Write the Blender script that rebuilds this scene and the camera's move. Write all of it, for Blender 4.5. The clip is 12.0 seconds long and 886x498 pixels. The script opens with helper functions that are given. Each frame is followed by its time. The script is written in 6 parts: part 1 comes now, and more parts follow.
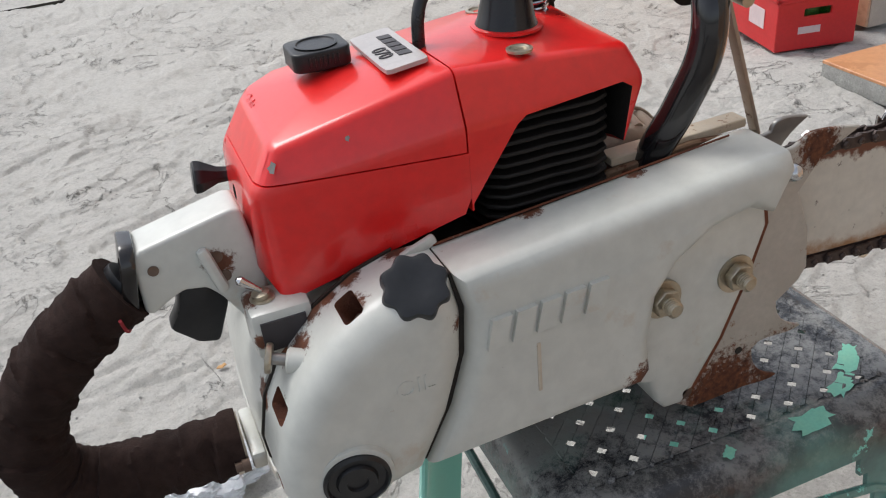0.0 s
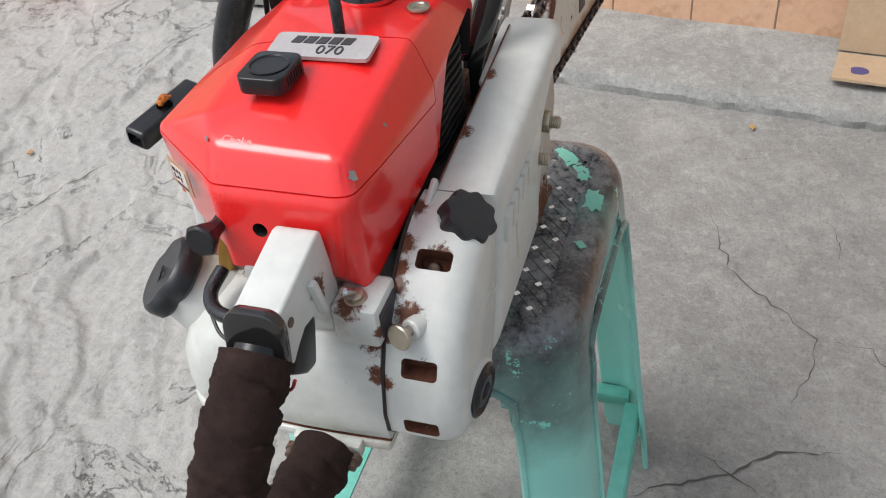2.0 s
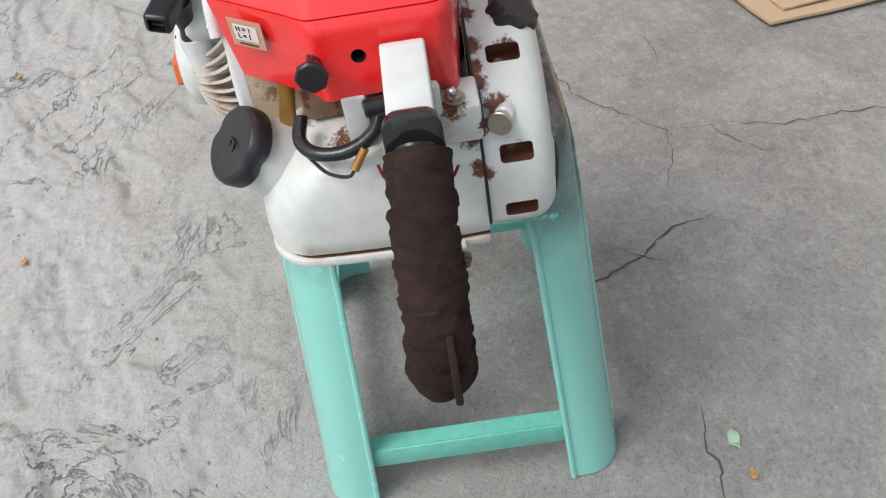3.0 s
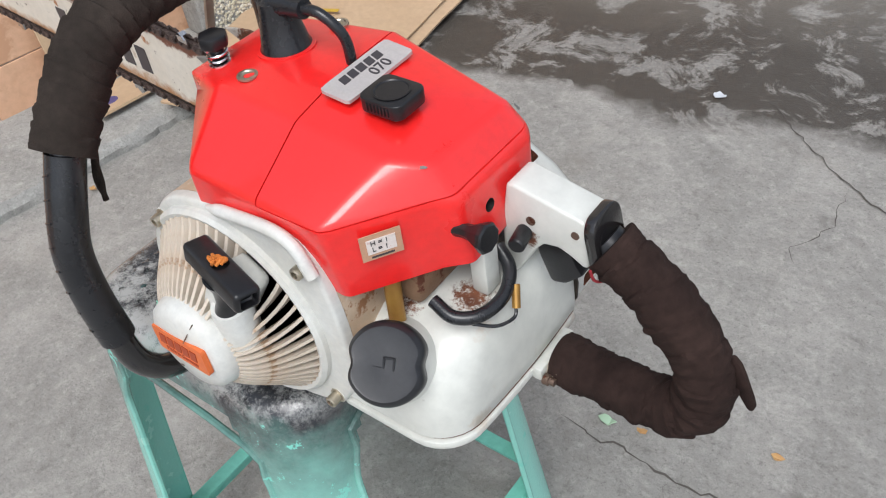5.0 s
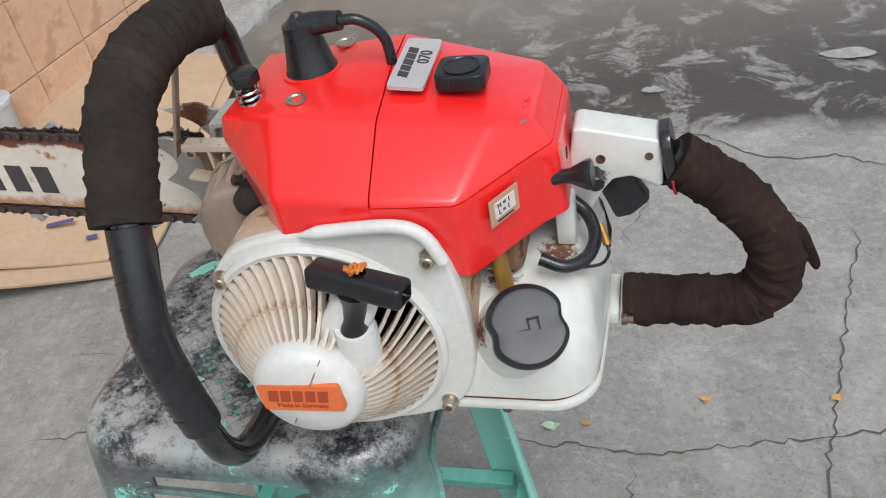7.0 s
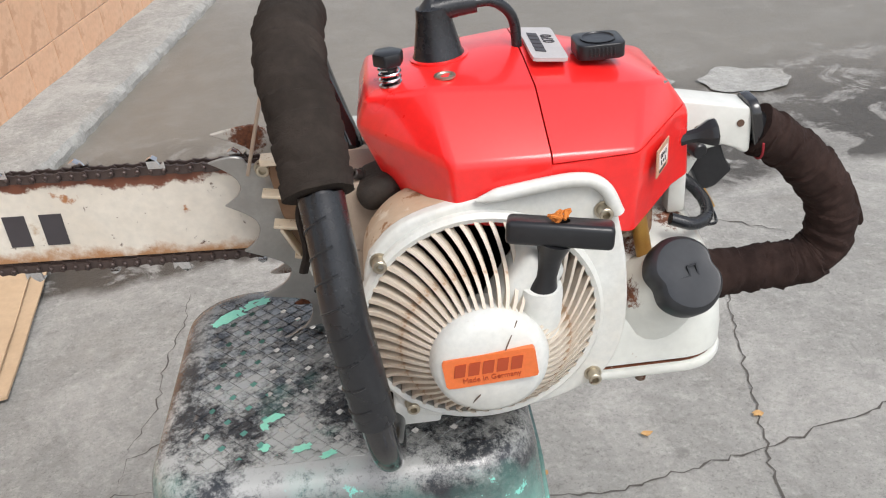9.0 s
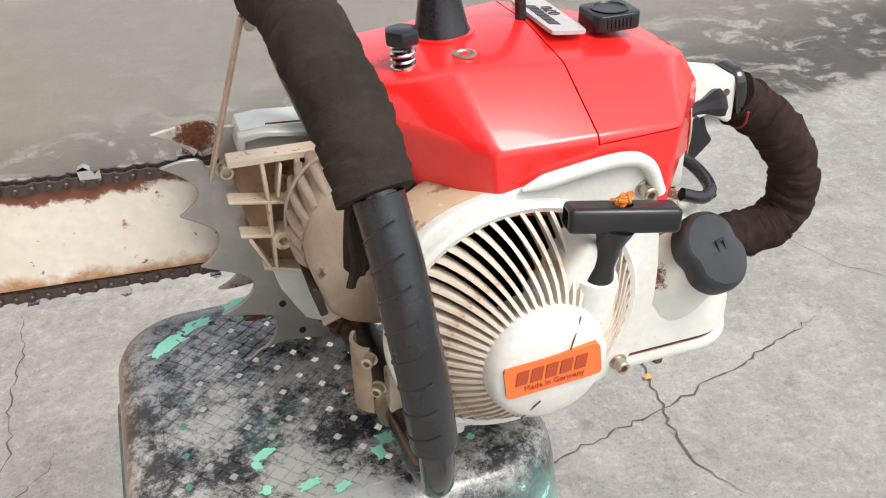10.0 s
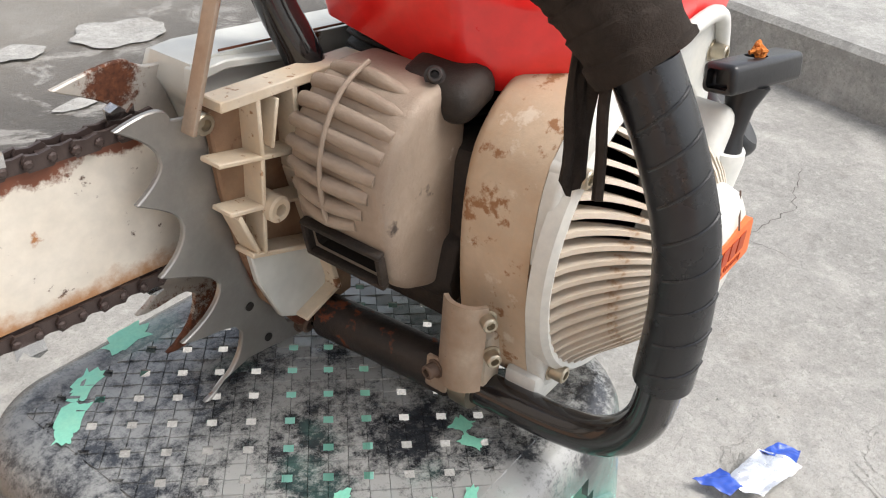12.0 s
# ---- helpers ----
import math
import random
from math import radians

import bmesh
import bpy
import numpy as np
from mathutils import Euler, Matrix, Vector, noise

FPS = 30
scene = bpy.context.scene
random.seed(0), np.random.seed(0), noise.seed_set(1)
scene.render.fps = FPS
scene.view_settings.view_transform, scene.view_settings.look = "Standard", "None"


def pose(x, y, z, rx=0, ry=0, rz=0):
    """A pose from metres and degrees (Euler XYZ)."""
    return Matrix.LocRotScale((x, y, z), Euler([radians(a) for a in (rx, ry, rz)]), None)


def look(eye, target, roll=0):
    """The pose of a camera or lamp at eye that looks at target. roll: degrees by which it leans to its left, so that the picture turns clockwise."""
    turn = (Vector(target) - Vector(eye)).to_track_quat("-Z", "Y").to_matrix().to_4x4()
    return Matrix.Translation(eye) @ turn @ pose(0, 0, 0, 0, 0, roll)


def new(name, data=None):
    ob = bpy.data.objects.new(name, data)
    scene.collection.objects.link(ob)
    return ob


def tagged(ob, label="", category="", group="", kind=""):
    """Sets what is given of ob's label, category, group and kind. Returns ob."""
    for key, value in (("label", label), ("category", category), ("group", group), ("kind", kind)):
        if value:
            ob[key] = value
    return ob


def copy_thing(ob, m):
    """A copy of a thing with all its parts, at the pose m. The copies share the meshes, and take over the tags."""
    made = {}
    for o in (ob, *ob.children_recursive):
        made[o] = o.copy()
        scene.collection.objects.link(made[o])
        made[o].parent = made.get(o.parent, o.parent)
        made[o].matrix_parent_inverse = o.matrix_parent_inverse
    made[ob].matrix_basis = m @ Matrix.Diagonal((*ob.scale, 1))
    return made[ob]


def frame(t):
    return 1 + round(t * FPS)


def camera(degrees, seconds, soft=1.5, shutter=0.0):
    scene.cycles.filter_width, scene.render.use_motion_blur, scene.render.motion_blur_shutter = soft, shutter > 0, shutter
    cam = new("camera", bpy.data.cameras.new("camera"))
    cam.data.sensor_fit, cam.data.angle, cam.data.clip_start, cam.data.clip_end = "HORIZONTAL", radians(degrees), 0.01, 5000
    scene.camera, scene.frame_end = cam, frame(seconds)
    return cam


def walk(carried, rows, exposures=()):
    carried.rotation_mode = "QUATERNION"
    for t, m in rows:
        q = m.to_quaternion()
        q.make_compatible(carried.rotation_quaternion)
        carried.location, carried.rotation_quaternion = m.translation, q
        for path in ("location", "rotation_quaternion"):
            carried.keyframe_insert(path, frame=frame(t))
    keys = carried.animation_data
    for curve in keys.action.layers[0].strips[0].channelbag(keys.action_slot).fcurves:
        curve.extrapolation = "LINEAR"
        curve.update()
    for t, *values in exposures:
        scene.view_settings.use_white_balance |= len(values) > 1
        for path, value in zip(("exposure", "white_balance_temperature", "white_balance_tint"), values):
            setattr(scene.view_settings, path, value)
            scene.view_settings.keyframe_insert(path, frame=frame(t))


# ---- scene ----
cam = camera(52.8, 12.0, 1.1)
PATH = [
    (0, (-0.13, -0.404, 0.822), (0.442, 1.213, -0.207), -6.0),
    (0.5, (-0.229, -0.368, 0.844), (0.631, 1.039, -0.288), -5.3),
    (1, (-0.32, -0.322, 0.857), (0.807, 0.81, -0.347), -4.8),
    (1.5, (-0.346, -0.256, 0.882), (0.968, 0.586, -0.369), -4.4),
    (2, (-0.391, -0.206, 0.9), (1.032, 0.362, -0.385), -7.0),
    (2.5, (-0.499, -0.101, 0.922), (0.935, 0.187, -0.442), -9.9),
    (2.7, (-0.507, -0.071, 0.907), (0.899, 0.134, -0.5), -10.4),
    (4.3, (-0.36, 0.201, 0.89), (0.787, -0.628, -0.523), -4.6),
    (4.5, (-0.345, 0.245, 0.911), (0.762, -0.672, -0.48), -5.9),
    (5, (-0.327, 0.314, 0.95), (0.668, -0.769, -0.406), -8.8),
    (5.5, (-0.306, 0.381, 0.953), (0.569, -0.849, -0.359), -9.8),
    (6, (-0.279, 0.455, 0.958), (0.473, -0.899, -0.308), -10.3),
    (6.5, (-0.227, 0.476, 0.943), (0.405, -0.959, -0.298), -10.8),
    (7, (-0.148, 0.463, 0.92), (0.336, -1.037, -0.312), -10.8),
    (7.5, (-0.091, 0.469, 0.906), (0.242, -1.122, -0.259), -10.0),
    (7.7, (-0.06, 0.487, 0.904), (0.217, -1.135, -0.232), -9.5),
    (9.3, (0.131, 0.538, 0.862), (-0.063, -1.165, -0.168), -4.2),
    (9.5, (0.16, 0.506, 0.862), (-0.127, -1.173, -0.187), -3.6),
    (10, (0.216, 0.462, 0.851), (-0.314, -1.133, -0.233), -1.6),
    (10.5, (0.303, 0.435, 0.849), (-0.506, -1.039, -0.234), -0.2),
    (11, (0.384, 0.418, 0.845), (-0.665, -0.913, -0.217), 0.1),
    (11.5, (0.397, 0.344, 0.82), (-0.818, -0.816, -0.264), 0.4),
    (12, (0.401, 0.236, 0.761), (-0.985, -0.717, -0.322), 4.3),
]
EXPOSURES = ((0, 0.15, 6400, 10), (2.5, 0.24, 6300, 10), (4.5, 0.26, 6250, 10), (6.0, 0.12, 6230, 10), (7.7, 0.13, 6250, 10), (9.5, 0.60, 6560, 10), (10.5, 0.80, 6700, 10), (12, 0.84, 6620, 10))
walk(cam, [(t, look(eye, target, roll)) for t, eye, target, roll in PATH], EXPOSURES)

# ---- world, sun ----
world = bpy.data.worlds.new("sky")
scene.world = world
world.use_nodes = True
wn, wl = world.node_tree.nodes, world.node_tree.links
sky = wn.new("ShaderNodeTexSky")
sky.sky_type, sky.sun_disc = "NISHITA", False
sky.sun_elevation, sky.sun_rotation = radians(58), radians(-31)
sky.air_density, sky.dust_density = 1.0, 3.0
soft_sky = wn.new("ShaderNodeHueSaturation")
soft_sky.inputs["Saturation"].default_value = 0.42
wl.new(sky.outputs[0], soft_sky.inputs["Color"])
wl.new(soft_sky.outputs[0], wn["Background"].inputs[0])
wn["Background"].inputs[1].default_value = 0.165
sun_data = bpy.data.lights.new("sun", "SUN")
sun_data.energy, sun_data.angle, sun_data.color = 1.45, radians(30), (1.0, 0.985, 0.96)
sun = new("sun", sun_data)
sun.matrix_world = look((-1.3, 2.2, 4.4), (0.05, 0, 0.5))


# ---- materials ----
def mat(name, a, b=None, scale=8.0, rough=0.5, bump=0.0, bump_scale=60.0, metal=0.0, coat=0.0, spots=(), clear=0.0, rough_var=0.08, stains=(), spec=0.5):
    """Two-tone base with noise at two scales, fine relief, and layers of spots (colour, scale, threshold, roughness)."""
    m = bpy.data.materials.new(name)
    m.use_nodes = True
    n, l = m.node_tree.nodes, m.node_tree.links
    bsdf = n["Principled BSDF"]
    co = n.new("ShaderNodeTexCoord")
    b = b or tuple(c * 0.8 for c in a)

    def noise_at(s, detail=6.0, r=0.6):
        t = n.new("ShaderNodeTexNoise")
        t.inputs["Scale"].default_value, t.inputs["Detail"].default_value, t.inputs["Roughness"].default_value = s, detail, r
        l.new(co.outputs["Object"], t.inputs["Vector"])
        return t

    def mix(fac, x, y):
        k = n.new("ShaderNodeMix")
        k.data_type = "RGBA"
        l.new(fac, k.inputs[0])
        for sock, v in ((k.inputs[6], x), (k.inputs[7], y)):
            if isinstance(v, tuple):
                sock.default_value = (*v, 1)
            else:
                l.new(v, sock)
        return k.outputs[2]

    def ramp(value, lo, hi):
        r = n.new("ShaderNodeMapRange")
        r.inputs["From Min"].default_value, r.inputs["From Max"].default_value = lo, hi
        l.new(value, r.inputs["Value"])
        return r.outputs["Result"]

    big = noise_at(scale)
    fine = noise_at(scale * 9.0)
    col = mix(ramp(big.outputs["Fac"], 0.3, 0.7), a, b)
    col = mix(ramp(fine.outputs["Fac"], 0.35, 1.1), col, tuple(c * 0.72 for c in a))
    rgh = n.new("ShaderNodeMath")
    rgh.operation, rgh.inputs[1].default_value, rgh.inputs[2].default_value = "MULTIPLY_ADD", rough_var * 2, rough - rough_var
    l.new(big.outputs["Fac"], rgh.inputs[0])
    rgh_out = rgh.outputs[0]
    for c, s, t, r in spots:
        f = ramp(noise_at(s, 8.0, 0.65).outputs["Fac"], t, t + 0.05)
        col = mix(f, col, c)
        k = n.new("ShaderNodeMix")
        l.new(f, k.inputs[0]), l.new(rgh_out, k.inputs[2])
        k.inputs[3].default_value = r
        rgh_out = k.outputs[0]
    if stains:
        grain = noise_at(260.0, 12.0, 0.80)
        total = None
        for c, r in stains:
            d = n.new("ShaderNodeVectorMath")
            d.operation = "DISTANCE"
            d.inputs[1].default_value = c
            l.new(co.outputs["Object"], d.inputs[0])
            near = ramp(d.outputs["Value"], r, 0.0)
            if total:
                k = n.new("ShaderNodeMath")
                k.operation = "MAXIMUM"
                l.new(total, k.inputs[0]), l.new(near, k.inputs[1])
                near = k.outputs[0]
            total = near
        k = n.new("ShaderNodeMath")
        k.operation = "MULTIPLY_ADD"
        k.inputs[1].default_value = 0.55
        l.new(total, k.inputs[0]), l.new(grain.outputs["Fac"], k.inputs[2])
        gate = n.new("ShaderNodeMath")
        gate.operation = "MULTIPLY"
        l.new(ramp(k.outputs[0], 0.70, 0.82), gate.inputs[0]), l.new(ramp(total, 0.0, 0.12), gate.inputs[1])
        rusty = mix(ramp(fine.outputs["Fac"], 0.3, 0.7), (0.20, 0.07, 0.03), (0.05, 0.018, 0.011))
        col = mix(gate.outputs[0], col, rusty)
        k = n.new("ShaderNodeMix")
        l.new(gate.outputs[0], k.inputs[0]), l.new(rgh_out, k.inputs[2])
        k.inputs[3].default_value = 0.9
        rgh_out = k.outputs[0]
    bsdf.inputs["Specular IOR Level"].default_value = spec
    l.new(col, bsdf.inputs["Base Color"]), l.new(rgh_out, bsdf.inputs["Roughness"])
    bsdf.inputs["Metallic"].default_value, bsdf.inputs["Coat Weight"].default_value = metal, coat
    bsdf.inputs["Coat Roughness"].default_value = 0.06
    bsdf.inputs["Transmission Weight"].default_value = clear
    if bump:
        bp = n.new("ShaderNodeBump")
        bp.inputs["Strength"].default_value, bp.inputs["Distance"].default_value = bump, 0.002
        l.new(noise_at(bump_scale, 8.0, 0.65).outputs["Fac"], bp.inputs["Height"])
        l.new(bp.outputs[0], bsdf.inputs["Normal"])
    return m


RUST, DIRT = (0.10, 0.028, 0.012), (0.16, 0.10, 0.06)
red_paint = mat("red_paint", (0.84, 0.020, 0.018), (0.76, 0.015, 0.014), 14, 0.30, 0.02, 300, coat=0.55, spots=(((0.35, 0.02, 0.015), 90, 0.74, 0.5),))
white_paint = mat("white_paint", (0.65, 0.665, 0.62), (0.59, 0.595, 0.545), 9, 0.33, 0.05, 250, coat=0.25, spots=(((0.54, 0.50, 0.43), 13, 0.60, 0.45), ((0.12, 0.06, 0.035), 120, 0.705, 0.7), ((0.40, 0.33, 0.26), 60, 0.70, 0.6)))
WHITE = dict(a=(0.65, 0.665, 0.62), b=(0.59, 0.595, 0.545), scale=9, rough=0.33, bump=0.05, bump_scale=250, coat=0.25, spots=(((0.54, 0.50, 0.43), 13, 0.60, 0.45), ((0.12, 0.06, 0.035), 120, 0.705, 0.7), ((0.40, 0.33, 0.26), 60, 0.70, 0.6)))
oil_white = mat("oil_white", **WHITE, stains=(((-0.056, -0.070, 0.592), 0.012), ((-0.047, -0.074, 0.587), 0.011), ((-0.092, -0.070, 0.549), 0.013), ((-0.084, -0.078, 0.545), 0.010), ((-0.102, -0.070, 0.510), 0.011), ((-0.095, -0.080, 0.507), 0.008), ((-0.084, -0.060, 0.572), 0.015), ((-0.030, -0.050, 0.604), 0.012), ((-0.055, -0.0495, 0.597), 0.012), ((-0.075, -0.0495, 0.585), 0.013), ((-0.093, -0.0495, 0.567), 0.012), ((-0.105, -0.0495, 0.54), 0.008), ((-0.066, -0.0495, 0.590), 0.011), ((-0.012, -0.086, 0.578), 0.009), ((-0.011, -0.088, 0.560), 0.008), ((-0.017, -0.088, 0.538), 0.006), ((-0.036, -0.088, 0.500), 0.007)))
tank_white = mat("tank_white", **WHITE, stains=(((-0.085, 0.03, 0.572), 0.0252), ((-0.050, 0.055, 0.570), 0.0222), ((-0.095, -0.045, 0.566), 0.0192), ((-0.106, -0.046, 0.545), 0.0118), ((-0.10, -0.04, 0.565), 0.0118), ((-0.106, 0.01, 0.492), 0.0059), ((-0.106, -0.03, 0.492), 0.0074), ((-0.045, 0.085, 0.545), 0.0163)))
handle_white = mat("handle_white", **WHITE, stains=(((-0.108, -0.026, 0.608), 0.0126), ((-0.098, -0.034, 0.588), 0.0133), ((-0.106, 0.0, 0.598), 0.0118), ((-0.100, -0.05, 0.575), 0.0074)))
cover_white = mat("cover_white", **WHITE, stains=(((0.090, -0.088, 0.505), 0.024), ((0.04, -0.0555, 0.6075), 0.012), ((0.10, -0.0555, 0.612), 0.010), ((0.101, -0.083, 0.545), 0.012), ((0.02, -0.09, 0.49), 0.014)))
dirty_white = mat("dirty_white", (0.62, 0.56, 0.46), (0.50, 0.40, 0.29), 22, 0.55, 0.15, 180, spots=((RUST, 40, 0.63, 0.85), ((0.30, 0.20, 0.12), 80, 0.6, 0.8)))
starter_white = mat("starter_white", (0.66, 0.675, 0.65), (0.60, 0.585, 0.53), 26, 0.40, 0.08, 200, spots=(((0.36, 0.25, 0.17), 60, 0.70, 0.8),))
slat_white = mat("slat_white", (0.70, 0.66, 0.58), (0.48, 0.36, 0.25), 24, 0.45, 0.08, 200, spots=(((0.38, 0.25, 0.155), 45, 0.60, 0.8),))
cream_cast = mat("cream_cast", (0.70, 0.62, 0.49), (0.58, 0.45, 0.30), 30, 0.5, 0.15, 180, spots=(((0.24, 0.11, 0.05), 55, 0.62, 0.85), ((0.33, 0.20, 0.11), 130, 0.62, 0.85)))
fan_dust = mat("fan_dust", (0.63, 0.52, 0.39), (0.48, 0.33, 0.21), 26, 0.6, 0.2, 180, spots=(((0.30, 0.15, 0.07), 60, 0.555, 0.85), ((0.66, 0.58, 0.47), 34, 0.60, 0.5)))
soot = mat("soot", (0.020, 0.017, 0.015), (0.050, 0.037, 0.028), 40, 0.6, 0.4, 260, spec=0.3, spots=(((0.12, 0.06, 0.035), 60, 0.66, 0.85),))
rusty_tube = mat("rusty_tube", (0.020, 0.017, 0.016), (0.035, 0.026, 0.022), 40, 0.45, 0.3, 300, spots=(((0.20, 0.06, 0.028), 48, 0.56, 0.85),))
bracket_steel = mat("bracket_steel", (0.46, 0.37, 0.29), (0.32, 0.22, 0.15), 50, 0.45, 0.15, 300, metal=0.45, spots=((RUST, 70, 0.62, 0.85),))
cast_dirt = mat("cast_dirt", (0.27, 0.17, 0.10), (0.15, 0.075, 0.04), 40, 0.75, 0.3, 200, spots=(((0.55, 0.50, 0.42), 30, 0.62, 0.5), (RUST, 50, 0.56, 0.9)))
dust_brown = mat("dust_brown", (0.30, 0.19, 0.12), (0.18, 0.10, 0.06), 45, 0.9, 0.3, 200, spots=(((0.52, 0.45, 0.36), 50, 0.60, 0.8),))
rust = mat("rust", RUST, (0.22, 0.07, 0.03), 60, 0.9, 0.6, 400, spots=(((0.55, 0.52, 0.46), 110, 0.62, 0.6),))
dark_rust = mat("dark_rust", (0.085, 0.026, 0.014), (0.24, 0.085, 0.040), 70, 0.9, 0.6, 400, spots=(((0.40, 0.33, 0.26), 120, 0.64, 0.7),))
black_plastic = mat("black_plastic", (0.009, 0.0095, 0.011), (0.018, 0.018, 0.020), 30, 0.31, 0.06, 300, spec=0.45)
cap_black = mat("cap_black", (0.012, 0.0135, 0.016), (0.024, 0.026, 0.030), 24, 0.40, 0.05, 140, spec=0.5)
black_gloss = mat("black_gloss", (0.010, 0.010, 0.012), (0.018, 0.016, 0.015), 20, 0.14, 0.03, 90, coat=0.5)
rubber = mat("rubber", (0.010, 0.011, 0.013), (0.020, 0.021, 0.024), 30, 0.27, 0.08, 160, spec=0.5)
cloth = mat("cloth", (0.018, 0.0105, 0.009), (0.048, 0.029, 0.024), 22, 0.95, 0.5, 900, spec=0.15, spots=(((0.06, 0.043, 0.034), 70, 0.68, 0.95),))
cloth_dark = mat("cloth_dark", (0.019, 0.015, 0.0125), (0.052, 0.041, 0.034), 22, 0.95, 0.5, 900, spec=0.15)
steel = mat("steel", (0.37, 0.36, 0.34), (0.26, 0.245, 0.225), 30, 0.36, 0.1, 300, metal=0.65, spots=(((0.20, 0.10, 0.06), 45, 0.66, 0.75),))
spike_pale = mat("spike_pale", (0.50, 0.47, 0.42), (0.42, 0.38, 0.33), 30, 0.45, 0.1, 300, metal=0.2, spots=(((0.25, 0.14, 0.08), 60, 0.66, 0.7),), stains=(((0.150, -0.077, 0.462), 0.055), ((0.19, -0.077, 0.47), 0.04), ((0.2, -0.077, 0.610), 0.024)))
zinc = mat("zinc", (0.55, 0.50, 0.40), (0.42, 0.36, 0.27), 60, 0.35, 0.1, 400, metal=0.9, spots=((RUST, 120, 0.66, 0.8),))
rusty_steel = mat("rusty_steel", (0.20, 0.15, 0.12), (0.13, 0.07, 0.045), 50, 0.55, 0.3, 300, metal=0.6, spots=((RUST, 60, 0.58, 0.85),))
chain_steel = mat("chain_steel", (0.085, 0.062, 0.055), (0.045, 0.03, 0.027), 120, 0.42, 0.2, 500, metal=0.4)
chrome = mat("chrome", (0.72, 0.72, 0.72), (0.6, 0.6, 0.6), 60, 0.22, 0.03, 300, metal=1.0)
bar_paint = mat("bar_paint", (0.69, 0.65, 0.57), (0.61, 0.55, 0.46), 16, 0.45, 0.08, 200, spots=(((0.34, 0.15, 0.06), 30, 0.64, 0.75), ((0.09, 0.055, 0.04), 95, 0.635, 0.6), ((0.40, 0.28, 0.17), 14, 0.60, 0.6)))
bar_rust_nodes = bar_paint.node_tree.nodes
bar_link = bar_paint.node_tree.links
bar_bsdf = bar_rust_nodes["Principled BSDF"]
bar_base = bar_bsdf.inputs["Base Color"].links[0].from_socket
bar_co = bar_rust_nodes.new("ShaderNodeTexCoord")
bar_sep = bar_rust_nodes.new("ShaderNodeSeparateXYZ")
bar_link.new(bar_co.outputs["Object"], bar_sep.inputs[0])
bar_noise = bar_rust_nodes.new("ShaderNodeTexNoise")
bar_noise.inputs["Scale"].default_value, bar_noise.inputs["Detail"].default_value, bar_noise.inputs["Roughness"].default_value = 40.0, 10.0, 0.7
bar_link.new(bar_co.outputs["Object"], bar_noise.inputs["Vector"])
bar_sum = bar_rust_nodes.new("ShaderNodeMath")
bar_sum.operation, bar_sum.inputs[1].default_value = "MULTIPLY_ADD", 0.035
bar_link.new(bar_noise.outputs["Fac"], bar_sum.inputs[0]), bar_link.new(bar_sep.outputs["Z"], bar_sum.inputs[2])
for lo_, hi_, tint in ((0.6035, 0.6065, (0.15, 0.05, 0.025)), (0.5545, 0.546, (0.36, 0.19, 0.09))):
    r_ = bar_rust_nodes.new("ShaderNodeMapRange")
    r_.inputs["From Min"].default_value, r_.inputs["From Max"].default_value = lo_, hi_
    bar_link.new(bar_sum.outputs[0], r_.inputs["Value"])
    k_ = bar_rust_nodes.new("ShaderNodeMix")
    k_.data_type = "RGBA"
    bar_link.new(r_.outputs["Result"], k_.inputs[0]), bar_link.new(bar_base, k_.inputs[6])
    k_.inputs[7].default_value = (*tint, 1)
    bar_base = k_.outputs[2]
bar_link.new(bar_base, bar_bsdf.inputs["Base Color"])
fin_black = mat("fin_black", (0.014, 0.013, 0.0125), (0.026, 0.022, 0.019), 50, 0.6, 0.2, 300, spec=0.3)
muffler_grey = mat("muffler_grey", (0.40, 0.32, 0.25), (0.27, 0.205, 0.155), 26, 0.62, 0.4, 220, metal=0.1, spots=(((0.07, 0.055, 0.045), 24, 0.61, 0.7), ((0.50, 0.43, 0.36), 40, 0.64, 0.6)))
orange_label = mat("orange_label", (0.72, 0.16, 0.035), (0.66, 0.15, 0.04), 40, 0.45, spots=(((0.45, 0.16, 0.08), 140, 0.70, 0.6),))
label_ink = mat("label_ink", (0.42, 0.06, 0.015), rough=0.5)
grey_label = mat("grey_label", (0.55, 0.52, 0.50), (0.48, 0.45, 0.44), 60, 0.35, metal=0.2)
dark_ink = mat("dark_ink", (0.05, 0.045, 0.05), rough=0.5)
sticker_tan = mat("sticker_tan", (0.52, 0.30, 0.19), (0.46, 0.27, 0.17), 90, 0.6)
sticker_white = mat("sticker_white", (0.75, 0.70, 0.66), (0.60, 0.50, 0.45), 150, 0.6, spots=(((0.45, 0.08, 0.06), 120, 0.6, 0.6),))
paint_chip = mat("paint_chip", (0.20, 0.21, 0.20), (0.12, 0.10, 0.09), 200, 0.6)
brass = mat("brass", (0.42, 0.24, 0.05), (0.30, 0.15, 0.04), 60, 0.4, metal=0.5)
orange_cord = mat("orange_cord", (0.62, 0.20, 0.03), (0.45, 0.13, 0.02), 200, 0.9, 0.5, 900)
red_cloth = mat("red_cloth", (0.35, 0.02, 0.03), rough=0.8)


def grout_mat(name, a, b, scale, rough=0.35):
    m = mat(name, a, b, scale, rough, 0.05, 60, spots=((tuple(c * 0.82 for c in a), 9, 0.55, rough),))
    return m


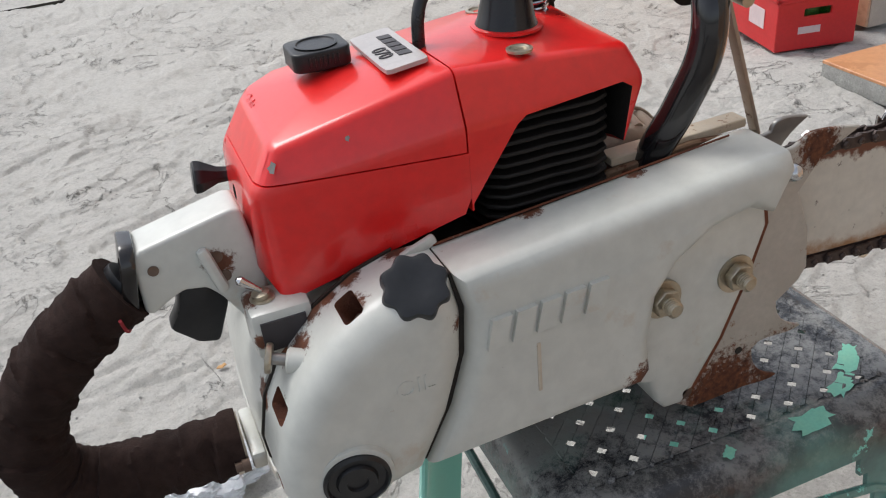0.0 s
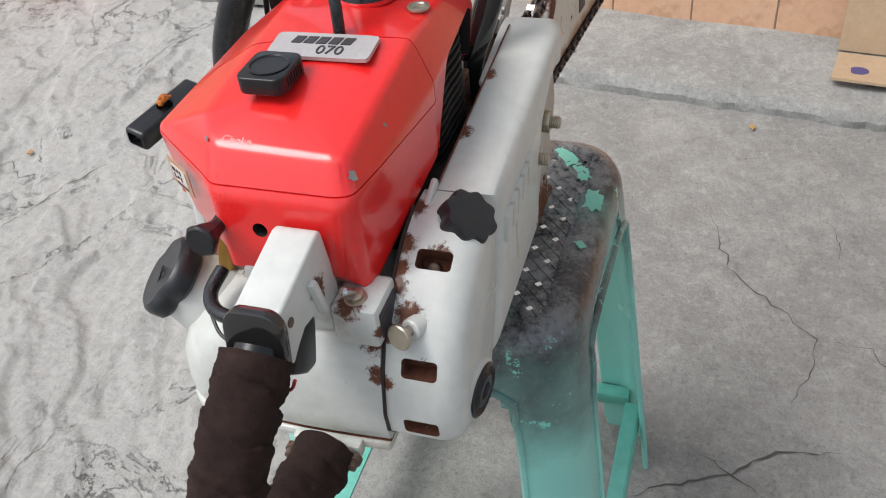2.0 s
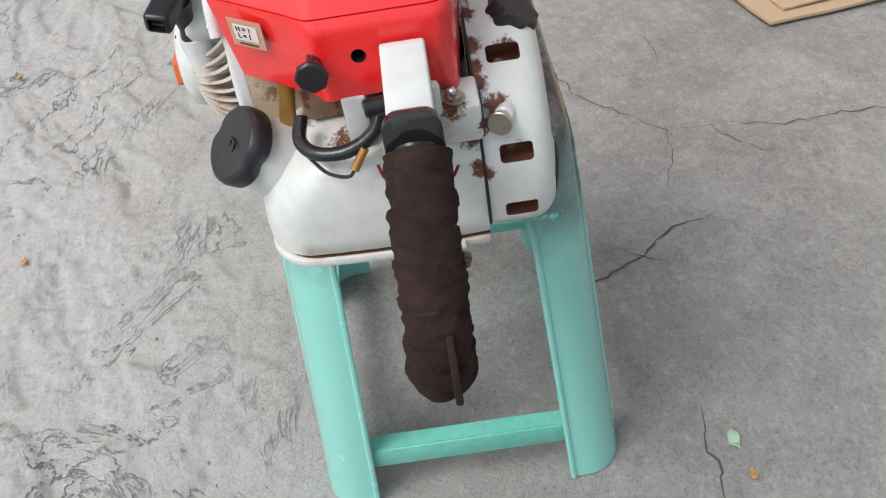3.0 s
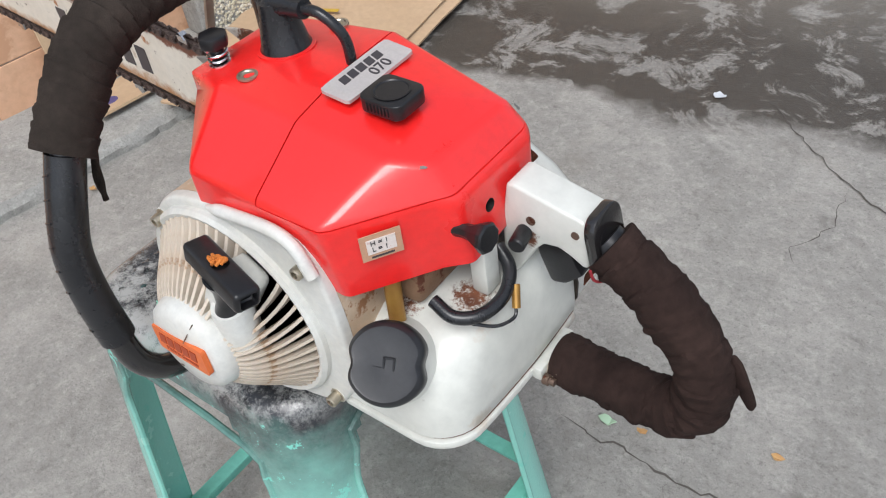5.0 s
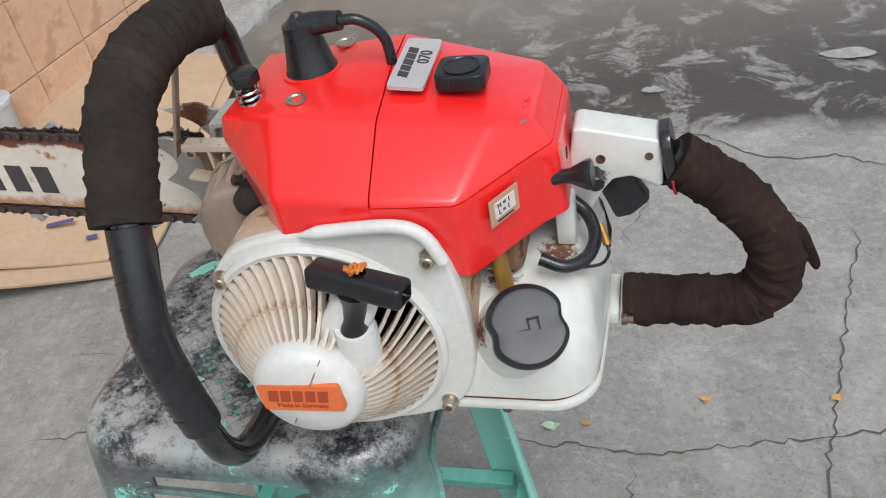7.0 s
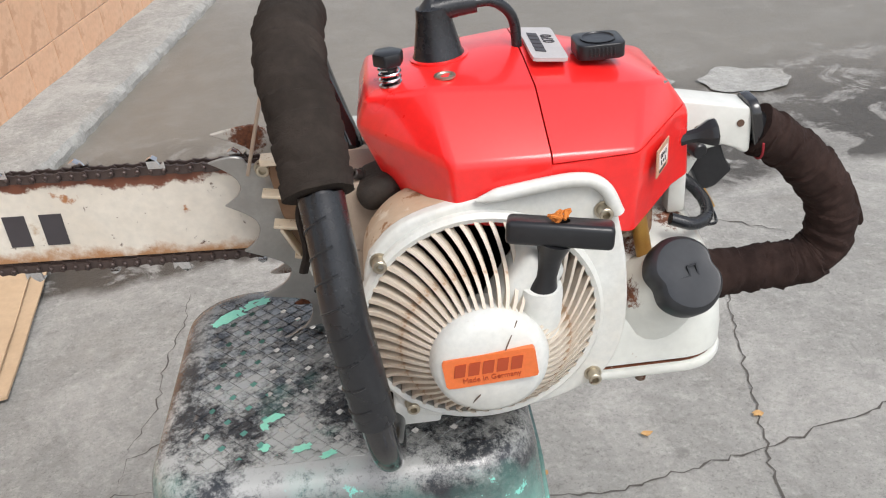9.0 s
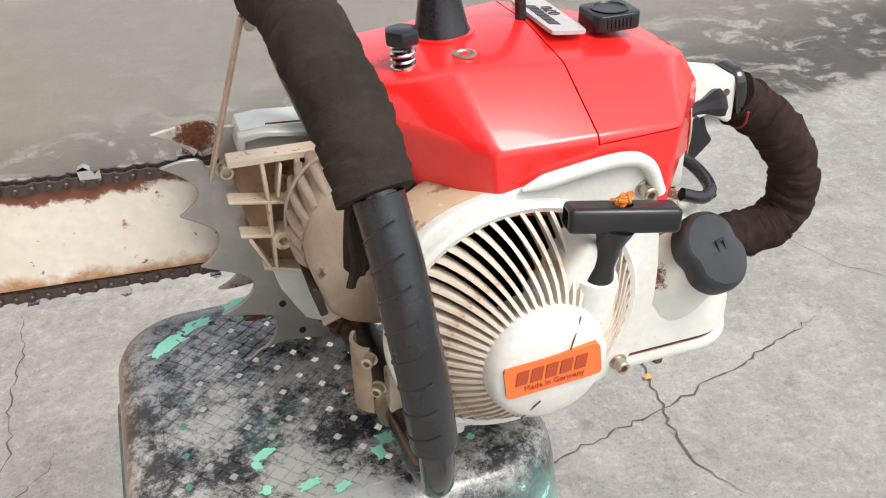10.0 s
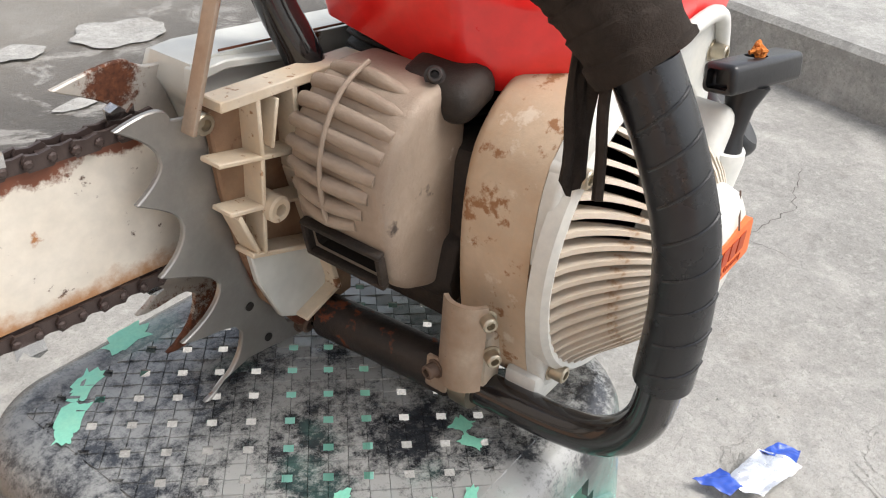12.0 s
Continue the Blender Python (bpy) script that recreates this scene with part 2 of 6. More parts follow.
wall_tile = grout_mat("wall_tile", (0.66, 0.38, 0.23), (0.70, 0.46, 0.31), 7)
step_tile = grout_mat("step_tile", (0.60, 0.27, 0.12), (0.66, 0.34, 0.17), 6)
grout = mat("grout", (0.60, 0.52, 0.44), (0.5, 0.42, 0.35), 30, 0.8)
cardboard = mat("cardboard", (0.50, 0.36, 0.23), (0.44, 0.31, 0.19), 9, 0.85, 0.1, 200)
print_blue = mat("print_blue", (0.10, 0.08, 0.22), rough=0.8)
print_red = mat("print_red", (0.40, 0.07, 0.04), rough=0.8)
print_yellow = mat("print_yellow", (0.55, 0.36, 0.04), rough=0.8)
crate_red = mat("crate_red", (0.62, 0.02, 0.025), (0.55, 0.02, 0.02), 12, 0.42, 0.05, 100)
crate_white = mat("crate_white", (0.75, 0.6, 0.6), rough=0.5)
bottle_green = mat("bottle_green", (0.05, 0.28, 0.06), (0.03, 0.2, 0.04), 20, 0.08, clear=0.5)
milky_plastic = mat("milky_plastic", (0.75, 0.78, 0.80), (0.68, 0.71, 0.73), 20, 0.35, clear=0.25)
bag_plastic = mat("bag_plastic", (0.78, 0.80, 0.83), (0.7, 0.72, 0.75), 40, 0.22, 0.2, 60, clear=0.45)
foil = mat("foil", (0.75, 0.77, 0.80), (0.62, 0.64, 0.68), 60, 0.28, 0.4, 200, metal=0.7)
wrapper_blue = mat("wrapper_blue", (0.03, 0.10, 0.50), (0.02, 0.06, 0.35), 60, 0.3)
slipper_foam = mat("slipper_foam", (0.16, 0.17, 0.14), (0.10, 0.10, 0.09), 40, 0.8)
paper_white = mat("paper_white", (0.62, 0.66, 0.70), rough=0.7)
leaf_tan = mat("leaf_tan", (0.55, 0.34, 0.14), (0.4, 0.2, 0.07), 80, 0.8)
flake_green = mat("flake_green", (0.42, 0.60, 0.42), rough=0.7)
turquoise = (0.25, 0.60, 0.51)
chip_green = mat("chip_green", (0.20, 0.60, 0.46), (0.26, 0.58, 0.42), 60, 0.45)
rail_green = mat("rail_green", (0.13, 0.47, 0.36), (0.20, 0.56, 0.47), 9, 0.38, 0.04, 200, spots=(((0.05, 0.08, 0.07), 60, 0.72, 0.6),))


def stool_paint():
    """Turquoise plastic under black spray paint that thins out down the legs; worn through in scratches, dusty on top,
    with sky sheen painted into the dust.
    """
    m = mat("stool_paint", (0.014, 0.017, 0.022), (0.032, 0.035, 0.041), 18, 0.25, 0.25, 220, coat=0.35)
    n, l = m.node_tree.nodes, m.node_tree.links
    bsdf = n["Principled BSDF"]
    black = bsdf.inputs["Base Color"].links[0].from_socket
    co = n.new("ShaderNodeTexCoord")
    sep = n.new("ShaderNodeSeparateXYZ")
    l.new(co.outputs["Object"], sep.inputs[0])

    def tex(s, d=8.0, r=0.65):
        t = n.new("ShaderNodeTexNoise")
        t.inputs["Scale"].default_value, t.inputs["Detail"].default_value, t.inputs["Roughness"].default_value = s, d, r
        l.new(co.outputs["Object"], t.inputs["Vector"])
        return t.outputs["Fac"]

    def rng(v, a, b, lo=0.0, hi=1.0):
        r = n.new("ShaderNodeMapRange")
        for k, x in zip(("From Min", "From Max", "To Min", "To Max"), (a, b, lo, hi)):
            r.inputs[k].default_value = x
        l.new(v, r.inputs["Value"])
        return r.outputs["Result"]

    def calc(op, x, y):
        k = n.new("ShaderNodeMath")
        k.operation = op
        for sock, v in zip(k.inputs, (x, y)):
            if isinstance(v, float):
                sock.default_value = v
            else:
                l.new(v, sock)
        return k.outputs[0]

    def mix(f, x, y):
        k = n.new("ShaderNodeMix")
        k.data_type = "RGBA"
        l.new(f, k.inputs[0])
        for sock, v in ((k.inputs[6], x), (k.inputs[7], y)):
            if isinstance(v, tuple):
                sock.default_value = (*v, 1)
            else:
                l.new(v, sock)
        return k.outputs[2]

    flat = rng(sep.outputs["Z"], 0.430, 0.447, 0.15, 1.0)
    # Grey dust, spread wider and paler to paint in the seat's sky sheen.
    dust = mix(calc("MULTIPLY", rng(tex(13.0, 14.0, 0.86), 0.44, 0.53, 0.0, 0.82), calc("MULTIPLY", flat, rng(sep.outputs["Y"], -0.12, 0.03, 0.45, 1.0))), black, (0.41, 0.415, 0.40))
    dust = mix(rng(tex(160.0), 0.60, 0.68, 0.0, 0.25), dust, (0.25, 0.25, 0.24))
    spray = rng(calc("ADD", sep.outputs["Z"], calc("MULTIPLY", calc("SUBTRACT", tex(9.0, 10.0, 0.6), 0.5), 0.22)), 0.315, 0.440)
    sheer = mix(spray, turquoise, dust)
    worn = calc("MULTIPLY", rng(tex(26.0, 12.0, 0.74), 0.60, 0.615), rng(sep.outputs["Z"], 0.446, 0.440))
    l.new(mix(worn, sheer, (0.20, 0.60, 0.50)), bsdf.inputs["Base Color"])
    return m


stool_mat = stool_paint()


def concrete(name, wet=True, a=(0.345, 0.335, 0.31), rough_area=True):
    """Old cast concrete: pale laitance, stains, pits, hairline cracks, a damp dark patch, a broken-up rough stretch,
    and a paler tone towards +y.
    """
    m = mat(name, a, tuple(c * 0.78 for c in a), 2.3, 0.82, 0.0)
    n, l = m.node_tree.nodes, m.node_tree.links
    bsdf = n["Principled BSDF"]
    base = bsdf.inputs["Base Color"].links[0].from_socket
    co = n.new("ShaderNodeTexCoord")
    sep = n.new("ShaderNodeSeparateXYZ")
    l.new(co.outputs["Object"], sep.inputs[0])

    def tex(s, d=10.0, r=0.62, dist=0.0):
        t = n.new("ShaderNodeTexNoise")
        for k, x in zip(("Scale", "Detail", "Roughness", "Distortion"), (s, d, r, dist)):
            t.inputs[k].default_value = x
        l.new(co.outputs["Object"], t.inputs["Vector"])
        return t.outputs["Fac"]

    def rng(v, a, b, lo=0.0, hi=1.0):
        r = n.new("ShaderNodeMapRange")
        for k, x in zip(("From Min", "From Max", "To Min", "To Max"), (a, b, lo, hi)):
            r.inputs[k].default_value = x
        l.new(v, r.inputs["Value"])
        return r.outputs["Result"]

    def calc(op, x, y):
        k = n.new("ShaderNodeMath")
        k.operation = op
        for sock, v in zip(k.inputs, (x, y)):
            if isinstance(v, float):
                sock.default_value = v
            else:
                l.new(v, sock)
        return k.outputs[0]

    def mix(f, x, y):
        k = n.new("ShaderNodeMix")
        k.data_type = "RGBA"
        l.new(f, k.inputs[0])
        for sock, v in ((k.inputs[6], x), (k.inputs[7], y)):
            if isinstance(v, tuple):
                sock.default_value = (*v, 1)
            else:
                l.new(v, sock)
        return k.outputs[2]

    col = mix(rng(tex(14.0), 0.38, 0.66, 0.0, 0.55), base, tuple(c * 0.62 for c in a))
    col = mix(rng(tex(55.0, 12.0, 0.78), 0.50, 0.68, 0.0, 0.5), col, tuple(c * 1.4 for c in a))
    col = mix(rng(tex(190.0, 9.0, 0.78), 0.55, 0.63, 0.0, 0.75), col, tuple(c * 0.40 for c in a))
    # Paler towards +y, fading out towards -x; set by position alone.
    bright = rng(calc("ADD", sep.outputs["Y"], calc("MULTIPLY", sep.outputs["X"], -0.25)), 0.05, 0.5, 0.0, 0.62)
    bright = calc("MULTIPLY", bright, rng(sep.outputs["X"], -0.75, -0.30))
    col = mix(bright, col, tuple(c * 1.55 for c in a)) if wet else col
    col = mix(rng(tex(30.0, 13.0, 0.78, 0.8), 0.54, 0.62, 0.0, 0.60), col, tuple(c * 0.5 for c in a))
    height = calc("ADD", calc("MULTIPLY", tex(24.0), 0.45), calc("MULTIPLY", tex(170.0, 10.0, 0.75), 0.5))
    if rough_area and wet:
        broken = rng(calc("SUBTRACT", sep.outputs["Y"], calc("MULTIPLY", sep.outputs["X"], 0.20)), 0.05, 0.42)
        broken = calc("MULTIPLY", broken, rng(sep.outputs["X"], -0.70, -0.35))
        height = calc("ADD", height, calc("MULTIPLY", calc("MULTIPLY", tex(60.0, 12.0, 0.76, 0.4), broken), 0.9))
        col = mix(calc("MULTIPLY", broken, rng(tex(26.0, 14.0, 0.84, 1.2), 0.52, 0.60, 0.0, 0.30)), col, (0.27, 0.255, 0.228))
        col = mix(calc("MULTIPLY", broken, rng(tex(60.0, 14.0, 0.86, 0.5), 0.36, 0.54, 0.12, 0.66)), col, (0.59, 0.575, 0.535))
    if rough_area and wet:
        craze = calc("ABSOLUTE", calc("SUBTRACT", tex(4.0, 9.0, 0.62, 1.2), 0.5), 0.0)
        where = calc("MULTIPLY", broken, rng(tex(2.6, 4.0, 0.5), 0.44, 0.54))
        line = calc("MULTIPLY", rng(craze, 0.0060, 0.0015), where)
        col = mix(calc("MULTIPLY", line, 0.7), col, tuple(c * 0.25 for c in a))
        height = calc("SUBTRACT", height, calc("MULTIPLY", line, 0.9))
    col = mix(rng(tex(6.5, 12.0, 0.72, 0.6), 0.48, 0.64, 0.0, 0.38), col, tuple(c * 1.45 for c in a))
    col = mix(rng(tex(95.0, 14.0, 0.86), 0.47, 0.60, 0.0, 0.30), col, tuple(c * 0.48 for c in a))
    col = mix(rng(tex(42.0, 14.0, 0.84), 0.52, 0.64, 0.0, 0.36), col, tuple(min(0.62, c * 1.6) for c in a))
    col = mix(rng(tex(330.0, 4.0, 0.6), 0.58, 0.70, 0.0, 0.40), col, tuple(c * 0.40 for c in a))
    col = mix(rng(tex(3.6, 10.0, 0.7), 0.55, 0.70, 0.0, 0.30), col, (0.19, 0.165, 0.135))
    if wet:
        edge = calc("ADD", calc("ADD", sep.outputs["Y"], calc("MULTIPLY", sep.outputs["X"], -0.12)), calc("MULTIPLY", calc("SUBTRACT", tex(3.5), 0.5), 0.35))
        damp = calc("MULTIPLY", rng(edge, -0.95, -1.00), rng(edge, -3.6, -2.6))
        damp = calc("MULTIPLY", damp, calc("MAXIMUM", rng(tex(8.0, 12.0, 0.72, 0.6), 0.575, 0.515, 0.25, 1.0), rng(edge, -1.35, -1.70, 0.0, 0.80)))
        fade = rng(edge, -1.20, -1.65, 1.0, 0.0)
        dark = mix(fade, (0.182, 0.165, 0.138), (0.050, 0.042, 0.033))
        col = mix(calc("MULTIPLY", damp, 0.94), col, dark)
        rg = n.new("ShaderNodeMath")
        rg.operation = "MULTIPLY_ADD"
        rg.inputs[1].default_value, rg.inputs[2].default_value = -0.35, 0.82
        l.new(damp, rg.inputs[0])
        l.new(rg.outputs[0], bsdf.inputs["Roughness"])
    l.new(col, bsdf.inputs["Base Color"])
    bp = n.new("ShaderNodeBump")
    bp.inputs["Strength"].default_value, bp.inputs["Distance"].default_value = 0.85, 0.007
    l.new(height, bp.inputs["Height"])
    l.new(bp.outputs[0], bsdf.inputs["Normal"])
    return m


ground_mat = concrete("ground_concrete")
kerb_mat = concrete("kerb_concrete", wet=False, a=(0.38, 0.375, 0.35))
crack_mat = mat("crack_dirt", (0.10, 0.09, 0.08), rough=0.95)
patch_mat = concrete("patch_concrete", wet=False, a=(0.40, 0.395, 0.37))


# ---- mesh helpers ----
def link(name, bm, material, parent=None, label="", smooth=40.0):
    me = bpy.data.meshes.new(name)
    bmesh.ops.recalc_face_normals(bm, faces=bm.faces)
    bm.to_mesh(me)
    bm.free()
    for m in material if isinstance(material, (list, tuple)) else (material,):
        me.materials.append(m)
    if smooth:
        me.polygons.foreach_set("use_smooth", [True] * len(me.polygons))
        me.set_sharp_from_angle(angle=radians(smooth))
    ob = new(name, me)
    if parent:
        ob.parent = parent
        ob.matrix_parent_inverse = parent.matrix_world.inverted()
    if label:
        ob["label"] = label
    return ob


part = link


def thing(name, at, label, category, group="", kind=""):
    ob = new(name)
    ob.empty_display_size = 0.02
    ob.location = at
    ob.matrix_world = Matrix.Translation(at)
    return tagged(ob, label, category, group, kind)


def box(size, at=(0, 0, 0), m=None, bevel=0.0, seg=2, bm=None):
    bm2 = bmesh.new()
    bmesh.ops.create_cube(bm2, size=1)
    bmesh.ops.scale(bm2, vec=size, verts=bm2.verts)
    if bevel:
        bmesh.ops.bevel(bm2, geom=bm2.edges[:], offset=bevel, segments=seg, affect="EDGES", profile=0.5)
    bmesh.ops.transform(bm2, matrix=Matrix.Translation(at) @ (m or Matrix()), verts=bm2.verts)
    return merge(bm, bm2)


def merge(bm, extra):
    if bm is None:
        return extra
    me = bpy.data.meshes.new("tmp")
    extra.to_mesh(me)
    extra.free()
    bm.from_mesh(me)
    bpy.data.meshes.remove(me)
    return bm


def frame_of(d):
    d = Vector(d).normalized()
    u = d.orthogonal().normalized()
    return d, u, d.cross(u)


def turned(profile, a, d, seg=24, bm=None):
    """Surface of revolution: profile of (radius, height along d) from point a."""
    a = Vector(a)
    d, u, v = frame_of(d)
    bm2 = bmesh.new()
    rings = []
    for r, h in profile:
        rings.append([bm2.verts.new(a + d * h + (u * math.cos(k) + v * math.sin(k)) * max(r, 1e-5)) for k in (2 * math.pi * i / seg for i in range(seg))])
    for p, q in zip(rings, rings[1:]):
        for i in range(seg):
            bm2.faces.new((p[i], p[(i + 1) % seg], q[(i + 1) % seg], q[i]))
    bm2.faces.new(rings[0]), bm2.faces.new(rings[-1][::-1])
    return merge(bm, bm2)


def rod(a, b, r, seg=16, bev=0.0, bm=None):
    a, b = Vector(a), Vector(b)
    h = (b - a).length
    prof = [(r, 0), (r, h)] if not bev else [(r - bev, 0), (r, bev), (r, h - bev), (r - bev, h)]
    return turned(prof, a, b - a, seg, bm)


def spline(pts, n=12):
    """Catmull-Rom through the points."""
    P = [Vector(p) for p in pts]
    P = [P[0] * 2 - P[1]] + P + [P[-1] * 2 - P[-2]]
    out = []
    for i in range(1, len(P) - 2):
        for k in range(n):
            t = k / n
            a, b, c, d = P[i - 1], P[i], P[i + 1], P[i + 2]
            out.append(0.5 * ((2 * b) + (c - a) * t + (2 * a - 5 * b + 4 * c - d) * t * t + (3 * b - a - 3 * c + d) * t ** 3))
    return out + [P[-2]]


def tube(pts, radius, seg=16, n=12, bm=None, smooth=True):
    """Tube along a path; radius is a number or a function of (distance, angle)."""
    path = spline(pts, n) if smooth else [Vector(p) for p in pts]
    bm2 = bmesh.new()
    u, rings, s = None, [], 0.0
    for i, p in enumerate(path):
        d = (path[min(i + 1, len(path) - 1)] - path[max(i - 1, 0)]).normalized()
        u = (d.orthogonal() if u is None else u - d * u.dot(d)).normalized()
        v = d.cross(u)
        s += (p - path[i - 1]).length if i else 0
        ring = []
        for k in range(seg):
            a = 2 * math.pi * k / seg
            r = radius(s, a) if callable(radius) else radius
            ring.append(bm2.verts.new(p + (u * math.cos(a) + v * math.sin(a)) * r))
        rings.append(ring)
    for p, q in zip(rings, rings[1:]):
        for i in range(seg):
            bm2.faces.new((p[i], p[(i + 1) % seg], q[(i + 1) % seg], q[i]))
    bm2.faces.new(rings[0][::-1]), bm2.faces.new(rings[-1])
    return merge(bm, bm2)


def prism(poly, axis, lo, hi, bevel=0.0, seg=3, only=None, bm=None):
    """Polygon of two coordinates carried along an axis. only: 'lo' or 'hi' bevels that end's rim alone."""
    bm2 = bmesh.new()
    put = {"x": lambda p, h: (h, p[0], p[1]), "y": lambda p, h: (p[0], h, p[1]), "z": lambda p, h: (p[0], p[1], h)}[axis]
    A = [bm2.verts.new(put(p, lo)) for p in poly]
    B = [bm2.verts.new(put(p, hi)) for p in poly]
    bm2.faces.new(A), bm2.faces.new(B)
    k = len(poly)
    for i in range(k):
        bm2.faces.new((A[i], A[(i + 1) % k], B[(i + 1) % k], B[i]))
    bmesh.ops.recalc_face_normals(bm2, faces=bm2.faces)
    if bevel:
        keep = {"lo": set(A), "hi": set(B)}.get(only)
        es = [e for e in bm2.edges if keep is None or (e.verts[0] in keep and e.verts[1] in keep)]
        bmesh.ops.bevel(bm2, geom=es, offset=bevel, segments=seg, affect="EDGES", profile=0.5, clamp_overlap=True)
    return merge(bm, bm2)


def smooth_poly(pts, n=6):
    """Closed smooth outline through the points."""
    P = [Vector((*p, 0)) for p in pts]
    out, k = [], len(P)
    for i in range(k):
        a, b, c, d = P[i - 1], P[i], P[(i + 1) % k], P[(i + 2) % k]
        for j in range(n):
            t = j / n
            q = 0.5 * ((2 * b) + (c - a) * t + (2 * a - 5 * b + 4 * c - d) * t * t + (3 * b - a - 3 * c + d) * t ** 3)
            out.append((q.x, q.y))
    return out


def carve(ob, cutters, solver="EXACT"):
    """Cut closed shapes out of a mesh; the cut faces take the cutter's material."""
    for bm, m in cutters:
        c = link("cutter", bm, m, smooth=0)
        mod = ob.modifiers.new("cut", "BOOLEAN")
        mod.operation, mod.object, mod.solver, mod.material_mode = "DIFFERENCE", c, solver, "TRANSFER"
        bpy.context.view_layer.update()
        me = bpy.data.meshes.new_from_object(ob.evaluated_get(bpy.context.evaluated_depsgraph_get()))
        ob.modifiers.clear()
        old, ob.data = ob.data, me
        bpy.data.meshes.remove(old)
        cm = c.data
        bpy.data.objects.remove(c)
        bpy.data.meshes.remove(cm)
    ob.data.set_sharp_from_angle(angle=radians(40))
    return ob


def shell(ob, t):
    """Give an open skin thickness, inwards."""
    mod = ob.modifiers.new("skin", "SOLIDIFY")
    mod.thickness, mod.offset = t, -1
    bpy.context.view_layer.update()
    me = bpy.data.meshes.new_from_object(ob.evaluated_get(bpy.context.evaluated_depsgraph_get()))
    ob.modifiers.clear()
    old, ob.data = ob.data, me
    bpy.data.meshes.remove(old)
    ob.data.set_sharp_from_angle(angle=radians(40))
    return ob


def lettering(text, size, m, material, parent, depth=0.0006, label="", shear=0.0):
    cu = bpy.data.curves.new("lettering", "FONT")
    cu.body, cu.size, cu.extrude, cu.align_x, cu.align_y, cu.shear = text, size, depth, "CENTER", "CENTER", shear
    tmp = new("lettering_source", cu)
    bpy.context.view_layer.update()
    me = bpy.data.meshes.new_from_object(tmp.evaluated_get(bpy.context.evaluated_depsgraph_get()))
    bpy.data.objects.remove(tmp)
    me.materials.clear()
    me.materials.append(material)
    me.transform(m)
    ob = new("lettering", me)
    ob.parent = parent
    ob.matrix_parent_inverse = parent.matrix_world.inverted()
    if label:
        ob["label"] = label
    return ob


def axes(o, x, y):
    """A frame at o with these x and y directions."""
    x = Vector(x).normalized()
    z = x.cross(Vector(y)).normalized()
    y = z.cross(x)
    return Matrix(((x.x, y.x, z.x, o[0]), (x.y, y.y, z.y, o[1]), (x.z, y.z, z.z, o[2]), (0, 0, 0, 1)))


def logo_bars(m, width, height, material, parent, depth=0.0006, slant=0.25):
    """Five plain slanted blocks where a trade mark stands."""
    w = width / 5
    for i in range(5):
        x0 = -width / 2 + i * w
        s = slant * height / 2
        poly = [(x0 - s, -height / 2), (x0 + w * 0.78 - s, -height / 2), (x0 + w * 0.78 + s, height / 2), (x0 + s, height / 2)]
        bm = prism(poly, "z", -depth, depth)
        bmesh.ops.transform(bm, matrix=m, verts=bm.verts)
        part("mark", bm, material, parent, smooth=0)


def hexagon(r, a=0.0):
    return [(r * math.cos(a + k * math.pi / 3), r * math.sin(a + k * math.pi / 3)) for k in range(6)]


def screw(parent, at, d, r=0.004, h=0.004, material=None, name="bolt"):
    """Socket-head bolt with a washer."""
    bm = turned([(r * 1.35, 0), (r * 1.35, 0.0008), (r, 0.0009), (r, h - 0.0006), (r - 0.0006, h), (r * 0.55, h), (r * 0.5, h * 0.5)], at, d, 16)
    return part(name, bm, material or zinc, parent)


# ---- ground, kerb, wall ----
def sheet(name, x0, x1, y0, y1, step, height, material, smooth=60):
    def stops(a, b, lo, hi, fine):
        out, v = [], a
        while v < b - 1e-6:
            out.append(v)
            v += fine if lo <= v < hi else step
        return out + [b]

    xs, ys = stops(x0, x1, -0.75, 1.35, 0.0065), stops(y0, y1, -0.1, 1.9, 0.0065)
    nx, ny = len(xs) - 1, len(ys) - 1
    verts = [(x, y) for y in ys for x in xs]
    verts = [(x, y, height(x, y)) for x, y in verts]
    faces = [(j * (nx + 1) + i, j * (nx + 1) + i + 1, (j + 1) * (nx + 1) + i + 1, (j + 1) * (nx + 1) + i) for j in range(ny) for i in range(nx)]
    me = bpy.data.meshes.new(name)
    me.from_pydata(verts, [], faces)
    me.materials.append(material)
    me.polygons.foreach_set("use_smooth", [True] * len(me.polygons))
    return new(name, me)


def smoothstep(a, b, x):
    t = min(1.0, max(0.0, (x - a) / (b - a)))
    return t * t * (3 - 2 * t)


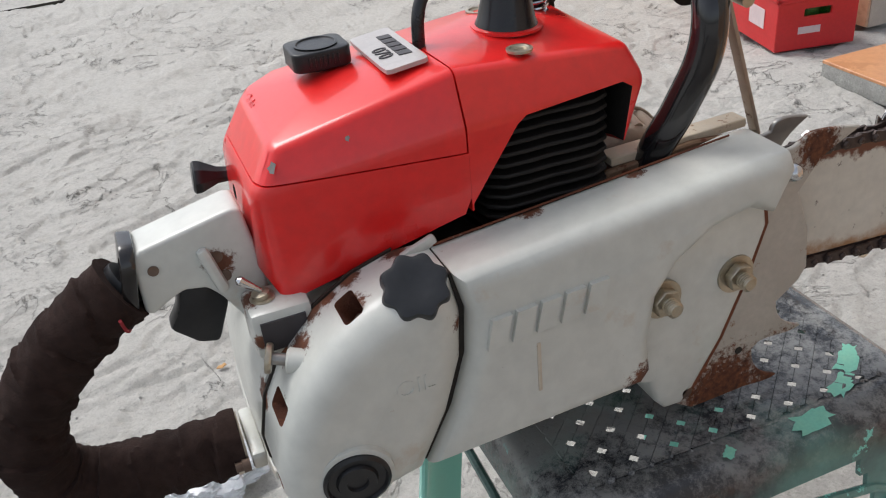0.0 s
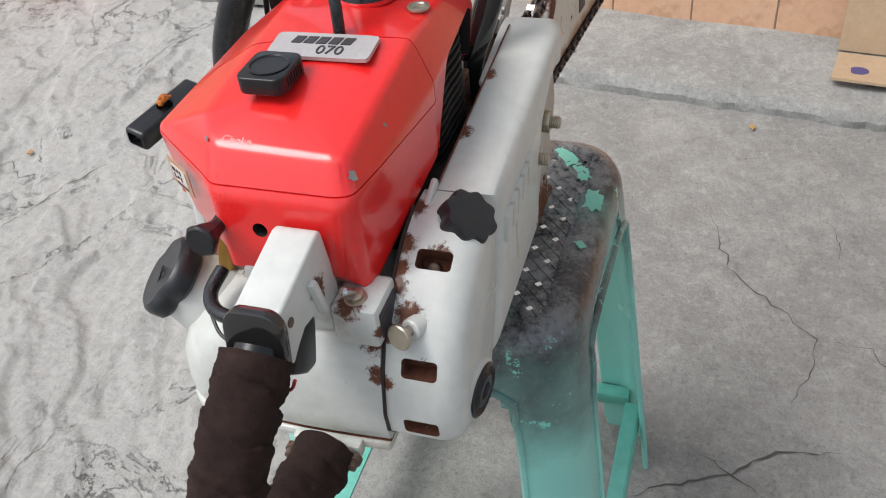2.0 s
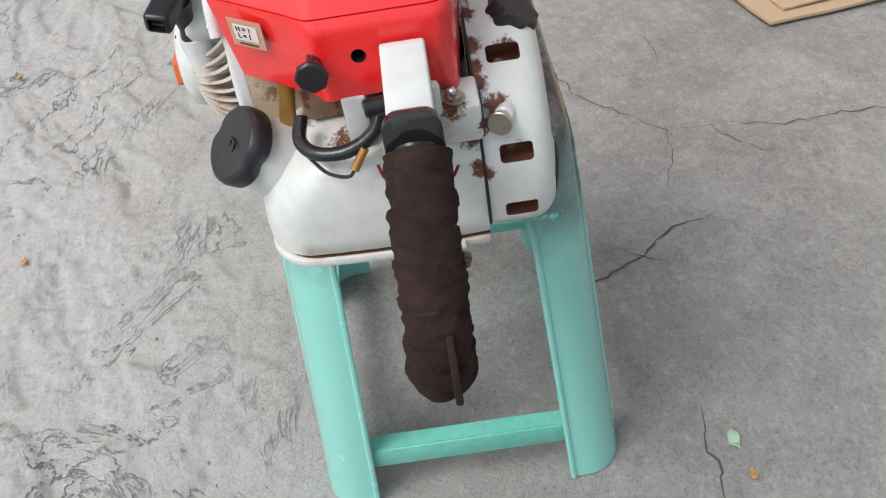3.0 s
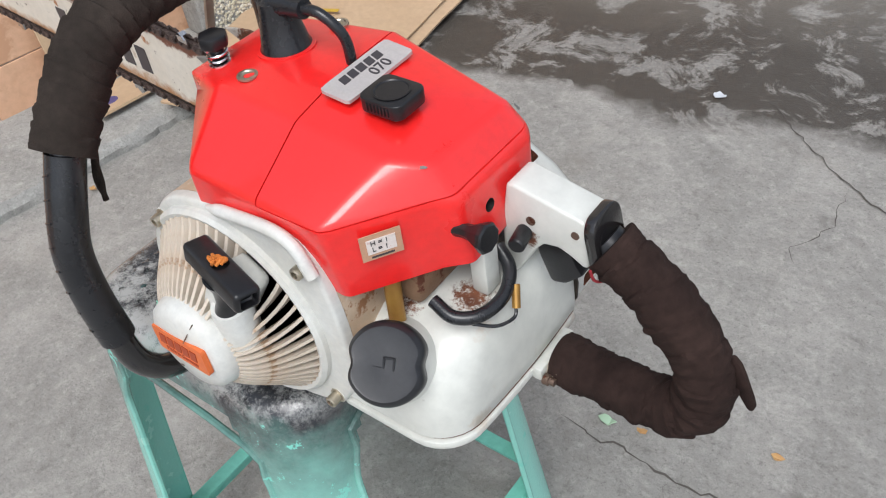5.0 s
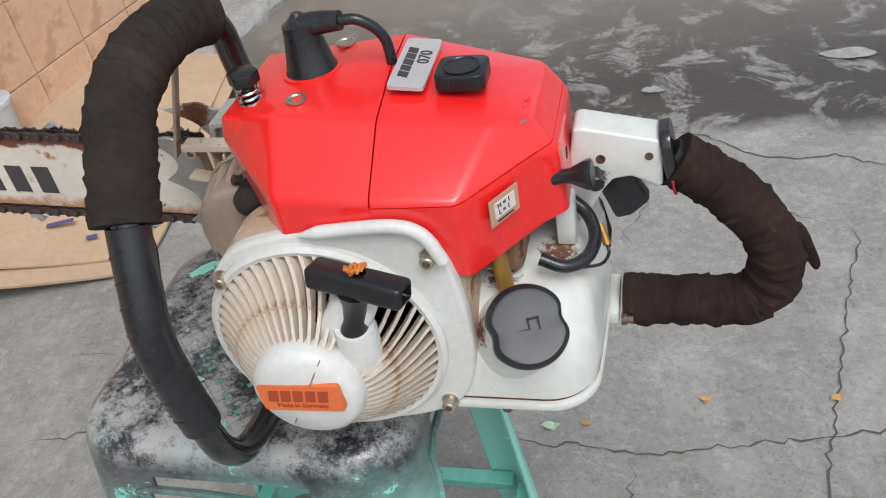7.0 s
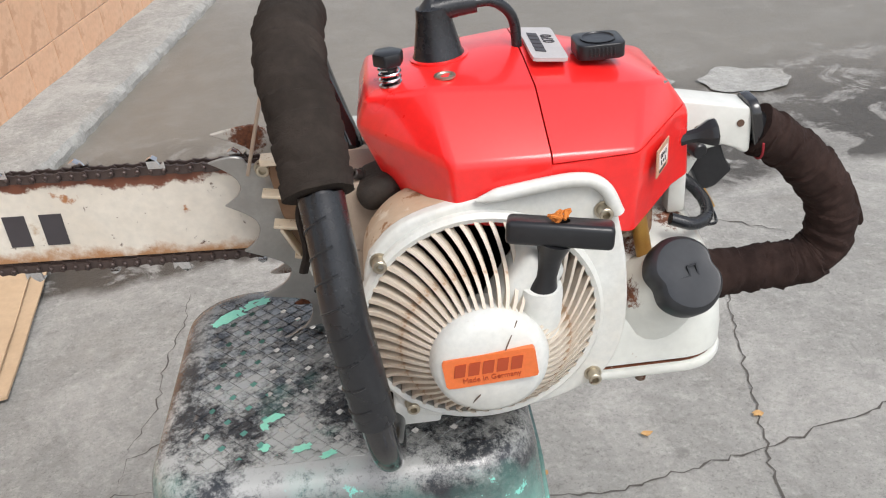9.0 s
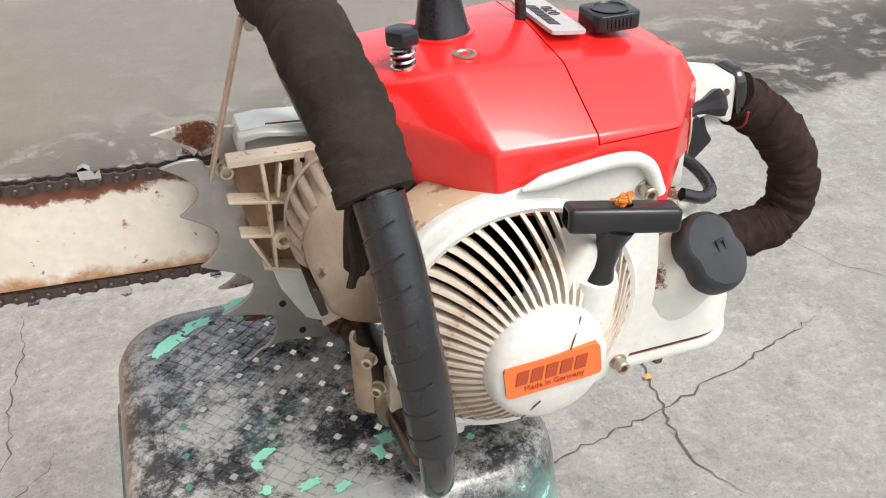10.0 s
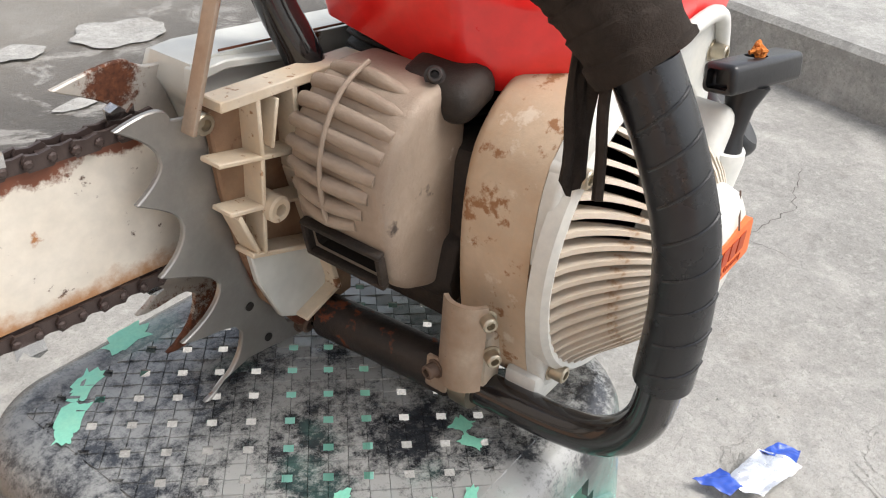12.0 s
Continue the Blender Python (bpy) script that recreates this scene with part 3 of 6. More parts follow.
def ground_height(x, y):
    """Rough broken concrete on the y > 0 side, trowelled and gently uneven elsewhere."""
    rough = smoothstep(0.05, 0.42, y - 0.20 * x) * smoothstep(-0.70, -0.35, x)
    h = 0.004 * noise.noise((x * 2.1, y * 2.1, 3.0))
    if rough > 0.001:
        wx, wy = x + 0.05 * noise.noise((x * 4, y * 4, 9)), y + 0.05 * noise.noise((x * 4, y * 4, 5))
        u, v = wx * 0.93 + wy * 0.37, wy * 0.93 - wx * 0.37
        coarse = noise.fractal((u * 3.0, v * 5.0, 0.5), 0.9, 2.15, 6)
        p = 2.4 * noise.fractal((u * 2.2, v * 4.4, 3.5), 1.05, 2.3, 6)
        k = math.floor(p)
        plates = k + smoothstep(0.93, 1.0, p - k)
        q = 2.2 * noise.fractal((u * 3.6, v * 8.0, 8.5), 1.0, 2.3, 6)
        flakes = math.floor(q) + smoothstep(0.92, 1.0, q - math.floor(q))
        pit = max(0.0, noise.noise((u * 45, v * 60, 4.0)) - 0.38)
        lump = max(0.0, noise.noise((u * 70, v * 90, 1.0)) - 0.2)
        grit = noise.noise((u * 130, v * 150, 2.0))
        h += rough * (0.0020 * coarse + 0.0062 * plates + 0.0040 * flakes - 0.0095 * pit + 0.0032 * lump + 0.0013 * grit)
    h += (1 - rough) * 0.0014 * noise.fractal((x * 14, y * 14, 1.5), 0.9, 2.0, 4)
    return h - 0.004 * rough


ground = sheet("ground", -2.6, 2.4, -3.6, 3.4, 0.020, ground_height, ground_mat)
tagged(ground, "worn grey concrete yard with cracks and a damp patch", "ground", kind="structure")
far = bmesh.new()
for x0, x1, y0, y1 in ((-300, -2.6, -300, 300), (2.4, 300, -300, 300), (-2.6, 2.4, -300, -3.6), (-2.6, 2.4, 3.4, 300)):
    far.faces.new([far.verts.new((x, y, -0.004)) for x, y in ((x0, y0), (x1, y0), (x1, y1), (x0, y1))])
ground_far = part("outer_ground", far, ground_mat, ground, smooth=0)

# hairline cracks, as jagged dark slivers
rnd = random.Random(4)


def crack(pts, width):
    path = []
    for a, b in zip(pts, pts[1:]):
        k = max(2, int(math.dist(a, b) / 0.012))
        path += [(a[0] + (b[0] - a[0]) * i / k + rnd.gauss(0, 0.0028), a[1] + (b[1] - a[1]) * i / k + rnd.gauss(0, 0.0028)) for i in range(k)]
    path.append(pts[-1])
    bm = bmesh.new()
    prev = None
    for i, p in enumerate(path):
        q = path[min(i + 1, len(path) - 1)]
        o = path[max(i - 1, 0)]
        d = Vector((q[0] - o[0], q[1] - o[1]))
        nrm = Vector((-d.y, d.x)).normalized()
        taper = min(1.0, (i + 0.3) / 6, (len(path) - i - 0.7) / 6)
        w = 0.65 * width * taper * rnd.uniform(0.25, 1.0) / 2
        z0 = ground_height(*p) + 0.0016
        cur = [bm.verts.new((p[0] + nrm.x * w, p[1] + nrm.y * w, z0)), bm.verts.new((p[0] - nrm.x * w, p[1] - nrm.y * w, z0))]
        if prev:
            bm.faces.new((prev[0], prev[1], cur[1], cur[0]))
        prev = cur
    part("crack", bm, crack_mat, ground, smooth=0)


for pts, w in (
    (((0.77, -0.20), (0.718, -0.214), (0.636, -0.24), (0.569, -0.306), (0.521, -0.356), (0.472, -0.353), (0.382, -0.319)), 0.0035),
    (((0.22, -0.15), (0.246, -0.194), (0.279, -0.261), (0.32, -0.31), (0.338, -0.385)), 0.006),
    (((0.31, -0.21), (0.279, -0.261), (0.25, -0.30)), 0.005),
    (((0.527, -0.357), (0.517, -0.42), (0.441, -0.481), (0.439, -0.53)), 0.003),
    (((0.497, -0.852), (0.487, -0.75), (0.50, -0.664), (0.496, -0.521), (0.53, -0.42)), 0.004),
):
    crack(pts, w)
for pts, w in (
    (((0.05, -0.27), (-0.024, -0.265), (-0.086, -0.258), (-0.131, -0.258), (-0.192, -0.27), (-0.239, -0.28), (-0.299, -0.292), (-0.345, -0.297), (-0.40, -0.315), (-0.50, -0.34), (-0.68, -0.40)), 0.006),
    (((-0.107, -0.257), (-0.112, -0.217), (-0.105, -0.15), (-0.14, -0.06)), 0.004),
    (((-0.423, -0.722), (-0.433, -0.68), (-0.401, -0.564), (-0.381, -0.472), (-0.368, -0.38), (-0.345, -0.297), (-0.335, -0.20), (-0.37, -0.12)), 0.006),
    (((-0.12, -1.02), (-0.219, -0.990), (-0.294, -0.924), (-0.358, -0.909), (-0.43, -0.918), (-0.506, -0.881), (-0.60, -0.82)), 0.006),
):
    crack(pts, w)
for pts, w in (
    (((0.10, -1.05), (0.06, -1.02), (-0.015, -0.95), (-0.103, -0.88), (-0.172, -0.841), (-0.25, -0.80), (-0.40, -0.72)), 0.006),
    (((-0.103, -0.88), (-0.12, -0.78), (-0.079, -0.691), (-0.106, -0.662)), 0.003),
    (((-0.70, -0.70), (-0.772, -0.611), (-0.806, -0.501), (-0.836, -0.462), (-0.95, -0.30), (-0.93, 0.05)), 0.0022),
    (((-0.50, -0.03), (-0.75, -0.12), (-1.1, -0.05), (-1.3, -0.1)), 0.003),
    (((0.798, -0.358), (0.737, -0.385), (0.674, -0.389)), 0.003),
    (((0.8, 0.9), (0.5, 1.0), (0.2, 0.92), (-0.3, 1.0)), 0.004),
):
    crack(pts, w)

# pale skim-coat patches
for cx, cy, rx, ry in ((-0.80, -1.56, 0.12, 0.085), (-0.57, -1.60, 0.06, 0.045), (-0.50, -1.28, 0.05, 0.022), (-0.12, -1.16, 0.022, 0.012), (-0.58, -1.12, 0.025, 0.014)):
    bm = bmesh.new()
    bm.faces.new([bm.verts.new((cx + rx * (1 + 0.35 * noise.noise((cx * 9, math.cos(a) * 1.7, math.sin(a) * 1.7))) * math.cos(a), cy + ry * (1 + 0.35 * noise.noise((cx * 9, math.cos(a) * 1.7 + 3, math.sin(a) * 1.7))) * math.sin(a), 0.0045)) for a in (2 * math.pi * i / 40 for i in range(40))])
    part("concrete_patch", bm, patch_mat, ground, smooth=0)

# low kerb slab along the house
KERB, WALL = (1.108, 0.14), (1.372, 0.16)


def kerb_x(y):
    return KERB[0] + KERB[1] * y


def wall_x(y):
    return WALL[0] + WALL[1] * y


bm = bmesh.new()
rows = []
for j in range(221):
    y = -3.0 + 3.42 * j / 220
    e = kerb_x(y) + 0.010 * noise.noise((y * 14, 2, 0)) + 0.007 * noise.noise((y * 45, 5, 0))
    h = 0.034 + 0.003 * noise.noise((y * 6, 0, 0))
    rows.append([bm.verts.new(p) for p in ((e + 0.002, y, -0.01), (e, y, h * 0.45), (e + 0.012 + 0.006 * noise.noise((y * 30, 0, 1)), y, h * 0.9), (e + 0.03, y, h), (wall_x(y) + 0.03, y, h + 0.002))])
for a, b in zip(rows, rows[1:]):
    for i in range(4):
        bm.faces.new((a[i], a[i + 1], b[i + 1], b[i]))
kerb = tagged(link("kerb", bm, kerb_mat), "low rough-edged concrete kerb along the tiled wall", "kerb", kind="structure")

# house wall with a wash of peach tiles; each tile a piece
ang = math.atan(WALL[1])
wall_m = Matrix.Translation((WALL[0], 0, 0)) @ Matrix.Rotation(-ang, 4, "Z")
bm = box((0.12, 3.6, 2.6), (0.068, -1.41, 1.3))
bmesh.ops.transform(bm, matrix=wall_m, verts=bm.verts)
wall = tagged(link("wall_house", bm, grout, smooth=0), "house wall clad in peach marbled ceramic tiles", "wall", kind="structure")

# return wall and doorway step
bm = box((0.10, 2.4, 2.6), (1.80, 2.55, 1.3))
wall_b = tagged(link("wall_entry", bm, grout, smooth=0), "tiled wall beside the doorway", "wall", kind="structure")
bm = box((0.50, 0.75, 0.045), (1.655, 0.77, 0.0165), bevel=0.004)
step = tagged(link("door_step", bm, kerb_mat), "low doorstep paved with orange tiles", "step", kind="structure")
# raised walkway on the far side
bm = bmesh.new()
rows = []
for j in range(161):
    y = -3.2 + 3.9 * j / 160
    e = -1.60 + 0.30 * y + 0.008 * noise.noise((y * 9, 4, 0))
    rows.append([bm.verts.new(p) for p in ((e, y, -0.02), (e - 0.004, y, 0.125), (e - 0.02, y, 0.14), (e - 1.2, y, 0.145), (e - 1.25, y, -0.02))])
for a, b in zip(rows, rows[1:]):
    for i in range(4):
        bm.faces.new((a[i], a[i + 1], b[i + 1], b[i]))
walkway = tagged(link("walkway", bm, kerb_mat), "raised concrete walkway with a weathered edge", "walkway", kind="structure")
bm = box((0.16, 0.16, 0.62), (-1.99, -1.10, 0.30), bevel=0.01)
pillar = tagged(link("pillar", bm, kerb_mat), "short rough concrete post at the walkway", "pillar", kind="structure")


# ---- plastic stool ----
SX, SY, SZ = 0.152, -0.003, 0.45
NARROW = 0.94  # depth of the seat against its width


def rounded(half, corner, n=160):
    """Rounded square outline, starting at the middle of the +x side."""
    out = []
    straight = half - corner
    arcs = math.pi / 2 * corner
    total = 4 * (2 * straight + arcs)
    for i in range(n):
        s = total * i / n
        s = (s + straight) % total
        q, r = divmod(s, 2 * straight + arcs)
        if r < 2 * straight:
            p = (half, -straight + r)
        else:
            a = (r - 2 * straight) / corner
            p = (straight + corner * math.cos(a), straight + corner * math.sin(a))
        for _ in range(int(q)):
            p = (-p[1], p[0])
        out.append(p)
    return out


def stool():
    st = thing("plastic_stool", (SX, SY, 0), "turquoise plastic stool with worn black sprayed paint on the seat", "stool")
    # woven seat field: square tabs, every second corner open
    cell, half_n, f = 0.0093, 17, 0.1048
    bm = bmesh.new()
    hole = 0.0024
    LX, LY = 0.1513, 0.0005
    for i in range(-half_n, half_n):
        for j in range(-half_n, half_n):
            x0, y0 = i * cell, j * cell
            c = []
            for (dx, dy) in ((0, 0), (1, 0), (1, 1), (0, 1)):
                x, y = x0 + dx * cell, y0 + dy * cell
                inner = -half_n < i + dx < half_n and -half_n < j + dy < half_n
                if (i + dx) % 2 == 0 and (j + dy) % 2 == 0 and inner:
                    sx, sy = (1 if dx == 0 else -1), (1 if dy == 0 else -1)
                    first, last = (x + sx * hole, y), (x, y + sy * hole)
                    mid = (x + sx * hole, y + sy * hole)
                    c += [last, mid, first] if (dx, dy) in ((0, 0), (1, 1)) else [first, mid, last]
                else:
                    c.append((x, y))
            up = (i + j) % 2
            outer_v = [bm.verts.new((LX + x, LY + y, SZ)) for x, y in c]
            mx, my = x0 + cell / 2, y0 + cell / 2
            inner_v = []
            for x, y in c:
                u, v = (x - mx) * 0.955, (y - my) * 0.955
                inner_v.append(bm.verts.new((LX + mx + u, LY + my + v, SZ + 0.0007 + (0.10 * u if up else 0.10 * v) + rnd.uniform(0, 0.0002))))
            for q in range(len(c)):
                bm.faces.new((outer_v[q], outer_v[(q + 1) % len(c)], inner_v[(q + 1) % len(c)], inner_v[q]))
            bm.faces.new(inner_v)
    bmesh.ops.remove_doubles(bm, verts=bm.verts, dist=0.00002)
    bmesh.ops.rotate(bm, cent=(LX, LY, 0), matrix=Matrix.Rotation(radians(43), 3, "Z"), verts=bm.verts)
    for nx, ny in ((1, 0), (-1, 0), (0, 1), (0, -1)):
        reach = f if nx else f * NARROW
        bmesh.ops.bisect_plane(bm, geom=bm.verts[:] + bm.edges[:] + bm.faces[:], plane_co=(LX + nx * reach, LY + ny * reach, 0), plane_no=(nx, ny, 0), clear_outer=True)
    seat = part("seat", bm, stool_mat, st, "black-painted woven-pattern plastic seat with small square holes", smooth=20)
    shell(seat, 0.0028)
    # rim of the seat and skirt
    rings = [(f - 0.009, 0.004, SZ - 0.0022), (f - 0.0006, 0.004, SZ + 0.0002), (f + 0.006, 0.02, SZ + 0.0004), (0.120, 0.044, SZ - 0.001), (0.127, 0.048, SZ - 0.005), (0.131, 0.050, SZ - 0.013), (0.1325, 0.051, SZ - 0.019), (0.1335, 0.051, SZ - 0.026)]

    def skin(levels, keep=None):
        bm = bmesh.new()
        R = [[bm.verts.new((SX + p[0], SY + NARROW * p[1], z)) for p in rounded(h, c)] for h, c, z in levels]
        n = len(R[0])
        for k in range(len(R) - 1):
            for i in range(n):
                if keep is None or keep(i, k):
                    bm.faces.new((R[k][i], R[k][(i + 1) % n], R[k + 1][(i + 1) % n], R[k + 1][i]))
        for v in [v for v in bm.verts if not v.link_faces]:
            bm.verts.remove(v)
        return bm

    shell(part("rim", skin(rings), stool_mat, st, "black-sprayed rounded seat rim"), 0.003)
    # four corner legs, arched into the skirt
    low = SZ - 0.026
    levels = []
    for k in range(33):
        z = low - (low - 0.002) * k / 32
        levels.append((0.1335 + 0.040 * k / 32, 0.051 - 0.010 * k / 32, z))

    def opening(i, k):
        # i counts 160 round, 40 a side, the middle of a side at a multiple of 40
        dist = min((i + 0.5) % 40, 40 - (i + 0.5) % 40)
        z = levels[k][2]
        top = low + 0.004
        if z > top:
            return True
        w = 10.2 + 3.8 * smoothstep(0.0, 0.07, top - z)
        return dist > w

    for q in range(4):
        lo, hi = 40 * q, 40 * (q + 1)
        shell(part("leg", skin(levels, lambda i, k: lo <= i < hi and opening(i, k)), stool_mat, st, "turquoise plastic leg with black overspray"), 0.0035)
    # raised bead along every opening
    for q in range(4):
        path = []
        for side in (1, -1):
            pts = []
            for k in range(1, 33):
                h, c, z = levels[k]
                if z > low + 0.004:
                    continue
                w = 10.2 + 3.8 * smoothstep(0.0, 0.07, low + 0.004 - z)
                ring = rounded(h, c)
                pos = (40 * q + side * w) % 160
                a, b = ring[int(pos) % 160], ring[(int(pos) + 1) % 160]
                t = pos - int(pos)
                pts.append((SX + a[0] * (1 - t) + b[0] * t, SY + NARROW * (a[1] * (1 - t) + b[1] * t), z))
            path = pts[::-1] + path if side == 1 else path + pts
        part("bead", tube(path[::2], 0.0032, 8, 3), stool_mat, st)
    # stretchers
    for q in range(4):
        r = 0.158 if q % 2 == 0 else 0.158 * NARROW
        bm = box((0.0045, 0.27, 0.030), (SX + r, SY, 0.072), bevel=0.001)
        box((0.016, 0.27, 0.0035), (SX + r - 0.008, SY, 0.087), bm=bm)
        bmesh.ops.rotate(bm, cent=(SX, SY, 0), matrix=Matrix.Rotation(math.pi / 2 * q, 3, "Z"), verts=bm.verts)
        part("stretcher", bm, rail_green, st)
    # bare turquoise flakes where the paint has come off
    for lift, (cx, cy, w, h, a) in enumerate(((0.190, -0.110, 0.030, 0.016, 0.15), (0.226, -0.095, 0.024, 0.013, 0.5), (0.243, -0.080, 0.026, 0.013, 0.6), (0.253, -0.073, 0.016, 0.010, 0.9), (0.126, 0.066, 0.012, 0.012, 0.3), (0.132, 0.076, 0.009, 0.013, 0.2), (0.199, 0.053, 0.014, 0.008, 0.4), (0.205, 0.061, 0.006, 0.010, 0.2), (0.203, 0.083, 0.008, 0.007, 1.0), (0.178, 0.087, 0.015, 0.008, 0.3), (0.160, 0.096, 0.012, 0.006, 0.5), (0.131, -0.111, 0.010, 0.008, 0.6))):
        bm = bmesh.new()
        k = 22
        bm.faces.new([bm.verts.new((cx + math.cos(a) * u - math.sin(a) * v, cy + math.sin(a) * u + math.cos(a) * v, SZ + 0.0010 + 0.00012 * lift - 0.0004 * (abs(cx - SX) > f or abs(cy - SY) > f))) for u, v in ((w / 2 * g * math.copysign(abs(math.cos(t)) ** 0.6, math.cos(t)), h / 2 * g * math.copysign(abs(math.sin(t)) ** 0.6, math.sin(t))) for t, g in ((2 * math.pi * i / k, rnd.uniform(0.62, 1.18)) for i in range(k)))])
        part("bare_patch", bm, chip_green, st, "bare turquoise patch in the black paint", smooth=0)
    return st


stool()


# ---- chainsaw ----
saw = thing("chainsaw", (0.05, 0.0, 0.452), "large old chainsaw with red cover and white body on a stool", "chainsaw")

# red engine shroud and air filter lid: one faceted form, parted by a seam
BOT = [(-0.083, -0.040, 0.586), (0.004, -0.051, 0.612), (0.104, -0.044, 0.626), (0.100, 0.032, 0.610), (0.063, 0.0955, 0.614), (-0.041, 0.088, 0.592), (-0.078, 0.044, 0.597), (-0.092, 0.034, 0.599), (-0.091, -0.030, 0.602)]
MID = [(-0.083, -0.041, 0.645), (0.010, -0.052, 0.657), (0.113, -0.046, 0.658), (0.116, 0.036, 0.655), (0.064, 0.0945, 0.650), (-0.041, 0.0955, 0.648), (-0.078, 0.047, 0.646), (-0.089, 0.036, 0.643), (-0.089, -0.034, 0.643)]
TOP = [(-0.074, -0.035, 0.6625), (0.011, -0.0415, 0.6825), (0.107, -0.037, 0.6745), (0.109, 0.044, 0.6745), (0.070, 0.0525, 0.6805), (-0.054, 0.0505, 0.6695), (-0.069, 0.0425, 0.667), (-0.074, 0.036, 0.665), (-0.075, -0.028, 0.6635)]


def shroud_form(bottom_open=False, grow=0.0):
    bm = bmesh.new()
    R = [[bm.verts.new(p) for p in ring] for ring in (BOT, MID, TOP)]
    k = len(BOT)
    for a, b in ((0, 1), (1, 2)):
        for i in range(k):
            bm.faces.new((R[a][i], R[a][(i + 1) % k], R[b][(i + 1) % k], R[b][i]))
    mid = [bm.verts.new(p) for p in ((-0.035, 0.005, 0.6775), (0.03, 0.004, 0.6845), (0.08, 0.005, 0.6815))]
    t = R[2]
    for f in ((t[0], t[1], mid[0]), (t[1], mid[1], mid[0]), (t[1], t[2], mid[2], mid[1]), (t[2], t[3], mid[2]), (t[3], t[4], mid[2]), (t[4], mid[1], mid[2]), (t[4], t[5], mid[1]), (t[5], mid[0], mid[1]), (t[5], t[6], mid[0]), (t[6], t[7], mid[0]), (t[7], t[8], mid[0]), (t[8], t[0], mid[0])):
        bm.faces.new(f)
    bm.faces.new(R[0])
    bmesh.ops.recalc_face_normals(bm, faces=bm.faces)
    low = {v for v in R[0]}
    es = [e for e in bm.edges if not (e.verts[0] in low and e.verts[1] in low) and e.calc_face_angle(0) > radians(14)]
    bmesh.ops.bevel(bm, geom=es, offset=0.0075, segments=5, affect="EDGES", profile=0.5, clamp_overlap=True)
    return bm


SEAM_X = 0.0105


def halve(bm, co, no):
    """Keep the side that the normal points away from, and close the cut."""
    g = bmesh.ops.bisect_plane(bm, geom=bm.verts[:] + bm.edges[:] + bm.faces[:], plane_co=co, plane_no=no, clear_outer=True)
    edges = [e for e in g["geom_cut"] if isinstance(e, bmesh.types.BMEdge)]
    bmesh.ops.holes_fill(bm, edges=edges)
    return bm


seam_no = Vector((0.03, 0.0, 1.0)).normalized()
lid = halve(halve(shroud_form(), (SEAM_X - 0.0005, 0, 0), (1, 0.03, 0)), (-0.04, 0.03, 0.6468), -seam_no)
filter_lid = part("air_filter_cover", lid, red_paint, saw, "glossy red air filter cover with scratched corners")
front = halve(shroud_form(), (SEAM_X + 0.0005, 0, 0), (-1, -0.03, 0))
shroud = part("engine_shroud", front, red_paint, saw, "glossy red engine shroud with a cut-out for the cylinder")
rear = halve(halve(shroud_form(), (SEAM_X + 0.0004, 0, 0), (1, 0.03, 0)), (-0.04, 0.03, 0.6460), seam_no)
shroud_rear = part("rear_shroud", rear, red_paint, saw, "red lower shroud round the carburettor")

# the shroud is hollow over the cylinder, with an opening on the clutch side
cut = prism([(0.013, 0.58), (0.0135, 0.617), (0.039, 0.652), (0.044, 0.6555), (0.099, 0.6585), (0.1045, 0.655), (0.0985, 0.60), (0.0985, 0.58)], "y", -0.08, 0.036)
hollow = box((0.082, 0.075, 0.075), (0.055, 0.002, 0.625))
carve(shroud, [(cut, fin_black), (hollow, fin_black)])
edge_cut = prism([(-0.002, 0.59), (0.012, 0.620), (0.02, 0.62), (0.02, 0.59)], "y", -0.08, -0.02)
carve(shroud_rear, [(edge_cut, fin_black), (box((0.055, 0.05, 0.036), (-0.055, -0.005, 0.592)), fin_black), (turned([(0.0042, 0), (0.0042, 0.03)], (-0.105, 0.012, 0.625), (1, 0, 0)), fin_black)])

cyl = part("cylinder", box((0.050, 0.060, 0.070), (0.063, -0.004, 0.612), bevel=0.006), fin_black, saw, "black finned engine cylinder")
for i in range(13):
    z = 0.586 + i * 0.0058
    bm = prism(smooth_poly([(0.026, -0.036), (0.06, -0.0435), (0.094, -0.040), (0.098, 0.0), (0.094, 0.03), (0.03, 0.03)], 3), "z", z, z + 0.0022, 0.0007, 1)
    part("cooling_fin", bm, fin_black, cyl)

# name plate and its number
plate_m = axes((-0.0042, 0.0025, 0.6832), (0, -1, 0.012), (1, 0, 0.105))
bm = prism([(x, y) for x, y in rounded(0.0295, 0.004, 40)], "z", -0.0012, 0.0010)
bmesh.ops.scale(bm, vec=(1, 0.0109 / 0.0295, 1), verts=bm.verts)
bmesh.ops.transform(bm, matrix=plate_m, verts=bm.verts)
plate = part("name_plate", bm, grey_label, filter_lid, "pale grey metal name plate")
logo_bars(plate_m @ Matrix.Translation((0.0, 0.0040, 0.0012)), 0.036, 0.0062, dark_ink, filter_lid, 0.0003)
lettering("070", 0.0105, plate_m @ Matrix.Translation((0.006, -0.0048, 0.0012)), dark_ink, filter_lid, 0.0003)
lettering("Choke", 0.0062, axes((-0.0715, 0.024, 0.6655), (0, -1, 0), (1, 0, 0.6)), red_paint, filter_lid, 0.0002)

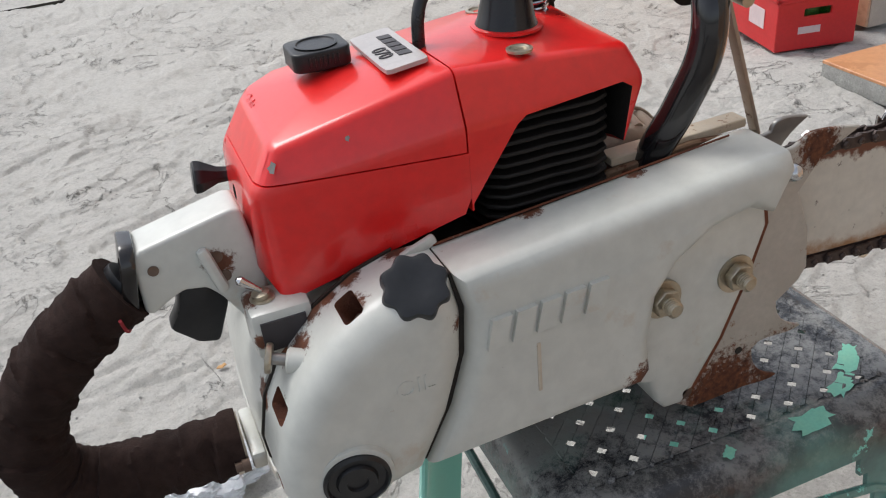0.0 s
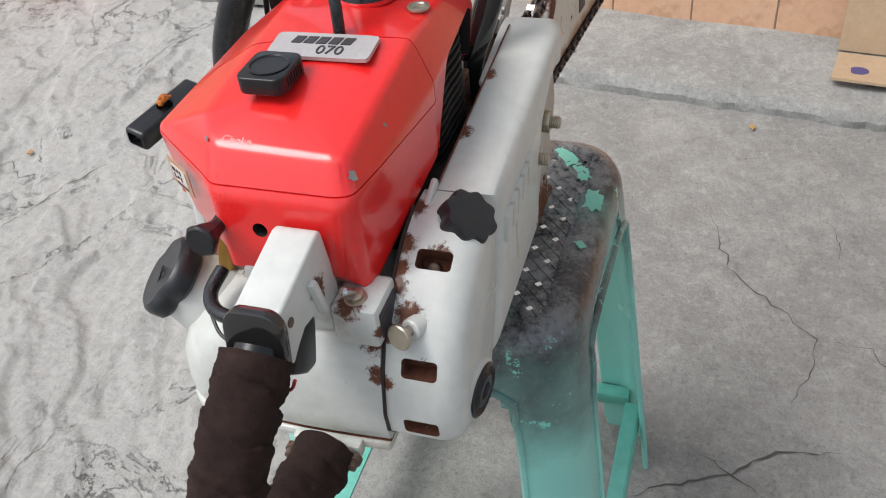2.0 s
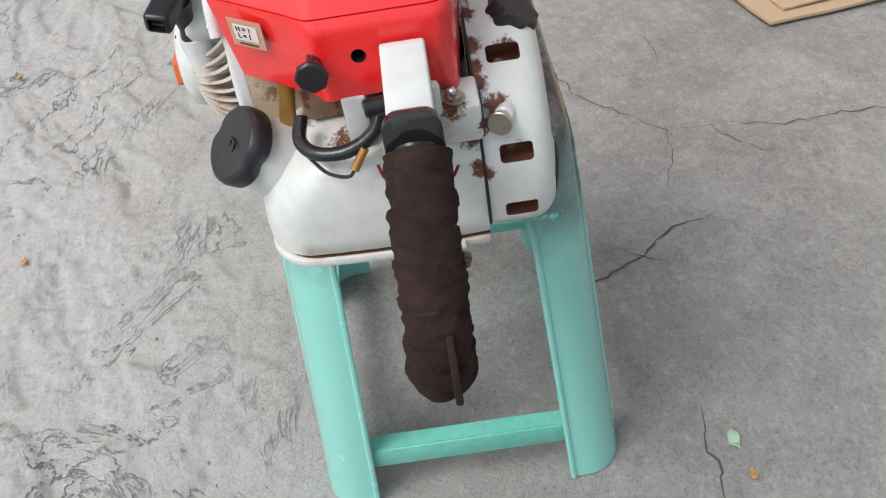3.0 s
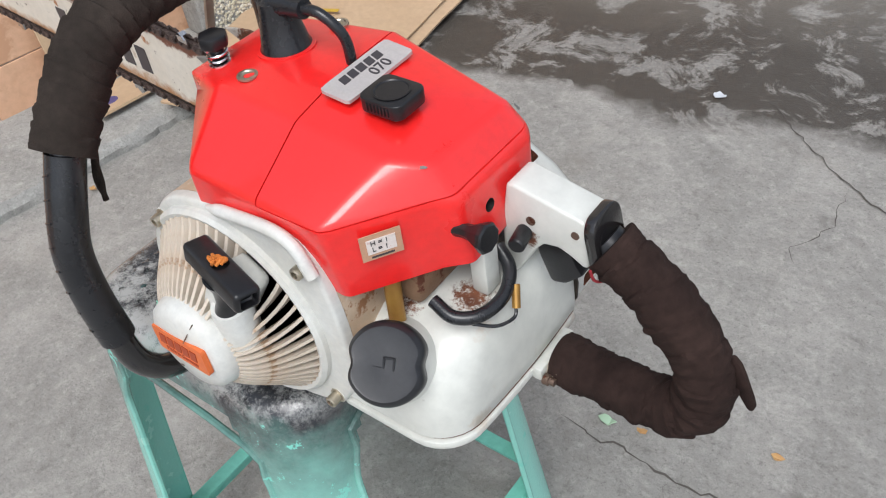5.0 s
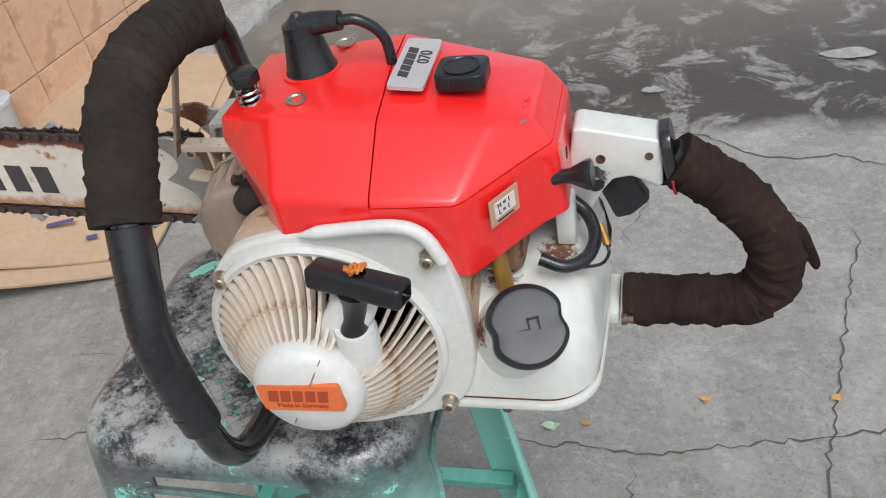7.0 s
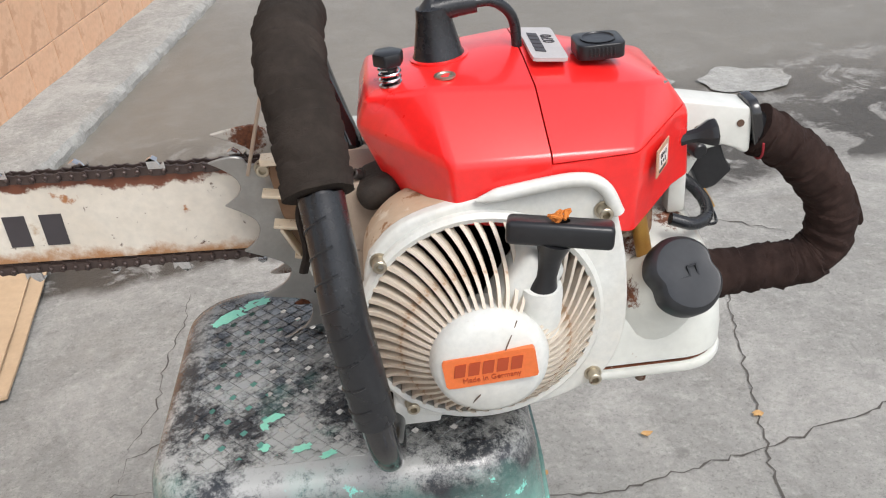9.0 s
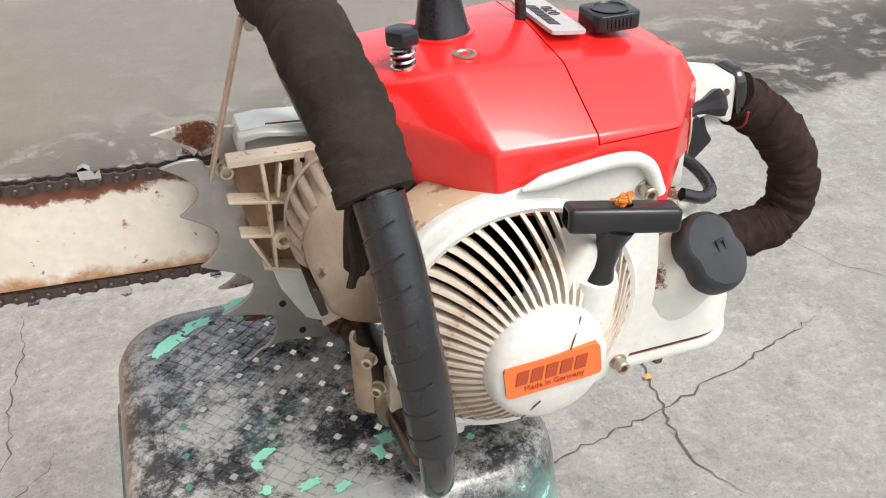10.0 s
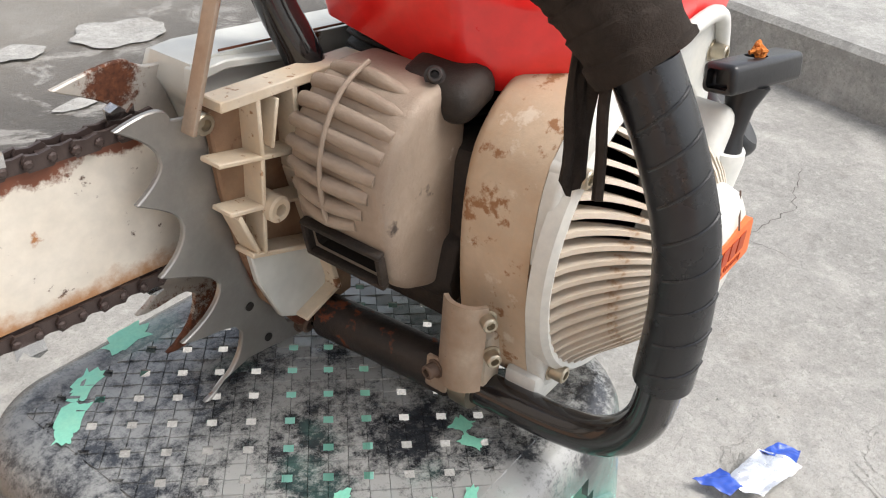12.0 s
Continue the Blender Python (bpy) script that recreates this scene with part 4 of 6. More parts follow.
# rub marks on the lid corners
for c, n, w in (((-0.0765, -0.0385, 0.6555), (-0.6, -0.45, 0.6), 0.006), ((-0.072, -0.030, 0.661), (-0.5, -0.2, 0.8), 0.004), ((-0.071, 0.041, 0.6645), (-0.4, 0.4, 0.8), 0.004), ((-0.042, -0.0435, 0.6625), (0.0, -0.6, 0.8), 0.003)):
    d, u, v = frame_of(n)
    bm = bmesh.new()
    bm.faces.new([bm.verts.new(Vector(c) + d * 0.0008 + (u * math.cos(a) + v * math.sin(a) * 0.6) * w * rnd.uniform(0.3, 0.8)) for a in (2 * math.pi * i / 11 for i in range(11))])
    part("paint_chip", bm, paint_chip, filter_lid, "bare scraped metal", smooth=0)

# filter knob
bm = turned([(0.008, 0), (0.009, 0.004)], (-0.0355, 0.018, 0.677), (0, 0, 1))
prism([(-0.0355 + x * 1.05, 0.018 + y * 0.95) for x, y in rounded(0.0140, 0.0055, 48)], "z", 0.679, 0.6885, 0.0022, 3, bm=bm)
knob = part("filter_knob", bm, black_plastic, saw, "black plastic filter cover knob with ribbed flanks")
part("knob_dish", turned([(0.0104, 0), (0.0110, 0.0008), (0.0098, 0.0009), (0.0092, 0.0002)], (-0.0355, 0.018, 0.6884), (0, 0, 1), 32), black_plastic, knob)
for i in range(7):
    for s in (-1, 1):
        part("rib", box((0.0011, 0.0014, 0.0055), (-0.0427 + i * 0.0024, 0.018 + s * 0.0133, 0.6838), bevel=0.0003), black_plastic, knob)

# spark plug boot and lead
bm = turned([(0.0165, 0), (0.0165, 0.003), (0.0150, 0.006), (0.0110, 0.026), (0.0103, 0.033), (0.0082, 0.0335), (0.003, 0.039)], (0.0605, 0.003, 0.680), (0.05, -0.02, 1), 28)
tube([(0.0625, 0.003, 0.7105), (0.0485, 0.003, 0.7125), (0.0355, 0.004, 0.7135)], lambda s, a: 0.0078 - 0.07 * s, 18, 6, bm=bm)
boot = part("spark_plug_boot", bm, rubber, saw, "black rubber spark plug boot")
part("ignition_lead", tube([(0.0365, 0.004, 0.7135), (0.026, 0.003, 0.713), (0.0165, 0.001, 0.706), (0.012, -0.001, 0.696), (0.011, -0.001, 0.681)], 0.0033, 14, 8), rubber, boot, "black ignition lead")
part("boot_ring", turned([(0.0185, 0), (0.0185, 0.0015), (0.0165, 0.0018)], (0.0605, 0.003, 0.6818), (0.05, -0.02, 1), 28), red_paint, boot)

# decompression button on a spring
bm = bmesh.new()
tube([(0.092 + 0.0062 * math.cos(a), 0.031 + 0.0062 * math.sin(a), 0.674 + 0.0014 * a / 2.6) for a in (i * 0.45 for i in range(60))], 0.0009, 6, 2, bm=bm)
decomp = part("spring", bm, chrome, saw, "bright coil spring")
bm = turned([(0.0045, 0), (0.0045, 0.014)], (0.092, 0.031, 0.674), (0, 0, 1))
prism([(0.092 + x, 0.031 + y) for x, y in hexagon(0.0098, 0.3)], "z", 0.690, 0.698, 0.0015, 2, bm=bm)
part("decompression_knob", bm, black_plastic, saw, "black hexagonal push button over a spring")

# cover screws, sunk in washers
for x, y in ((0.060, 0.0375), (0.050, -0.033)):
    part("cover_screw", turned([(0.0065, 0), (0.0065, 0.0012), (0.0048, 0.0014), (0.0042, 0.0006), (0.0025, 0.0004), (0.0022, -0.001)], (x, y, 0.6812), (0, 0, 1), 20), zinc, saw, "countersunk cover screw")

# adjustment sticker on the rear-left facet
st_c = Vector((-0.061, 0.0725, 0.631))
st_x, st_n = Vector((-0.013, -0.020, 0.0)).normalized(), Vector((-0.82, 0.55, 0.08)).normalized()
st_m = axes(st_c + st_n * 0.0008, st_x, (0, 0, 1))
bm = box((0.0235, 0.0175, 0.0006), m=st_m)
sticker = part("sticker", bm, sticker_tan, saw, "small worn tan sticker with a red-and-white field")
part("sticker_field", box((0.0165, 0.0098, 0.0006), m=st_m @ Matrix.Translation((0, 0.0006, 0.0005))), sticker_white, sticker)
lettering("H = 1\nL = 1", 0.0044, st_m @ Matrix.Translation((-0.001, 0.001, 0.0011)), dark_ink, sticker, 0.0002)
part("ink_line", box((0.013, 0.0011, 0.0003), m=st_m @ Matrix.Translation((0, -0.0068, 0.0005))), dark_ink, sticker)

# choke knob at the back
bm = turned([(0.0050, 0), (0.0042, 0.006), (0.0048, 0.011), (0.0085, 0.0185), (0.0092, 0.0205), (0.0092, 0.0225), (0.0080, 0.0235)], (-0.084, 0.036, 0.624), (-1, 0.05, 0.12), 8)
part("choke_knob", bm, black_plastic, saw, "black plastic choke pull knob")

# ---- crankcase, tank ----
bm = box((0.135, 0.105, 0.098), (0.040, 0.005, 0.5385), bevel=0.008)
part("crankcase", bm, soot, saw, "black sooty cast crankcase")
def tank_plan(inset, left=0.0):
    x0, x1, y0, y1 = -0.1085 + inset, -0.018, -0.0470, 0.0935 - inset - left
    r = 0.032
    pts = [(x1, y0), (x1, y1)]
    pts += [(x0 + r - r * math.sin(a), y1 - r + r * math.cos(a)) for a in (math.pi / 2 * k / 8 for k in range(9))]
    bow = [(x0 - 0.002 * math.sin(math.pi * k / 6), y1 - r + (y0 - y1 + r) * k / 6) for k in range(1, 7)]
    return pts + bow


bm = bmesh.new()
levels = []
for z, ins, left in ((0.4930, 0.003, 0.002), (0.4960, 0.0, 0.0), (0.508, 0.0, 0.0), (0.525, 0.001, 0.001), (0.540, 0.003, 0.006), (0.551, 0.006, 0.014), (0.559, 0.010, 0.024), (0.564, 0.016, 0.036), (0.5665, 0.026, 0.050)):
    levels.append([bm.verts.new((x, y, z)) for x, y in tank_plan(ins, left)])
n = len(levels[0])
for a, b in zip(levels, levels[1:]):
    for i in range(n):
        bm.faces.new((a[i], a[(i + 1) % n], b[(i + 1) % n], b[i]))
bm.faces.new(levels[0]), bm.faces.new(levels[-1])
tank = part("fuel_tank", bm, tank_white, saw, "white cast fuel tank", 50)
part("tank_base", prism(tank_plan(-0.0008), "z", 0.4845, 0.4915, 0.0022, 2), white_paint, saw, "white base plate with a rusty joint")
part("tank_joint", prism(tank_plan(0.0014, 0.001), "z", 0.4917, 0.4929), rust, saw, "rust-stained joint line")
for x, y in ((-0.095, 0.06), (-0.05, 0.088), (-0.099, -0.036)):
    part("foot_bolt", turned([(0.0035, 0), (0.0035, 0.006), (0.002, 0.0075)], (x, y, 0.4850), (0, 0, -1), 12), rusty_steel, saw)

# fuel filler
cap_c, cap_d = Vector((-0.071, 0.0965, 0.5615)), Vector((-0.28, 0.64, 0.72)).normalized()
part("filler_neck", turned([(0.034, -0.055), (0.0265, -0.030), (0.0215, -0.012), (0.0195, -0.005), (0.019, 0.0)], cap_c, cap_d, 28), tank_white, saw, "white filler neck")
bm = bmesh.new()
cap_poly = []
for i in range(72):
    a = 2 * math.pi * i / 72
    cap_poly.append((1.0 - 0.15 * max(0.0, math.cos(2 * a + 0.9)) ** 6) * 0.0250)
prof = ((0.90, -0.008), (0.985, -0.006), (1.0, 0.001), (0.96, 0.0045), (0.86, 0.0065), (0.80, 0.0062), (0.3, 0.0066))
d, u, v = frame_of(cap_d)
rings = [[bm.verts.new(cap_c + d * h + (u * math.cos(2 * math.pi * i / 72) + v * math.sin(2 * math.pi * i / 72)) * r * cap_poly[i]) for i in range(72)] for r, h in prof]
for a, b in zip(rings, rings[1:]):
    for i in range(72):
        bm.faces.new((a[i], a[(i + 1) % 72], b[(i + 1) % 72], b[i]))
bm.faces.new(rings[0]), bm.faces.new(rings[-1])
cap = part("fuel_cap", bm, cap_black, saw, "black plastic fuel cap with a raised pump sign")
cap_m = axes(cap_c + cap_d * 0.0068, (-0.9, -0.35, 0.0), (0.1, -0.5, 0.8))
for w, h, x, y in ((0.006, 0.0012, 0.003, 0.004), (0.006, 0.0012, 0.003, -0.004), (0.0012, 0.009, 0.0, 0.0), (0.0012, 0.009, 0.006, 0.0), (0.006, 0.0012, -0.004, -0.002)):
    part("cap_sign", box((w, h, 0.0008), m=cap_m @ Matrix.Translation((x, y, 0))), black_plastic, cap)

# under the shroud: rusty stubs, hose, brass plug
part("carburettor", box((0.05, 0.05, 0.035), (-0.040, 0.03, 0.583), bevel=0.006), cast_dirt, saw, "rusty carburettor body")
part("carburettor_bracket", box((0.012, 0.014, 0.035), (-0.088, 0.020, 0.583), bevel=0.002), white_paint, saw, "white bracket")
part("fuel_pipe", rod((-0.056, 0.068, 0.556), (-0.050, 0.060, 0.600), 0.0052), brass, saw, "amber fuel pipe")
part("hose", tube([(-0.075, 0.055, 0.578), (-0.090, 0.056, 0.573), (-0.102, 0.046, 0.572), (-0.106, 0.028, 0.574), (-0.100, 0.012, 0.580), (-0.088, 0.006, 0.588)], 0.0042, 14, 8), rubber, saw, "black bent hose")
bm = rod((-0.108, 0.018, 0.576), (-0.113, 0.026, 0.5655), 0.0026)
wire = part("wire_connector", bm, brass, saw, "brass bullet connector on a thin wire")
part("wire", tube([(-0.112, 0.025, 0.567), (-0.114, 0.030, 0.562), (-0.110, 0.042, 0.5635), (-0.100, 0.052, 0.569)], 0.0011, 8, 8), rubber, wire)

# ---- rear handle ----
bm = bmesh.new()
hp = [(-0.093, 0.633), (-0.098, 0.634), (-0.143, 0.6245), (-0.146, 0.620), (-0.1465, 0.592), (-0.143, 0.590), (-0.136, 0.5945), (-0.127, 0.5985), (-0.1165, 0.5965), (-0.111, 0.590), (-0.1005, 0.571), (-0.094, 0.562), (-0.088, 0.572), (-0.088, 0.600)]
handle = part("rear_handle", prism(hp, "y", -0.0245, 0.0, 0.0042, 3), handle_white, saw, "white painted rear handle casting with chips")
for x, z, r in ((-0.138, 0.6135, 0.0026), (-0.109, 0.612, 0.0030), (-0.107, 0.601, 0.0030)):
    part("handle_pin", rod((x, -0.0252, z), (x, 0.0007, z), r), rusty_steel, handle)
part("handle_web", box((0.006, 0.006, 0.026), (-0.112, -0.0255, 0.606), Matrix.Rotation(-0.25, 4, "Y"), bevel=0.0025), white_paint, handle)
tp = [(-0.139, 0.5755), (-0.133, 0.584), (-0.128, 0.600), (-0.116, 0.602), (-0.106, 0.590), (-0.1085, 0.580), (-0.1165, 0.5605), (-0.127, 0.5635)]
part("trigger", prism(tp, "y", -0.019, -0.006, 0.003, 2), black_plastic, saw, "black throttle trigger")
bm = prism([(-0.0122 + x, 0.6085 + y * 1.25) for x, y in rounded(0.0155, 0.009, 40)], "x", -0.1535, -0.1465, 0.0022, 2)
bmesh.ops.transform(bm, matrix=Matrix.Translation((-0.15, -0.012, 0.608)) @ Matrix.Rotation(0.18, 4, "Y") @ Matrix.Translation((0.15, 0.012, -0.608)), verts=bm.verts)
part("grip_flange", bm, black_gloss, saw, "black plastic collar at the grip")
part("grip_core", rod((-0.150, -0.0122, 0.606), (-0.168, -0.0122, 0.594), 0.0115), black_plastic, saw)
part("stop_lock", rod((-0.104, -0.001, 0.602), (-0.107, 0.014, 0.602), 0.0052, 16, 0.001), black_plastic, saw, "black round throttle lock button")

# switch box beside the handle
bm = box((0.030, 0.026, 0.026), (-0.088, -0.037, 0.577), bevel=0.003)
sw = part("switch_box", bm, handle_white, saw, "white switch housing with rust stains")
part("switch_nut", turned([(0.0062, 0), (0.0062, 0.002), (0.0045, 0.0022), (0.0045, 0.0045), (0.003, 0.005)], (-0.0935, -0.036, 0.589), (-0.15, 0, 1), 18), zinc, sw)
part("switch_lever", turned([(0.0012, 0), (0.0022, 0.009), (0.0025, 0.012), (0.001, 0.0135)], (-0.0935, -0.036, 0.594), (-0.65, 0.1, 0.6), 12), chrome, sw, "chrome toggle lever")
part("switch_plate", box((0.022, 0.0012, 0.016), (-0.088, -0.0505, 0.577)), dark_ink, sw, "black stop plate")

# bottom grip clamp
bm = box((0.008, 0.042, 0.011), (-0.1135, -0.010, 0.488), bevel=0.002)
clamp = part("grip_clamp", bm, white_paint, saw, "white clamp with rusty bolts")
for y in (-0.029, 0.010):
    part("clamp_bolt", turned([(0.0040, 0), (0.0040, 0.004), (0.0028, 0.0042), (0.0028, 0.008)], (-0.1190, y, 0.487), (-1, 0, 0), 14), rusty_steel, clamp)
part("clamp_strap", tube([(-0.119, -0.010, 0.4875), (-0.126, -0.010, 0.4875)], 0.0172, 24, 3), dirty_white, clamp)


def wrapped(path, r, pitch, lift, sag=0.0012, seed=0.0, seg=40, n=26):
    """Cloth wound in overlapping turns."""
    def radius(s, a):
        turn = s / pitch + a / (2 * math.pi) + 0.35 * noise.noise((s * 40, math.cos(a), math.sin(a) + seed))
        f = turn - math.floor(turn)
        fold = noise.noise((s * 160 + a * 0.4, math.cos(a) * 1.5, math.sin(a) * 1.5 + seed)) + 0.5 * noise.noise((s * 420, math.cos(a) * 3, math.sin(a) * 3 + seed))
        return r + lift * (1.15 - f) * (0.6 + 0.8 * abs(noise.noise((s * 55, seed, math.sin(a))))) + sag * fold + 0.0012 * noise.noise((s * 30, seed, math.cos(a)))
    return tube(path, radius, seg, n)


GRIP = [(-0.153, -0.0122, 0.6035), (-0.170, -0.012, 0.5925), (-0.190, -0.011, 0.576), (-0.210, -0.010, 0.551), (-0.218, -0.009, 0.524), (-0.213, -0.008, 0.502), (-0.195, -0.008, 0.4915), (-0.162, -0.009, 0.489), (-0.120, -0.010, 0.4885)]
grip = part("rear_grip", wrapped(GRIP, 0.0164, 0.0215, 0.0024, 0.0016, seed=2.0), cloth, saw, "rear loop grip bound with dark brown cloth")
bm = prism(smooth_poly([(-0.228, 0.551), (-0.2345, 0.547), (-0.2415, 0.531), (-0.2465, 0.517), (-0.2435, 0.5125), (-0.2385, 0.519), (-0.230, 0.534)], 2), "y", -0.0175, -0.0135, 0.0014, 2)
part("cloth_end", bm, cloth, grip, "loose cloth end")
part("cloth_edge", tube([(-0.158 + 0.001 * i, -0.0122 + 0.0205 * math.cos(a), 0.600 + 0.018 * math.sin(a) + 0.0) for i, a in enumerate((i * 0.5 + 3.3 for i in range(7)))], 0.0009, 6, 4), red_cloth, grip, "red cloth hem")

# ---- clutch side ----
oil_poly = [(-0.014, 0.603), (-0.03, 0.6035), (-0.052, 0.597), (-0.074, 0.584), (-0.092, 0.566), (-0.104, 0.543), (-0.1095, 0.519), (-0.1085, 0.504), (-0.101, 0.4935), (-0.087, 0.4885), (-0.062, 0.490), (-0.038, 0.4955), (-0.0215, 0.527), (-0.012, 0.556), (-0.010, 0.582)]
oil = part("oil_tank", prism(oil_poly, "y", -0.0915, -0.0490, 0.0185, 7, only="lo"), (oil_white, dark_rust), saw, "white rounded oil tank cover with rusty windows", 60)
cutters = []
for (x, z), (dx, dz) in (((-0.0575, 0.588), (0.86, 0.5)), ((-0.0985, 0.549), (0.28, 0.96)), ((-0.1085, 0.512), (0.05, 1.0))):
    d = Vector((dx, 0, dz)).normalized()
    nrm = Vector((-d.z, 0, d.x))
    m = axes((x, -0.0680, z), d, (0, 1, 0))
    b = box((0.0112, 0.020, 0.022), m=m, bevel=0.0024, seg=3)
    cutters.append((b, dark_rust))
carve(oil, cutters)
for x, z in ((-0.056, 0.582), (-0.090, 0.548), (-0.099, 0.512)):
    part("tank_stud", turned([(0.0035, 0), (0.0035, 0.005), (0.002, 0.006)], (x + 0.004, -0.0655, z - 0.003), (-0.7, 0, 0.5), 12), rusty_steel, oil)
part("tank_seam", prism([(x * 1.009 - 0.0002, z * 1.0016) for x, z in oil_poly[1:-4]] + [(-0.05, 0.51), (-0.04, 0.58)], "y", -0.0489, -0.0473), soot, oil, "rusty joint")
lettering("OIL", 0.0125, axes((-0.040, -0.0912, 0.5545), (1, 0, 0.02), (0, 0.05, 1)), white_paint, oil, 0.0009, "raised letters")
bm = turned([(0.0166, -0.003), (0.0166, 0.0030), (0.0150, 0.0040), (0.0140, 0.0022), (0.0104, 0.0022), (0.0094, 0.0042), (0.0054, 0.0042), (0.0049, 0.0028), (0.001, 0.0028)], (-0.0752, -0.0915, 0.5125), (-0.12, -1, -0.06), 36)
part("drain_plug", bm, black_plastic, saw, "round black rubber plug with a ringed face")
part("plug_rim", turned([(0.0192, -0.006), (0.0188, 0.0010), (0.0168, 0.0018)], (-0.0752, -0.0915, 0.5125), (-0.12, -1, -0.06), 36), white_paint, saw)
bm = rod((-0.078, -0.068, 0.567), (-0.092, -0.0625, 0.570), 0.0062, 18, 0.001)
part("pump_boss", bm, white_paint, saw)
pump = part("pump_rod", rod((-0.088, -0.064, 0.5695), (-0.099, -0.060, 0.572), 0.003), steel, saw)
part("pump_button", turned([(0.0068, 0), (0.0074, 0.0008), (0.0074, 0.0024), (0.0068, 0.003)], (-0.098, -0.0603, 0.5718), (-0.9, 0.32, 0.2), 24), zinc, saw, "round steel oiler button")

# oil cap: seven-lobed star knob
oc, od = Vector((-0.0300, -0.0765, 0.5960)), Vector((-0.12, -0.62, 0.78)).normalized()
d, u, v = frame_of(od)
bm = bmesh.new()
prof = ((0.86, -0.004), (0.97, -0.003), (1.0, 0.001), (1.0, 0.0065), (0.95, 0.009), (0.8, 0.0095), (0.45, 0.0088), (0.1, 0.0086))
rings = []
for r, h in prof:
    ring = []
    for i in range(84):
        a = 2 * math.pi * i / 84
        lobes = 0.0155 * (1 + 0.075 * math.cos(8 * a) * (1 if r > 0.6 else 0.2))
        ring.append(bm.verts.new(oc + d * h + (u * math.cos(a) + v * math.sin(a)) * r * lobes))
    rings.append(ring)
for a, b in zip(rings, rings[1:]):
    for i in range(84):
        bm.faces.new((a[i], a[(i + 1) % 84], b[(i + 1) % 84], b[i]))
bm.faces.new(rings[0]), bm.faces.new(rings[-1])
part("oil_cap", bm, cap_black, saw, "black star-shaped oil filler cap")
part("oil_neck", turned([(0.0155, -0.02), (0.0155, -0.002)], oc, od, 28), white_paint, saw)
part("cap_tab", box((0.024, 0.0042, 0.006), (-0.021, -0.0545, 0.603), Matrix.Rotation(-0.35, 4, "Y"), bevel=0.0018), white_paint, saw)

# clutch cover: bulged body and recessed bar panel
cc = [(-0.013, 0.603), (0.06, 0.609), (0.160, 0.6175), (0.174, 0.6165), (0.178, 0.607), (0.173, 0.597), (0.1665, 0.583), (0.150, 0.5905), (0.128, 0.586), (0.108, 0.573), (0.096, 0.556), (0.092, 0.53), (0.094, 0.509), (0.088, 0.501), (-0.036, 0.4965), (-0.0195, 0.527), (-0.010, 0.556), (-0.008, 0.582)]
clutch = part("clutch_cover", prism(cc, "y", -0.0905, -0.0555, 0.0175, 7, only="lo"), cover_white, saw, "white clutch cover with raised lettering and chips", 60)
panel = [(0.04, 0.50), (0.07, 0.595), (0.150, 0.606), (0.1735, 0.600), (0.168, 0.583), (0.170, 0.572), (0.160, 0.540), (0.146, 0.505), (0.128, 0.474), (0.121, 0.4665), (0.110, 0.467), (0.104, 0.474), (0.099, 0.490), (0.088, 0.494)]
part("bar_panel", prism(panel, "y", -0.0790, -0.058, 0.004, 3, only="lo"), white_paint, clutch, "white recessed panel round the bar nuts", 50)
part("cover_gasket", prism([(0.1745, 0.6), (0.1695, 0.583), (0.1715, 0.572), (0.1615, 0.539), (0.1475, 0.504), (0.130, 0.473), (0.12, 0.49), (0.15, 0.56), (0.16, 0.6)], "y", -0.0772, -0.0750), rust, clutch, "rusty edge")
part("cover_seam", prism([(-0.0142, 0.602), (-0.0122, 0.602), (-0.0072, 0.582), (-0.0092, 0.556), (-0.0187, 0.527), (-0.0352, 0.497), (-0.0382, 0.497), (-0.0222, 0.527), (-0.0127, 0.556), (-0.0107, 0.582)], "y", -0.0800, -0.058), soot, clutch, "rusty joint")
lt_m = axes((0.032, -0.0907, 0.5715), (1, 0, 0.055), (0, -0.04, 1))
logo_bars(lt_m, 0.066, 0.0165, white_paint, clutch, 0.0022)
part("mark_ring", turned([(0.0040, 0), (0.0040, 0.0009), (0.0031, 0.0009), (0.0031, 0.0002)], (0.068, -0.0870, 0.5905), (0, -1, 0.35), 24), white_paint, clutch)
part("cover_joint", tube([(-0.012, -0.0560, 0.6045), (0.06, -0.0560, 0.6105), (0.158, -0.0560, 0.6185)], 0.0006, 8, 6), rust, clutch, "rusty joint along the top edge")
part("cover_drip", tube([(-0.034, -0.0800, 0.4962), (0.03, -0.0810, 0.4985), (0.086, -0.0810, 0.5006)], 0.0010, 8, 6), rust, clutch, "rusty lower edge")
part("gouge", box((0.0022, 0.0012, 0.030), (0.025, -0.0905, 0.540), bevel=0.0005), dirty_white, clutch, "scratched gouge")


